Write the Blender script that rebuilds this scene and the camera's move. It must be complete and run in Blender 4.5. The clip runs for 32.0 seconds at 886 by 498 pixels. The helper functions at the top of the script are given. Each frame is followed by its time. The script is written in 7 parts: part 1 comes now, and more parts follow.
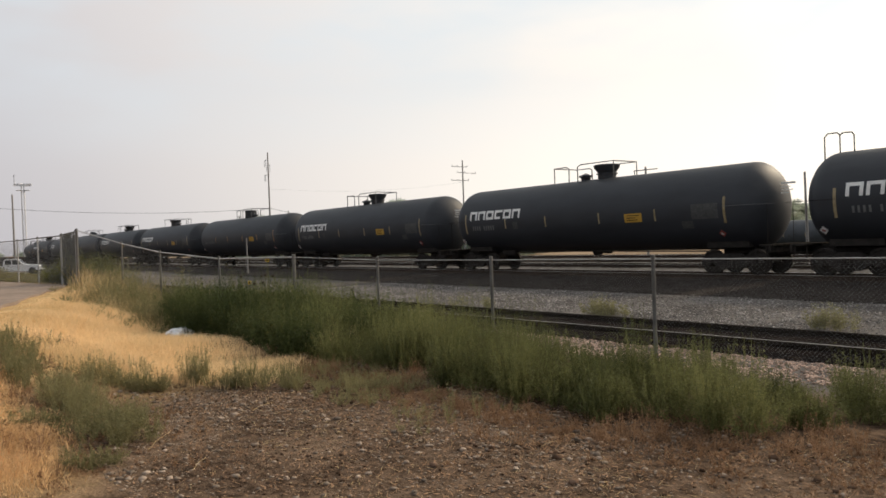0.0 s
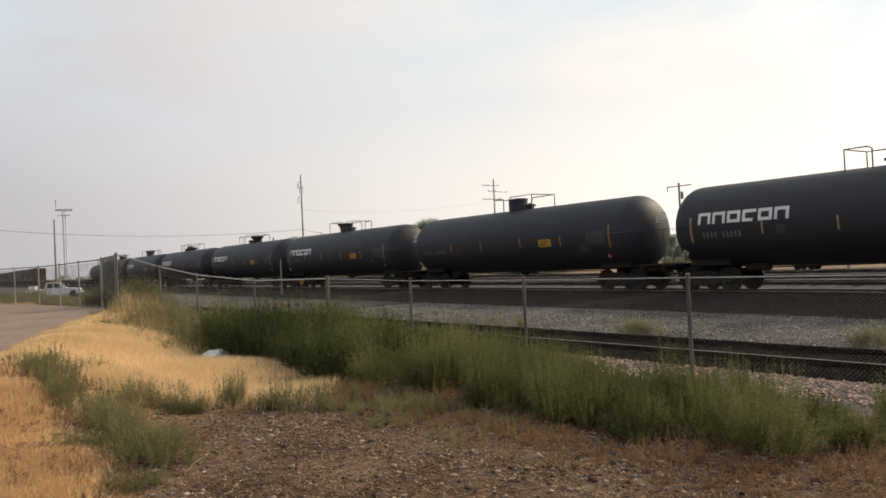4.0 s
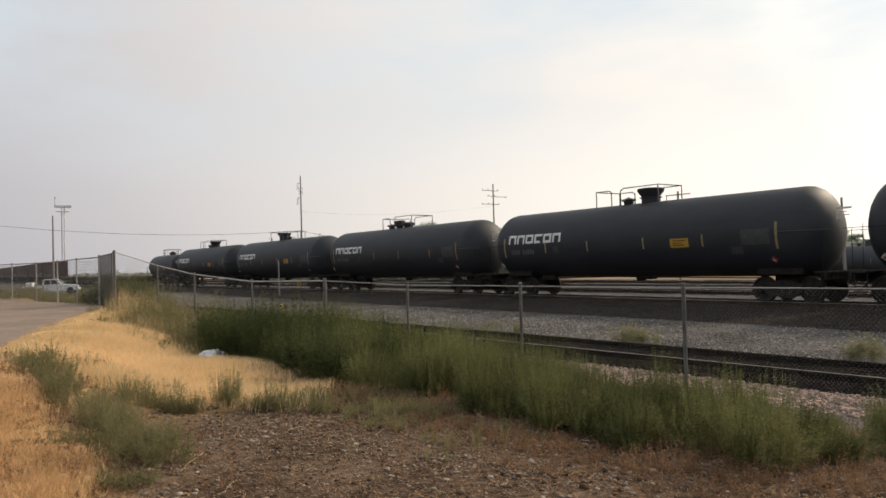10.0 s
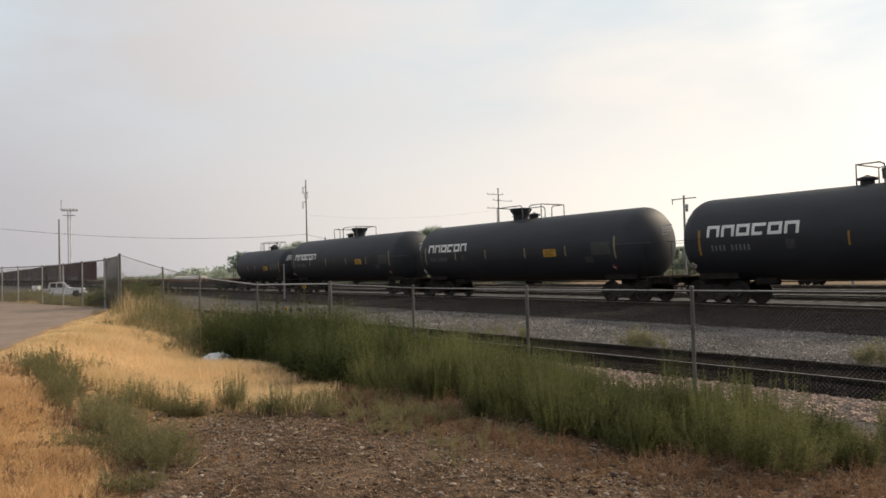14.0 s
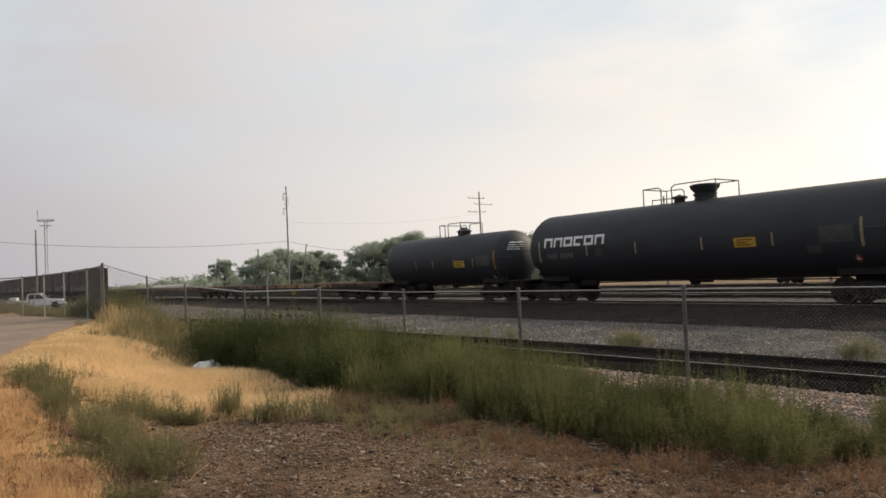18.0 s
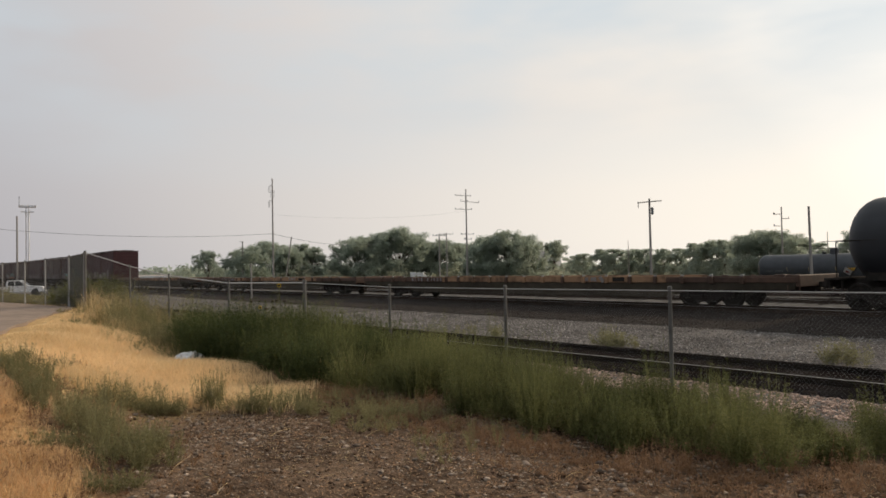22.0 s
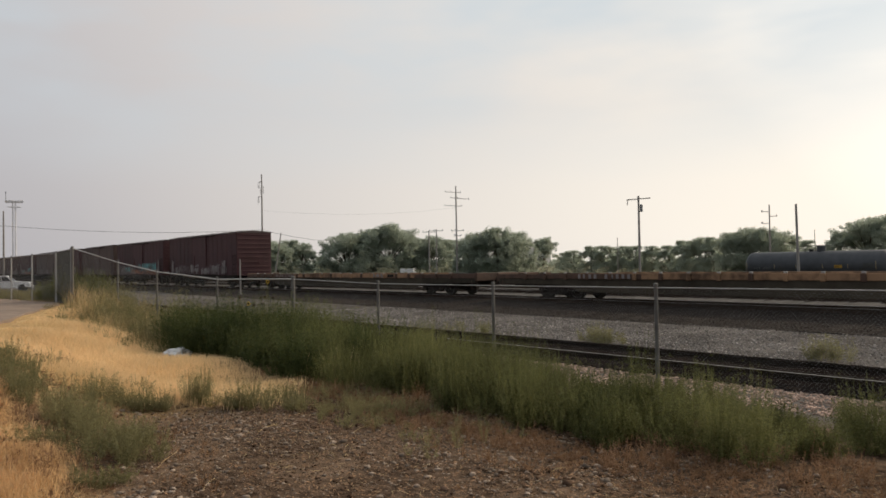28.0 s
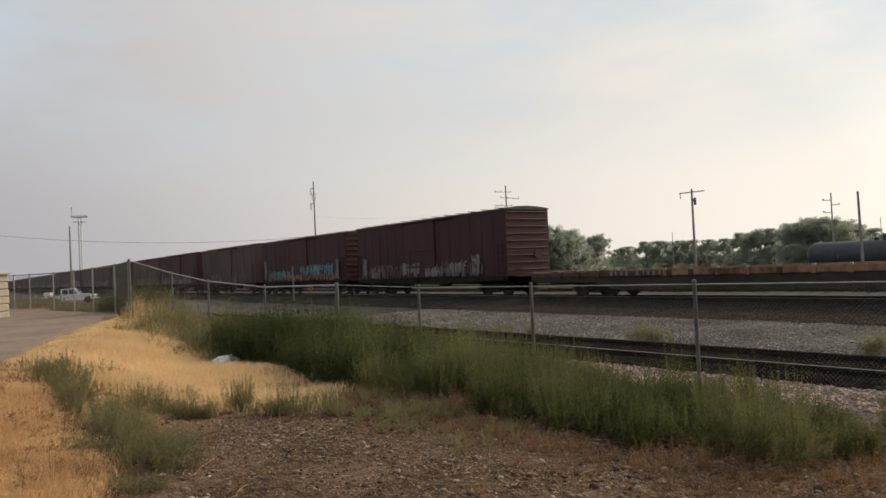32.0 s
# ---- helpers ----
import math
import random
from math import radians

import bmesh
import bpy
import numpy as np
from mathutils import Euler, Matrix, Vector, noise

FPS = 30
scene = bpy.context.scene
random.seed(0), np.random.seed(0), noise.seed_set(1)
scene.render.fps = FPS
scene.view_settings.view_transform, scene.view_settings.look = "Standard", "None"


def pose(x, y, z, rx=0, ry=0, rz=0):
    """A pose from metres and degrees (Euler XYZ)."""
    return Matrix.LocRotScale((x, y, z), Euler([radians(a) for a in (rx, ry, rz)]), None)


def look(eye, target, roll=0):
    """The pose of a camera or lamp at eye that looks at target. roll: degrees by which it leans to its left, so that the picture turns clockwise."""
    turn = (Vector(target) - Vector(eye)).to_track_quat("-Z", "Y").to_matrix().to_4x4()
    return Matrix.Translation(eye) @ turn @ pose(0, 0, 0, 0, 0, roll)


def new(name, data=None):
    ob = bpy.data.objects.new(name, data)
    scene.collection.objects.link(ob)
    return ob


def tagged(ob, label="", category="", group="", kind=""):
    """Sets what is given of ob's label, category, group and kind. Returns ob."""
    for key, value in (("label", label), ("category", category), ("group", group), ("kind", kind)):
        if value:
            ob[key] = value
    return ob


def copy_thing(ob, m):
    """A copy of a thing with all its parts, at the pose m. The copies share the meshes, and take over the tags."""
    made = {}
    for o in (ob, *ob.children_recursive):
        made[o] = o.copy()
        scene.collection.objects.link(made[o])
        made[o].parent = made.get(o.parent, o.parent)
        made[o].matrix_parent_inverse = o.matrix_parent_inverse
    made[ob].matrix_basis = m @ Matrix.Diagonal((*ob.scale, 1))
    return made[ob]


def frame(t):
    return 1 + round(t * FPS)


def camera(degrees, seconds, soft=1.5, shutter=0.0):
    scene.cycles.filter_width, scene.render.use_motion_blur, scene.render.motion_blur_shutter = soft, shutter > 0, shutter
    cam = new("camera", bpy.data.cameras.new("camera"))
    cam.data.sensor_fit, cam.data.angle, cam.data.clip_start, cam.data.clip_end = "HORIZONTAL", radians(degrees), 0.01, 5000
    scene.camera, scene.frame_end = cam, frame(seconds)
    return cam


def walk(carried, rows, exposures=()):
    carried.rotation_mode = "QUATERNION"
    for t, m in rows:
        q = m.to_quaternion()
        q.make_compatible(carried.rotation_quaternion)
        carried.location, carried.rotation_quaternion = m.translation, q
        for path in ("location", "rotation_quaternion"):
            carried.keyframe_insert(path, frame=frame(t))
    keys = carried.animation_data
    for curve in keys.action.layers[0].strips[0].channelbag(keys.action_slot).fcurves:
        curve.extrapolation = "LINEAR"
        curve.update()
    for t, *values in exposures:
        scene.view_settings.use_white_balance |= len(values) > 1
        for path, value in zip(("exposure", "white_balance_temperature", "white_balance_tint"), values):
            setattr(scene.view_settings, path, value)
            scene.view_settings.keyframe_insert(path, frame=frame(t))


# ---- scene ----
DURATION = 32.0
cam = camera(61.4, DURATION, soft=1.65)


def aim(x, y, z, yaw, pitch, roll):
    """A camera pose: yaw to the left of +y, pitch up, roll as look()."""
    return pose(x, y, z, 90 + pitch, 0, yaw) @ pose(0, 0, 0, 0, 0, roll)


walk(cam, [
    (0, aim(0.019, 0.070, 1.785, 52.077, -0.728, -2.058)),
    (0.5, aim(0.073, 0.017, 1.807, 52.042, -0.709, -2.090)),
    (1, aim(0.041, 0.040, 1.800, 52.130, -0.810, -2.304)),
    (1.5, aim(0.009, 0.048, 1.791, 52.213, -0.952, -2.409)),
    (2, aim(0.011, 0.051, 1.800, 52.685, -0.795, -2.858)),
    (2.5, aim(0.068, 0.023, 1.814, 52.930, -0.243, -3.379)),
    (3, aim(0.020, 0.056, 1.803, 53.496, 0.054, -3.396)),
    (3.5, aim(0.042, 0.040, 1.809, 53.967, 0.466, -3.153)),
    (5.5, aim(0.058, 0.052, 1.808, 55.582, 1.340, -1.469)),
    (6, aim(0.046, 0.054, 1.808, 55.384, 1.273, -1.260)),
    (6.5, aim(0.060, 0.051, 1.817, 55.017, 1.203, -1.458)),
    (7, aim(0.063, 0.044, 1.820, 54.814, 1.211, -1.567)),
    (7.5, aim(0.065, 0.029, 1.822, 54.649, 1.273, -1.565)),
    (8, aim(0.036, 0.051, 1.815, 54.562, 1.254, -1.635)),
    (8.5, aim(0.016, 0.058, 1.813, 54.457, 1.309, -1.654)),
    (9, aim(0.026, 0.057, 1.808, 54.404, 1.344, -1.604)),
    (9.5, aim(0.032, 0.051, 1.806, 54.402, 1.278, -1.508)),
    (10, aim(0.095, 0.027, 1.824, 54.333, 1.131, -1.595)),
    (10.5, aim(0.073, 0.044, 1.820, 53.996, 1.073, -1.854)),
    (11, aim(0.040, 0.060, 1.813, 53.856, 1.143, -1.868)),
    (11.5, aim(0.040, 0.064, 1.809, 53.851, 1.198, -1.891)),
    (12, aim(0.065, 0.029, 1.817, 53.960, 1.408, -1.601)),
    (12.5, aim(0.049, 0.044, 1.809, 54.120, 1.499, -1.559)),
    (13, aim(0.037, 0.057, 1.801, 54.434, 1.496, -1.468)),
    (13.5, aim(0.024, 0.059, 1.799, 54.606, 1.440, -1.448)),
    (14, aim(0.029, 0.051, 1.805, 54.705, 1.449, -1.510)),
    (14.5, aim(0.064, 0.023, 1.816, 54.786, 1.585, -1.342)),
    (16.5, aim(0.043, 0.032, 1.806, 54.594, 1.445, -1.415)),
    (17, aim(0.044, 0.008, 1.801, 54.508, 1.415, -1.298)),
    (17.5, aim(-0.009, -0.049, 1.796, 54.189, 1.818, -1.859)),
    (18, aim(-0.047, -0.102, 1.795, 53.248, 1.737, -2.502)),
    (18.5, aim(-0.059, -0.122, 1.791, 52.809, 1.684, -2.256)),
    (19, aim(-0.037, -0.125, 1.795, 52.716, 1.396, -2.032)),
    (19.5, aim(-0.034, -0.135, 1.798, 52.192, 1.220, -1.454)),
    (20, aim(-0.105, -0.089, 1.783, 52.145, 1.243, -1.519)),
    (20.5, aim(-0.105, -0.088, 1.780, 52.223, 1.298, -1.515)),
    (21, aim(-0.086, -0.103, 1.790, 52.232, 1.289, -1.422)),
    (21.5, aim(-0.091, -0.112, 1.792, 52.190, 1.367, -1.253)),
    (22, aim(-0.089, -0.122, 1.784, 52.122, 1.453, -1.106)),
    (22.5, aim(-0.084, -0.131, 1.787, 52.073, 1.515, -0.885)),
    (23, aim(-0.067, -0.143, 1.797, 52.007, 1.534, -0.724)),
    (23.5, aim(-0.070, -0.137, 1.791, 51.955, 1.550, -0.711)),
    (24, aim(-0.071, -0.131, 1.793, 51.802, 1.451, -0.779)),
    (24.5, aim(-0.070, -0.125, 1.790, 51.778, 1.395, -0.890)),
    (25, aim(-0.068, -0.122, 1.790, 51.733, 1.328, -0.896)),
    (25.5, aim(-0.064, -0.120, 1.797, 51.740, 1.275, -0.964)),
    (27.5, aim(-0.073, -0.153, 1.783, 51.505, 1.274, -0.891)),
    (28, aim(-0.043, -0.121, 1.786, 51.356, 1.171, -0.974)),
    (28.5, aim(0.016, -0.054, 1.786, 51.808, 1.092, -1.081)),
    (29, aim(0.079, 0.004, 1.802, 53.271, 1.373, -1.271)),
    (29.5, aim(0.117, 0.051, 1.797, 54.687, 1.475, -1.320)),
    (30, aim(0.124, 0.074, 1.807, 55.618, 1.756, -1.788)),
    (30.5, aim(0.130, 0.083, 1.807, 55.529, 1.729, -2.258)),
    (31, aim(0.127, 0.075, 1.811, 55.501, 1.618, -2.491)),
    (31.5, aim(0.129, 0.080, 1.805, 55.513, 1.446, -2.604)),
    (32, aim(0.134, 0.085, 1.806, 55.404, 1.377, -2.694)),
], exposures=[(0, 0.14), (3, 0.12), (9, 0.08), (14, 0.04), (19, -0.04), (23, -0.15), (32, -0.16)])

# how far the train has rolled, in metres, second by second
ROLLED = [(0, 0.0), (1, 7.5), (2, 15.04), (3, 22.56), (6, 45.16), (7, 52.68), (8, 60.18), (9, 67.63), (10, 74.99), (11, 82.42), (12, 89.84),
          (13, 97.28), (14, 104.67), (17, 126.81), (18, 134.16), (19, 141.4), (20, 148.57), (21, 155.63), (22, 162.62), (23, 169.58),
          (24, 176.51), (25, 183.46), (28, 204.29), (29, 211.21), (30, 218.19), (31, 225.22), (32, 232.29)]
TRACK_Y, RAIL_Z = 26.05, 0.12
SIDING_Y, SIDING_Z = 12.36, -0.05
SIDING_TURN = Matrix.Translation((-9.5, SIDING_Y, 0)) @ pose(0, 0, 0, 0, 0, 1.7) @ Matrix.Translation((9.5, -SIDING_Y, 0))


def bend(x):
    """How far the main tracks swing aside beyond their slight bend, and their slope there."""
    u = max(0.0, -88.0 - x)
    return 0.022 * u * u / (u + 12), 0.022 * (u * u + 24 * u) / (u + 12) ** 2


def on_track(x):
    return pose(x, TRACK_Y + bend(x)[0], RAIL_Z, 0, 0, -math.degrees(math.atan(bend(x)[1])))


# ---- world and sun ----
SUN_AZIMUTH, SUN_HEIGHT = 8.0, 31.0      # degrees right of +y, above the horizon
sun_way = Vector((math.sin(radians(SUN_AZIMUTH)) * math.cos(radians(SUN_HEIGHT)),
                  math.cos(radians(SUN_AZIMUTH)) * math.cos(radians(SUN_HEIGHT)), math.sin(radians(SUN_HEIGHT))))


def sky_world():
    w = bpy.data.worlds.new("hazy_sky")
    w.use_nodes = True
    nt = w.node_tree
    nt.nodes.clear()
    N, L = nt.nodes.new, nt.links.new
    out, bg = N("ShaderNodeOutputWorld"), N("ShaderNodeBackground")
    sky = N("ShaderNodeTexSky")
    sky.sky_type, sky.sun_disc = "NISHITA", False
    sky.sun_elevation, sky.sun_rotation = radians(SUN_HEIGHT), radians(SUN_AZIMUTH)
    sky.dust_density, sky.air_density = 6.0, 1.0
    co = N("ShaderNodeTexCoord")
    sep = N("ShaderNodeSeparateXYZ")
    L(co.outputs["Generated"], sep.inputs[0])
    # smoke haze: grey away from the sun, cream-white towards it
    dot = N("ShaderNodeVectorMath")
    dot.operation = "DOT_PRODUCT"
    dot.inputs[1].default_value = sun_way
    L(co.outputs["Generated"], dot.inputs[0])
    span = N("ShaderNodeMapRange")
    span.inputs["From Min"].default_value, span.inputs["From Max"].default_value = -0.5, 1.0
    L(dot.outputs["Value"], span.inputs["Value"])
    glow = N("ShaderNodeValToRGB")
    cr = glow.color_ramp
    cr.elements[0].position, cr.elements[0].color = 0.0, (0.44, 0.43, 0.46, 1)
    cr.elements[1].position, cr.elements[1].color = 1.0, (1.6, 1.45, 1.25, 1)
    for p, c in ((0.32, (0.502, 0.484, 0.507, 1)), (0.62, (0.75, 0.705, 0.67, 1)), (0.84, (0.93, 0.87, 0.79, 1))):
        e = cr.elements.new(p)
        e.color = c
    L(span.outputs[0], glow.inputs[0])
    # thin blue showing through higher up, broken by soft cloud
    noi = N("ShaderNodeTexNoise")
    noi.inputs["Scale"].default_value, noi.inputs["Detail"].default_value = 1.7, 4.0
    noi.inputs["Roughness"].default_value = 0.55
    mp = N("ShaderNodeMapping")
    mp.inputs["Scale"].default_value = (1.3, 1.3, 4.0)
    mp.inputs["Location"].default_value = (0.35, 0.1, 0.2)
    L(co.outputs["Generated"], mp.inputs[0])
    L(mp.outputs[0], noi.inputs["Vector"])
    cl = N("ShaderNodeMapRange")
    cl.inputs["From Min"].default_value, cl.inputs["From Max"].default_value = 0.33, 0.60
    L(noi.outputs["Fac"], cl.inputs["Value"])
    up = N("ShaderNodeMapRange")
    up.inputs["From Min"].default_value, up.inputs["From Max"].default_value = 0.10, 0.28
    L(sep.outputs["Z"], up.inputs["Value"])
    mul = N("ShaderNodeMath")
    mul.operation = "MULTIPLY"
    L(cl.outputs[0], mul.inputs[0])
    L(up.outputs[0], mul.inputs[1])
    half = N("ShaderNodeMath")
    half.operation = "MULTIPLY"
    half.inputs[1].default_value = 0.85
    L(mul.outputs[0], half.inputs[0])
    mix = N("ShaderNodeMix")
    mix.data_type = "RGBA"
    mix.inputs["B"].default_value = (0.62, 0.70, 0.75, 1)
    L(half.outputs[0], mix.inputs["Factor"])
    L(glow.outputs[0], mix.inputs["A"])
    # the clear sky behind the haze
    clear = N("ShaderNodeMix")
    clear.data_type, clear.blend_type = "RGBA", "ADD"
    clear.inputs["Factor"].default_value = 0.012
    L(mix.outputs["Result"], clear.inputs["A"])
    L(sky.outputs[0], clear.inputs["B"])
    # the smoke brightens low over the horizon on the sunward side
    low = N("ShaderNodeMapRange")
    low.inputs["From Min"].default_value, low.inputs["From Max"].default_value = 0.20, 0.03
    L(sep.outputs["Z"], low.inputs["Value"])
    side = N("ShaderNodeMapRange")
    side.inputs["From Min"].default_value, side.inputs["From Max"].default_value = 0.40, 0.78
    L(span.outputs[0], side.inputs["Value"])
    veil = N("ShaderNodeMath")
    veil.operation = "MULTIPLY"
    L(low.outputs[0], veil.inputs[0])
    L(side.outputs[0], veil.inputs[1])
    smoke = N("ShaderNodeMix")
    smoke.data_type, smoke.blend_type = "RGBA", "ADD"
    smoke.inputs["B"].default_value = (0.20, 0.175, 0.13, 1)
    L(veil.outputs[0], smoke.inputs["Factor"])
    L(clear.outputs["Result"], smoke.inputs["A"])
    L(smoke.outputs["Result"], bg.inputs[0])
    bg.inputs[1].default_value = 1.0
    L(bg.outputs[0], out.inputs[0])
    scene.world = w


sky_world()
sun = new("sun", bpy.data.lights.new("sun", "SUN"))
sun.data.energy, sun.data.angle, sun.data.color = 3.2, radians(4.0), (1.0, 0.83, 0.61)
sun.matrix_world = look(sun_way * 200, (0, 0, 0))


# ---- materials ----
def mat(name, a, b, scale=6.0, rough=0.7, metal=0.0, bump=0.0, fine=0.0, objvar=0.0, island=0.0, detail=6.0, spread=(0.35, 0.65), stretch=(1, 1, 1), spec=0.4):
    """Two colours mixed by noise at two scales, with relief; objvar and island vary brightness from piece to piece."""
    m = bpy.data.materials.new(name)
    m.use_nodes = True
    nt = m.node_tree
    N, L = nt.nodes.new, nt.links.new
    bs = nt.nodes["Principled BSDF"]
    co, mp = N("ShaderNodeTexCoord"), N("ShaderNodeMapping")
    mp.inputs["Scale"].default_value = stretch
    L(co.outputs["Object"], mp.inputs[0])
    n1, n2 = N("ShaderNodeTexNoise"), N("ShaderNodeTexNoise")
    n1.inputs["Scale"].default_value, n1.inputs["Detail"].default_value = scale, detail
    n2.inputs["Scale"].default_value, n2.inputs["Detail"].default_value = scale * 0.13, 3.0
    L(mp.outputs[0], n1.inputs["Vector"])
    L(mp.outputs[0], n2.inputs["Vector"])
    add = N("ShaderNodeMath")
    add.operation = "ADD"
    L(n1.outputs["Fac"], add.inputs[0])
    L(n2.outputs["Fac"], add.inputs[1])
    hv = N("ShaderNodeMath")
    hv.operation = "MULTIPLY"
    hv.inputs[1].default_value = 0.5
    L(add.outputs[0], hv.inputs[0])
    rmp = N("ShaderNodeValToRGB")
    rmp.color_ramp.elements[0].position, rmp.color_ramp.elements[0].color = spread[0], (*a, 1)
    rmp.color_ramp.elements[1].position, rmp.color_ramp.elements[1].color = spread[1], (*b, 1)
    L(hv.outputs[0], rmp.inputs[0])
    col = rmp.outputs[0]
    for amount, node, sock in ((objvar, "ShaderNodeObjectInfo", "Random"), (island, "ShaderNodeNewGeometry", "Random Per Island")):
        if amount:
            src, mr, mx = N(node), N("ShaderNodeMapRange"), N("ShaderNodeMix")
            mr.inputs["To Min"].default_value, mr.inputs["To Max"].default_value = 1 - amount, 1 + amount
            L(src.outputs[sock], mr.inputs["Value"])
            mx.data_type, mx.blend_type = "RGBA", "MULTIPLY"
            mx.inputs["Factor"].default_value = 1.0
            L(col, mx.inputs["A"])
            L(mr.outputs[0], mx.inputs["B"])
            col = mx.outputs["Result"]
    L(col, bs.inputs["Base Color"])
    bs.inputs["Roughness"].default_value, bs.inputs["Metallic"].default_value = rough, metal
    bs.inputs["Specular IOR Level"].default_value = spec
    if bump:
        bp, nf = N("ShaderNodeBump"), N("ShaderNodeTexNoise")
        nf.inputs["Scale"].default_value, nf.inputs["Detail"].default_value = fine or scale * 4, 4.0
        L(mp.outputs[0], nf.inputs["Vector"])
        bp.inputs["Strength"].default_value, bp.inputs["Distance"].default_value = bump, 0.02
        L(nf.outputs["Fac"], bp.inputs["Height"])
        L(bp.outputs[0], bs.inputs["Normal"])
    return m


def leafy(name, a, b, scale=2.0, island=0.3, through_light=0.35, rough=0.6):
    """A leaf surface that lets some light through."""
    m = mat(name, a, b, scale, rough, island=island, spec=0.12)
    nt = m.node_tree
    bs = nt.nodes["Principled BSDF"]
    tr, mx = nt.nodes.new("ShaderNodeBsdfTranslucent"), nt.nodes.new("ShaderNodeMixShader")
    src = bs.inputs["Base Color"].links[0].from_socket
    nt.links.new(src, tr.inputs[0])
    mx.inputs[0].default_value = through_light
    nt.links.new(bs.outputs[0], mx.inputs[1])
    nt.links.new(tr.outputs[0], mx.inputs[2])
    nt.links.new(mx.outputs[0], nt.nodes["Material Output"].inputs[0])
    return m


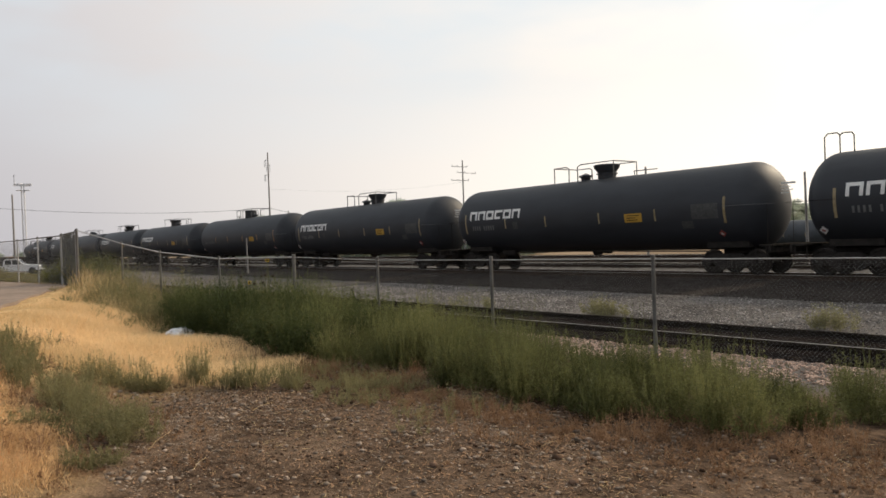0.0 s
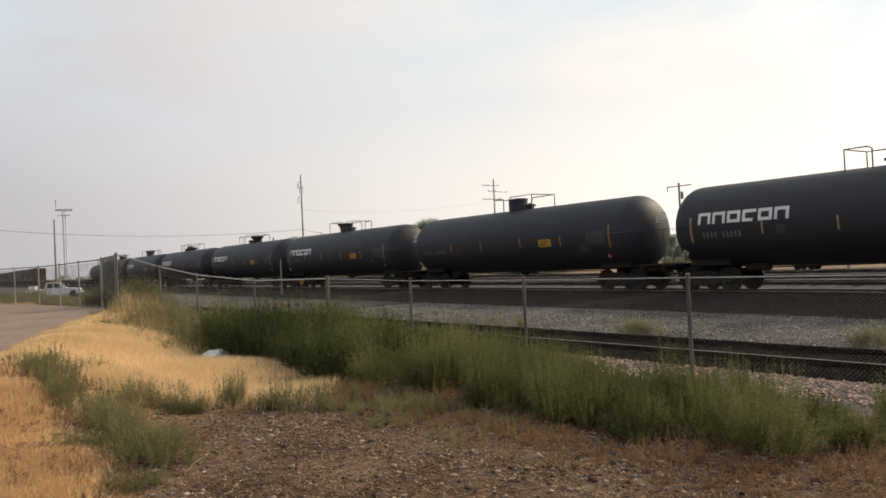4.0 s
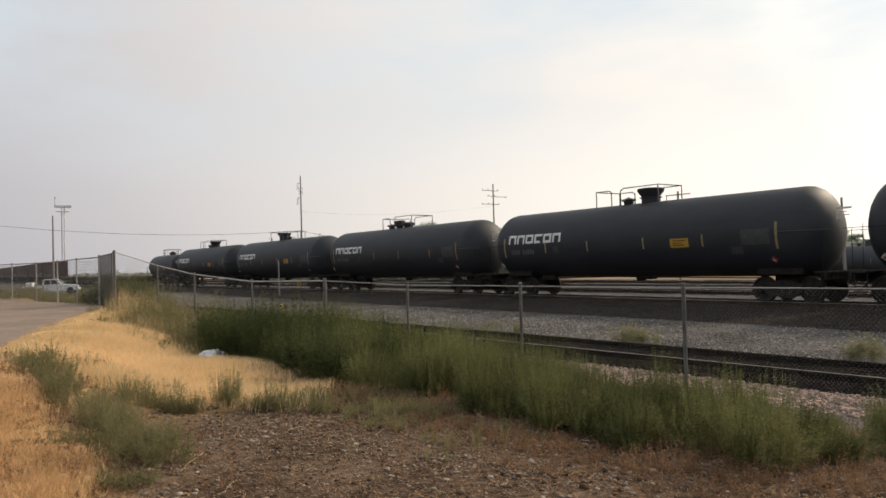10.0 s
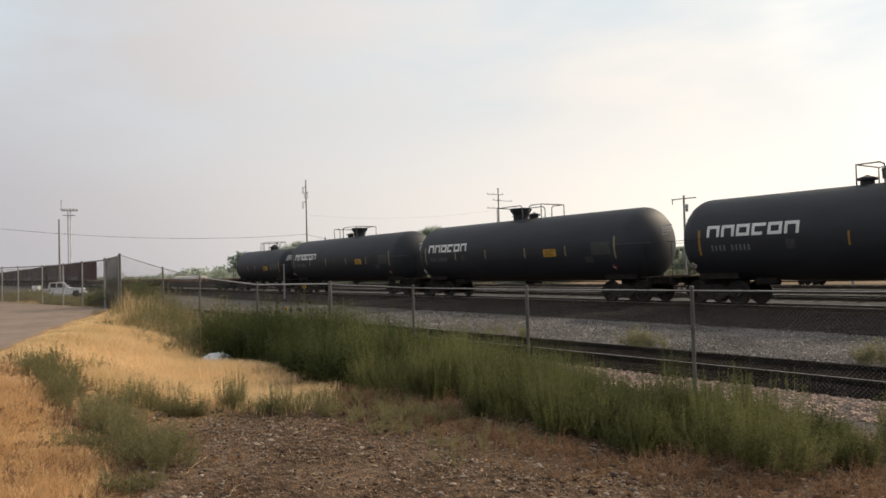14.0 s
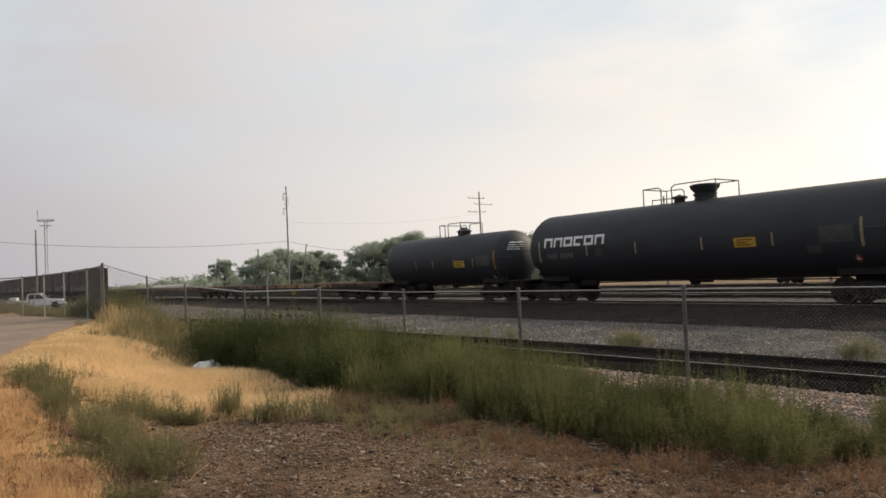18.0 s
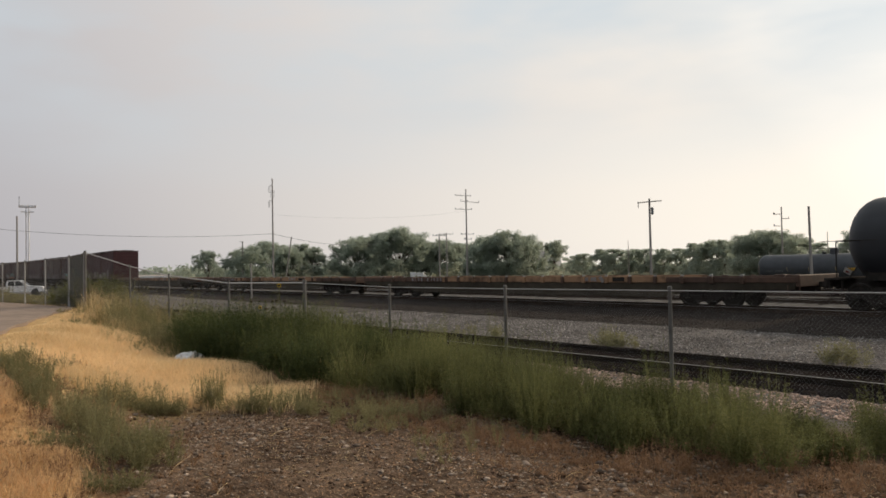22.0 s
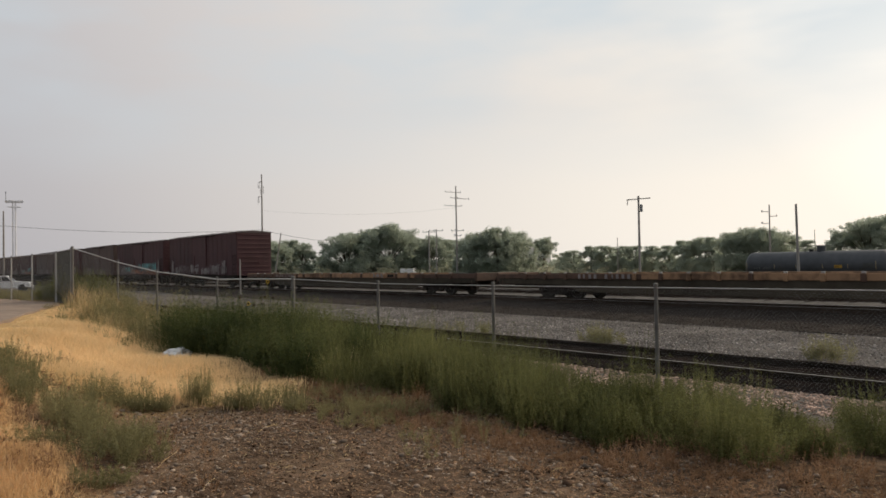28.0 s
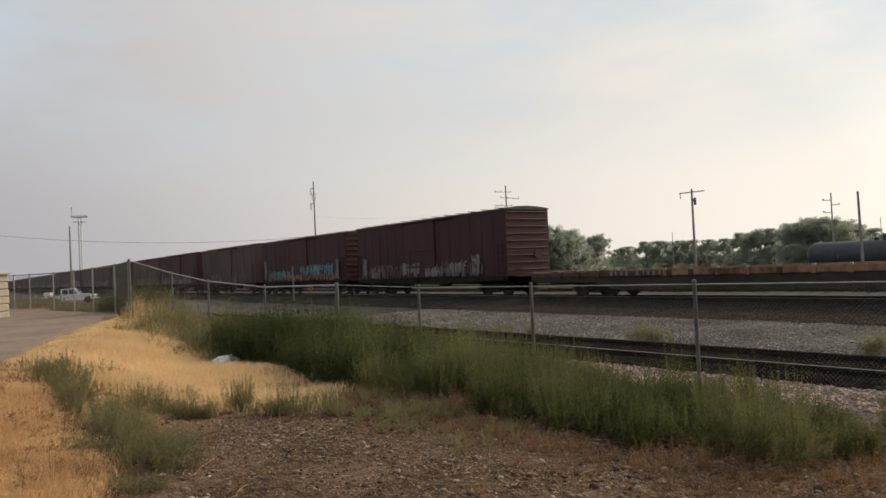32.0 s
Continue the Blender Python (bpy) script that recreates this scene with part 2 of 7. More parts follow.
M = dict(
    tank=mat("black_tank_paint", (0.018, 0.0195, 0.023), (0.032, 0.0345, 0.041), 1.2, 0.60, spec=0.33, bump=0.05, fine=3, stretch=(0.4, 1, 1.6)),
    under=mat("grimy_black_steel", (0.018, 0.017, 0.016), (0.050, 0.043, 0.038), 5, 0.95, bump=0.2, spec=0.0),
    wheel=mat("worn_wheel_steel", (0.020, 0.018, 0.016), (0.046, 0.039, 0.034), 8, 0.8, 0.1, spec=0.1),
    white=mat("chalky_white_marking", (0.58, 0.57, 0.55), (0.76, 0.75, 0.72), 7, 0.6),
    grime=mat("faded_grey_marking", (0.09, 0.09, 0.09), (0.17, 0.17, 0.16), 9, 0.7),
    yellow=mat("yellow_placard_paint", (0.36, 0.20, 0.02), (0.48, 0.28, 0.035), 6, 0.5),
    stripe=mat("yellow_white_reflective_tape", (0.19, 0.145, 0.07), (0.33, 0.26, 0.15), 8, 0.35),
    amber=mat("amber_reflective_tape", (0.24, 0.11, 0.02), (0.36, 0.18, 0.035), 8, 0.35),
    stencil=mat("dull_stencil_panel", (0.035, 0.035, 0.034), (0.07, 0.07, 0.068), 12, 0.7),
    red=mat("red_placard_paint", (0.26, 0.06, 0.05), (0.36, 0.10, 0.085), 9, 0.5),
    pipe=mat("dark_painted_pipe", (0.05, 0.05, 0.05), (0.10, 0.10, 0.10), 5, 0.5),
    rust=mat("rusty_ochre_deck_paint", (0.095, 0.054, 0.031), (0.29, 0.170, 0.094), 3.2, 0.8, bump=0.2, spread=(0.40, 0.58)),
    olive=mat("dusty_olive_sill_paint", (0.034, 0.028, 0.020), (0.066, 0.055, 0.040), 3, 0.8, bump=0.15, spec=0.15),
    # the tank black, lifted to the grey that haze gives it far off
    haze_tank=mat("haze_lifted_black_paint", (0.034, 0.037, 0.042), (0.060, 0.063, 0.070), 1.2, 0.6),
    brown=mat("dark_brown_sill_paint", (0.045, 0.026, 0.018), (0.10, 0.055, 0.036), 4, 0.75, bump=0.15),
    box=mat("oxide_red_boxcar_paint", (0.029, 0.0085, 0.0102), (0.055, 0.0175, 0.0200), 1.1, 0.7, bump=0.1, stretch=(1, 1, 0.4)),
    box_b=mat("faded_brown_boxcar_paint", (0.050, 0.032, 0.029), (0.092, 0.060, 0.051), 1.1, 0.75, bump=0.1, stretch=(1, 1, 0.4)),
    roof=mat("weathered_roof_sheet", (0.045, 0.03, 0.03), (0.09, 0.066, 0.06), 2, 0.6),
    spray_a=mat("pale_grey_spray_paint", (0.11, 0.095, 0.093), (0.25, 0.225, 0.215), 4, 0.7),
    spray_d=mat("dull_mauve_spray_paint", (0.07, 0.048, 0.048), (0.14, 0.11, 0.108), 4, 0.7),
    spray_b=mat("turquoise_spray_paint", (0.05, 0.19, 0.20), (0.15, 0.34, 0.34), 4, 0.7),
    spray_c=mat("orange_spray_paint", (0.20, 0.07, 0.035), (0.38, 0.16, 0.075), 4, 0.7),
    rail=mat("rusty_rail_steel", (0.034, 0.026, 0.021), (0.075, 0.055, 0.044), 9, 0.9, 0.0, bump=0.2, spec=0.02),
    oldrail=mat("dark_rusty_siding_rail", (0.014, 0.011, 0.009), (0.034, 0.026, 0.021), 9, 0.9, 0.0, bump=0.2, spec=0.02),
    shine=mat("polished_rail_head", (0.32, 0.30, 0.28), (0.5, 0.48, 0.46), 6, 0.35, 0.9),
    tie=mat("creosoted_tie_wood", (0.022, 0.017, 0.013), (0.075, 0.058, 0.045), 7, 0.95, bump=0.4, objvar=0.35, stretch=(6, 1, 1), spec=0.0),
    galv=mat("dull_galvanised_steel", (0.085, 0.08, 0.074), (0.16, 0.152, 0.142), 9, 0.6, 0.3),
    galv_rail=mat("pale_galvanised_rail", (0.30, 0.29, 0.27), (0.44, 0.42, 0.40), 9, 0.5),
    slat=mat("grey_green_gate_slat", (0.056, 0.060, 0.052), (0.098, 0.102, 0.090), 3, 0.8, spec=0.03),
    # pale tone paints haze on far posts and sun glint on pocket caps
    palepost=mat("pale_haze_and_glint_steel", (0.24, 0.235, 0.225), (0.36, 0.35, 0.335), 7, 0.6),
    wire=mat("dull_fence_wire", (0.125, 0.12, 0.116), (0.185, 0.18, 0.172), 9, 0.6),
    # weathered wood, its colour also lightened for the haze
    pole=mat("weathered_hazy_pole_wood", (0.19, 0.175, 0.165), (0.30, 0.28, 0.26), 4, 0.9, bump=0.2, stretch=(1, 1, 0.1)),
    # grey steel made paler than its own colour, as haze over distance
    steelpole=mat("haze_paled_lattice_steel", (0.55, 0.55, 0.57), (0.70, 0.70, 0.72), 3, 0.6, 0.3),
    insul=mat("grey_insulator", (0.12, 0.13, 0.14), (0.22, 0.23, 0.24), 6, 0.4),
    cable=mat("black_cable", (0.06, 0.06, 0.06), (0.10, 0.10, 0.10), 6, 0.6),
    bark=mat("brown_bark", (0.05, 0.04, 0.03), (0.12, 0.095, 0.075), 3, 0.9, bump=0.5, stretch=(1, 1, 0.2)),
    # leaves of the far trees and scrub: distance haze put into the colour
    leaf=leafy("haze_paled_cottonwood_leaves", (0.295, 0.335, 0.272), (0.385, 0.43, 0.352), 0.4, 0.05, 0.74),
    scrub=leafy("haze_paled_scrub_leaves", (0.19, 0.205, 0.15), (0.28, 0.285, 0.215), 0.4, 0.15, 0.65),
    weed=leafy("green_weed_leaves", (0.062, 0.072, 0.027), (0.205, 0.203, 0.080), 1.5, 0.45, 0.46),
    # darker green that carries the shade of the thicket's front and hollow
    thicket=leafy("shade_darkened_weed_leaves", (0.036, 0.050, 0.017), (0.110, 0.124, 0.044), 1.3, 0.45, 0.40),
    weed_grey=leafy("grey_green_weed_leaves", (0.135, 0.130, 0.060), (0.255, 0.228, 0.115), 0.8, 0.4, 0.48),
    tuft=leafy("pale_yellow_green_tufts", (0.17, 0.165, 0.085), (0.30, 0.28, 0.15), 0.8, 0.3, 0.5),
    dry=leafy("dry_golden_grass", (0.57, 0.41, 0.21), (0.85, 0.64, 0.375), 0.5, 0.15, 0.42),
    redgrass=leafy("reddish_dry_grass", (0.47, 0.295, 0.140), (0.76, 0.52, 0.285), 1.6, 0.2, 0.42),
    straw=leafy("pale_straw_stems", (0.36, 0.26, 0.13), (0.52, 0.40, 0.22), 1.0, 0.3, 0.3),
    russet=leafy("russet_dead_weed", (0.15, 0.086, 0.048), (0.32, 0.195, 0.112), 1.5, 0.35, 0.25),
    stone=mat("pale_pebble_stone", (0.125, 0.095, 0.073), (0.315, 0.25, 0.196), 6, 0.85, spec=0.15, island=0.5),
    ballast=mat("grey_ballast_stone", (0.12, 0.109, 0.102), (0.34, 0.312, 0.292), 5, 0.8, spec=0.15, island=0.6),
    pinkstone=mat("pinkish_ballast_stone", (0.23, 0.16, 0.125), (0.50, 0.365, 0.295), 5, 0.85, spec=0.15, island=0.4),
    asphalt=mat("worn_asphalt", (0.17, 0.130, 0.103), (0.26, 0.200, 0.161), 5, 0.9, bump=0.3, fine=90, spec=0.1),
    bag=mat("white_plastic_sheet", (0.62, 0.63, 0.64), (0.82, 0.82, 0.82), 5, 0.35, bump=0.6, fine=14),
    block=mat("cream_stone_block", (0.38, 0.33, 0.26), (0.55, 0.49, 0.40), 4, 0.9, bump=0.4, objvar=0.12),
    carpaint=mat("white_car_paint", (0.62, 0.62, 0.62), (0.72, 0.72, 0.72), 2, 0.3),
    glass=mat("dark_window_glass", (0.02, 0.022, 0.025), (0.04, 0.043, 0.048), 2, 0.25, spec=0.2),
    rubber=mat("black_rubber", (0.015, 0.015, 0.015), (0.035, 0.034, 0.033), 9, 0.85),
    chrome=mat("grey_wheel_metal", (0.35, 0.35, 0.36), (0.5, 0.5, 0.5), 6, 0.35, 0.8),
    lamp=mat("clear_lamp_glass", (0.5, 0.5, 0.5), (0.6, 0.6, 0.6), 6, 0.15),
    siding=mat("beige_building_sheet", (0.42, 0.36, 0.30), (0.55, 0.48, 0.41), 1, 0.7),
    paleroof=mat("pale_metal_roof", (0.36, 0.31, 0.27), (0.46, 0.40, 0.35), 1, 0.5),
    concrete=mat("pale_concrete_tower", (0.48, 0.48, 0.48), (0.60, 0.60, 0.60), 0.2, 0.8),
    petal=leafy("sunflower_petals", (0.50, 0.34, 0.02), (0.64, 0.45, 0.04), 8, 0.2, 0.4),
    seed=mat("dark_flower_centre", (0.03, 0.018, 0.01), (0.06, 0.04, 0.02), 20, 0.9),
)


def ground_material():
    """Brown pebbly dirt near the fence, grey ballast dust in the yard, tan field beyond."""
    m = bpy.data.materials.new("yard_ground")
    m.use_nodes = True
    nt = m.node_tree
    N, L = nt.nodes.new, nt.links.new
    bs = nt.nodes["Principled BSDF"]
    co, sep = N("ShaderNodeTexCoord"), N("ShaderNodeSeparateXYZ")
    L(co.outputs["Object"], sep.inputs[0])

    def noise_tex(scale, detail=6.0):
        n = N("ShaderNodeTexNoise")
        n.inputs["Scale"].default_value, n.inputs["Detail"].default_value = scale, detail
        L(co.outputs["Object"], n.inputs["Vector"])
        return n.outputs["Fac"]

    def two(fac, a, b, lo=0.38, hi=0.62):
        r = N("ShaderNodeValToRGB")
        r.color_ramp.elements[0].position, r.color_ramp.elements[0].color = lo, (*a, 1)
        r.color_ramp.elements[1].position, r.color_ramp.elements[1].color = hi, (*b, 1)
        L(fac, r.inputs[0])
        return r.outputs[0]

    def blend(fac, a, b):
        x = N("ShaderNodeMix")
        x.data_type = "RGBA"
        L(fac, x.inputs["Factor"])
        L(a, x.inputs["A"])
        L(b, x.inputs["B"])
        return x.outputs["Result"]

    def step(sock, lo, hi, wobble):
        a = N("ShaderNodeMath")
        a.operation = "MULTIPLY_ADD"
        L(wobble, a.inputs[0])
        a.inputs[1].default_value = 2.0
        L(sock, a.inputs[2])
        r = N("ShaderNodeMapRange")
        r.inputs["From Min"].default_value, r.inputs["From Max"].default_value = lo + 1, hi + 1
        L(a.outputs[0], r.inputs["Value"])
        return r.outputs[0]

    dirt = two(noise_tex(9, 9), (0.050, 0.0335, 0.0235), (0.195, 0.132, 0.093))
    damp = two(noise_tex(0.7), (0.034, 0.0235, 0.0165), (0.152, 0.107, 0.074), 0.42, 0.58)
    x = N("ShaderNodeMix")
    x.data_type = "RGBA"
    x.inputs["Factor"].default_value = 0.5
    L(dirt, x.inputs["A"])
    L(damp, x.inputs["B"])
    dirt = x.outputs["Result"]
    grey = two(noise_tex(14, 9), (0.058, 0.052, 0.048), (0.18, 0.164, 0.153))
    greyb = two(noise_tex(0.5), (0.058, 0.052, 0.047), (0.172, 0.157, 0.146))
    x = N("ShaderNodeMix")
    x.data_type = "RGBA"
    x.inputs["Factor"].default_value = 0.5
    L(grey, x.inputs["A"])
    L(greyb, x.inputs["B"])
    grey = x.outputs["Result"]
    field = two(noise_tex(0.06), (0.20, 0.150, 0.105), (0.29, 0.218, 0.155))
    wob = noise_tex(0.8)
    y = sep.outputs["Y"]
    # straw litter on the bank below the footpath
    dv = N("ShaderNodeVectorMath")
    dv.operation = "DOT_PRODUCT"
    dv.inputs[1].default_value = (-0.31, -0.95, 0)
    L(co.outputs["Object"], dv.inputs[0])
    bank = step(dv.outputs["Value"], -1.5, -0.4, wob)
    left = N("ShaderNodeMapRange")
    left.inputs["From Min"].default_value, left.inputs["From Max"].default_value = -8.8, -10.6
    L(sep.outputs["X"], left.inputs["Value"])
    both = N("ShaderNodeMath")
    both.operation = "MULTIPLY"
    L(bank, both.inputs[0])
    L(left.outputs[0], both.inputs[1])
    near = N("ShaderNodeMapRange")
    near.inputs["From Min"].default_value, near.inputs["From Max"].default_value = 1.55, 1.0
    L(y, near.inputs["Value"])
    side = step(sep.outputs["X"], -5.4, -6.4, wob)
    verge = N("ShaderNodeMath")
    verge.operation = "MULTIPLY"
    L(near.outputs[0], verge.inputs[0])
    L(side, verge.inputs[1])
    any_straw = N("ShaderNodeMath")
    any_straw.operation = "MAXIMUM"
    L(both.outputs[0], any_straw.inputs[0])
    L(verge.outputs[0], any_straw.inputs[1])
    straw = two(noise_tex(22, 8), (0.30, 0.19, 0.09), (0.50, 0.35, 0.18))
    dirt = blend(any_straw.outputs[0], dirt, straw)
    col = blend(step(y, 8.2, 9.4, wob), dirt, grey)
    scrub = two(noise_tex(0.25), (0.045, 0.048, 0.034), (0.095, 0.092, 0.066))
    col = blend(step(y, 50.0, 56.0, wob), col, scrub)
    col = blend(step(y, 105.0, 118.0, wob), col, field)
    L(col, bs.inputs["Base Color"])
    bs.inputs["Roughness"].default_value = 0.95
    bs.inputs["Specular IOR Level"].default_value = 0.0
    bp = N("ShaderNodeBump")
    bp.inputs["Strength"].default_value, bp.inputs["Distance"].default_value = 0.9, 0.04
    L(noise_tex(28, 8), bp.inputs["Height"])
    L(bp.outputs[0], bs.inputs["Normal"])
    return m


# ---- mesh building ----
class Geo:
    """Collects vertices and faces for one mesh."""

    def __init__(self):
        self.v, self.f = [], []

    def add(self, verts, faces):
        o = len(self.v)
        self.v += [tuple(p) for p in verts]
        self.f += [tuple(o + i for i in f) for f in faces]
        return self

    def box(self, c, s, bevel=0.0, m=None):
        """A box at centre c with sizes s, its edges cut off by bevel."""
        hx, hy, hz = (k / 2 for k in s)
        if bevel <= 0:
            vs = [(x, y, z) for x in (-hx, hx) for y in (-hy, hy) for z in (-hz, hz)]
            fs = [(0, 1, 3, 2), (4, 6, 7, 5), (0, 4, 5, 1), (2, 3, 7, 6), (0, 2, 6, 4), (1, 5, 7, 3)]
        else:
            b = min(bevel, hx * 0.9, hy * 0.9, hz * 0.9)
            vs, at = [], {}
            for sx in (-1, 1):
                for sy in (-1, 1):
                    for sz in (-1, 1):
                        for ax in range(3):
                            p = [sx * (hx - b), sy * (hy - b), sz * (hz - b)]
                            p[ax] = (sx * hx, sy * hy, sz * hz)[ax]
                            at[sx, sy, sz, ax] = len(vs)
                            vs.append(tuple(p))
            fs = []
            for ax in range(3):
                u, w = [a for a in range(3) if a != ax]
                for s0 in (-1, 1):
                    q = []
                    for a, c2 in ((-1, -1), (1, -1), (1, 1), (-1, 1)):
                        k = [0, 0, 0]
                        k[ax], k[u], k[w] = s0, a, c2
                        q.append(at[(*k, ax)])
                    fs.append(q)
                for a in (-1, 1):
                    for c2 in (-1, 1):
                        k0, k1 = [0, 0, 0], [0, 0, 0]
                        k0[ax], k1[ax], k0[u], k1[u], k0[w], k1[w] = -1, 1, a, a, c2, c2
                        fs.append([at[(*k0, u)], at[(*k1, u)], at[(*k1, w)], at[(*k0, w)]])
            for sx in (-1, 1):
                for sy in (-1, 1):
                    for sz in (-1, 1):
                        fs.append([at[sx, sy, sz, 0], at[sx, sy, sz, 1], at[sx, sy, sz, 2]])
        t = Matrix.Translation(c) if m is None else m
        return self.add([t @ Vector(p) for p in vs], fs)

    def cyl(self, p0, p1, r0, r1=None, n=10, caps=True):
        p0, p1 = Vector(p0), Vector(p1)
        r1 = r0 if r1 is None else r1
        d = (p1 - p0).normalized()
        a = d.orthogonal().normalized()
        b = d.cross(a)
        vs = [p + (a * math.cos(k * math.tau / n) + b * math.sin(k * math.tau / n)) * r for p, r in ((p0, r0), (p1, r1)) for k in range(n)]
        fs = [(k, (k + 1) % n, n + (k + 1) % n, n + k) for k in range(n)]
        if caps:
            fs += [tuple(range(n - 1, -1, -1)), tuple(range(n, 2 * n))]
        return self.add(vs, fs)

    def tube(self, pts, r, n=6):
        """One pipe swept through the points, closed at both ends."""
        p = [Vector(q) for q in pts]
        d = [(b - a).normalized() for a, b in zip(p, p[1:])]
        side = d[0].orthogonal().normalized()
        vs = []
        for k, q in enumerate(p):
            w = (d[max(0, k - 1)] + d[min(k, len(d) - 1)]).normalized()
            side = (side - w * side.dot(w)).normalized()
            up = w.cross(side)
            vs += [q + (side * math.cos(i * math.tau / n) + up * math.sin(i * math.tau / n)) * r for i in range(n)]
        fs = [(k * n + i, k * n + (i + 1) % n, (k + 1) * n + (i + 1) % n, (k + 1) * n + i) for k in range(len(p) - 1) for i in range(n)]
        return self.add(vs, fs + [tuple(range(n - 1, -1, -1)), tuple(range(len(p) * n - n, len(p) * n))])

    def lathe(self, prof, axis="z", n=24, c=(0, 0, 0)):
        """Rings (along, radius) turned round an axis through c."""
        vs, fs = [], []
        for h, r in prof:
            for k in range(n):
                u, w = r * math.cos(k * math.tau / n), r * math.sin(k * math.tau / n)
                p = {"z": (u, w, h), "x": (h, u, w), "y": (u, h, w)}[axis]
                vs.append((p[0] + c[0], p[1] + c[1], p[2] + c[2]))
        for i in range(len(prof) - 1):
            fs += [(i * n + k, i * n + (k + 1) % n, (i + 1) * n + (k + 1) % n, (i + 1) * n + k) for k in range(n)]
        fs += [tuple(range(n)), tuple(range((len(prof) - 1) * n, len(prof) * n))]
        return self.add(vs, fs)

    def prism(self, poly, y0, y1):
        """A polygon in x and z drawn out from y0 to y1."""
        n = len(poly)
        vs = [(x, y, z) for y in (y0, y1) for x, z in poly]
        return self.add(vs, [tuple(range(n)), tuple(range(2 * n - 1, n - 1, -1))] + [(k, n + k, n + (k + 1) % n, (k + 1) % n) for k in range(n)])

    def mesh(self, name, material, smooth=True):
        me = bpy.data.meshes.new(name)
        me.from_pydata(self.v, [], self.f)
        bm = bmesh.new()
        bm.from_mesh(me)
        bmesh.ops.recalc_face_normals(bm, faces=bm.faces)
        bm.to_mesh(me)
        bm.free()
        if smooth:
            me.shade_smooth()
            me.set_sharp_from_angle(angle=radians(35))
        me.materials.append(material)
        return me


def part(name, geo, material, parent=None, label="", at=None, smooth=True):
    """One mesh object, as a part of parent."""
    me = geo if isinstance(geo, bpy.types.Mesh) else geo.mesh(name, material, smooth)
    ob = new(name, me)
    if parent:
        ob.parent = parent
    if at:
        ob.location = at
    return tagged(ob, label)


def sheet(name, co, tris_or_quads, material):
    """A mesh straight from numpy arrays: one row of corners a face."""
    me = bpy.data.meshes.new(name)
    nf, k = tris_or_quads.shape
    me.vertices.add(len(co))
    me.vertices.foreach_set("co", np.ascontiguousarray(co, np.float32).ravel())
    me.loops.add(nf * k)
    me.loops.foreach_set("vertex_index", np.ascontiguousarray(tris_or_quads, np.int32).ravel())
    me.polygons.add(nf)
    me.polygons.foreach_set("loop_start", np.arange(nf, dtype=np.int32) * k)
    me.update(calc_edges=True)
    me.validate()
    me.materials.append(material)
    return me


def smoothstep(a, b, x):
    t = np.clip((x - a) / (b - a), 0, 1)
    return t * t * (3 - 2 * t)


def height(x, y):
    """The ground's height: a bank up to the footpath, a low yard, a drop to the fields behind."""
    x, y = np.asarray(x, float), np.asarray(y, float)
    d = 0.31 * (x + 15.9) + 0.95 * (y - 1.4)
    bank = 0.6 * (1 - smoothstep(0.5, 3.6, d)) * smoothstep(12.0, -4.0, x)
    fade = smoothstep(-75.0, -50.0, x)
    z = bank * fade
    z = z - 0.12 * smoothstep(6.2, 8.0, y) - 0.13 * smoothstep(8.0, 10.2, y)
    z = z + 0.04 * smoothstep(14.5, 21.0, y)
    z = z - 0.06 * np.exp(-((x + 16.3) / 3.5) ** 2 - ((y - 5.8) / 1.2) ** 2)
    z = z - 2.0 * smoothstep(50.0, 75.0, y)
    z = z + 0.035 * np.sin(x * 1.7 + y * 0.6) * np.cos(y * 1.3 - x * 0.4) * smoothstep(12, 7, y) * smoothstep(-40, -20, x)
    return z


def build_ground():
    xs = np.concatenate([np.linspace(-2500, -80, 26)[:-1], np.linspace(-80, -24, 40)[:-1], np.linspace(-24, 12, 150)[:-1], np.linspace(12, 60, 20)[:-1], np.linspace(60, 2500, 20)])
    ys = np.concatenate([np.linspace(-2500, -40, 18)[:-1], np.linspace(-40, -3, 20)[:-1], np.linspace(-3, 16, 110)[:-1], np.linspace(16, 90, 60)[:-1], np.linspace(90, 3500, 34)])
    X, Y = np.meshgrid(xs, ys)
    co = np.stack([X, Y, height(X, Y)], -1).reshape(-1, 3)
    nx, ny = len(xs), len(ys)
    i = (np.arange(ny - 1)[:, None] * nx + np.arange(nx - 1)).ravel()
    me = sheet("ground", co, np.stack([i, i + 1, i + nx + 1, i + nx], 1), ground_material())
    me.shade_smooth()
    return tagged(new("ground", me), "brown pebbly dirt and grey gravel rail yard ground", "ground", kind="structure")


build_ground()


# ---- tracks ----
def rail_profile(z):
    """A rail's cross-section, its head at z."""
    return [(-0.036, z), (0.036, z), (0.036, z - 0.04), (0.009, z - 0.055), (0.009, z - 0.14), (0.07, z - 0.155), (0.07, z - 0.172),
            (-0.07, z - 0.172), (-0.07, z - 0.155), (-0.009, z - 0.14), (-0.009, z - 0.055), (-0.036, z - 0.04)]


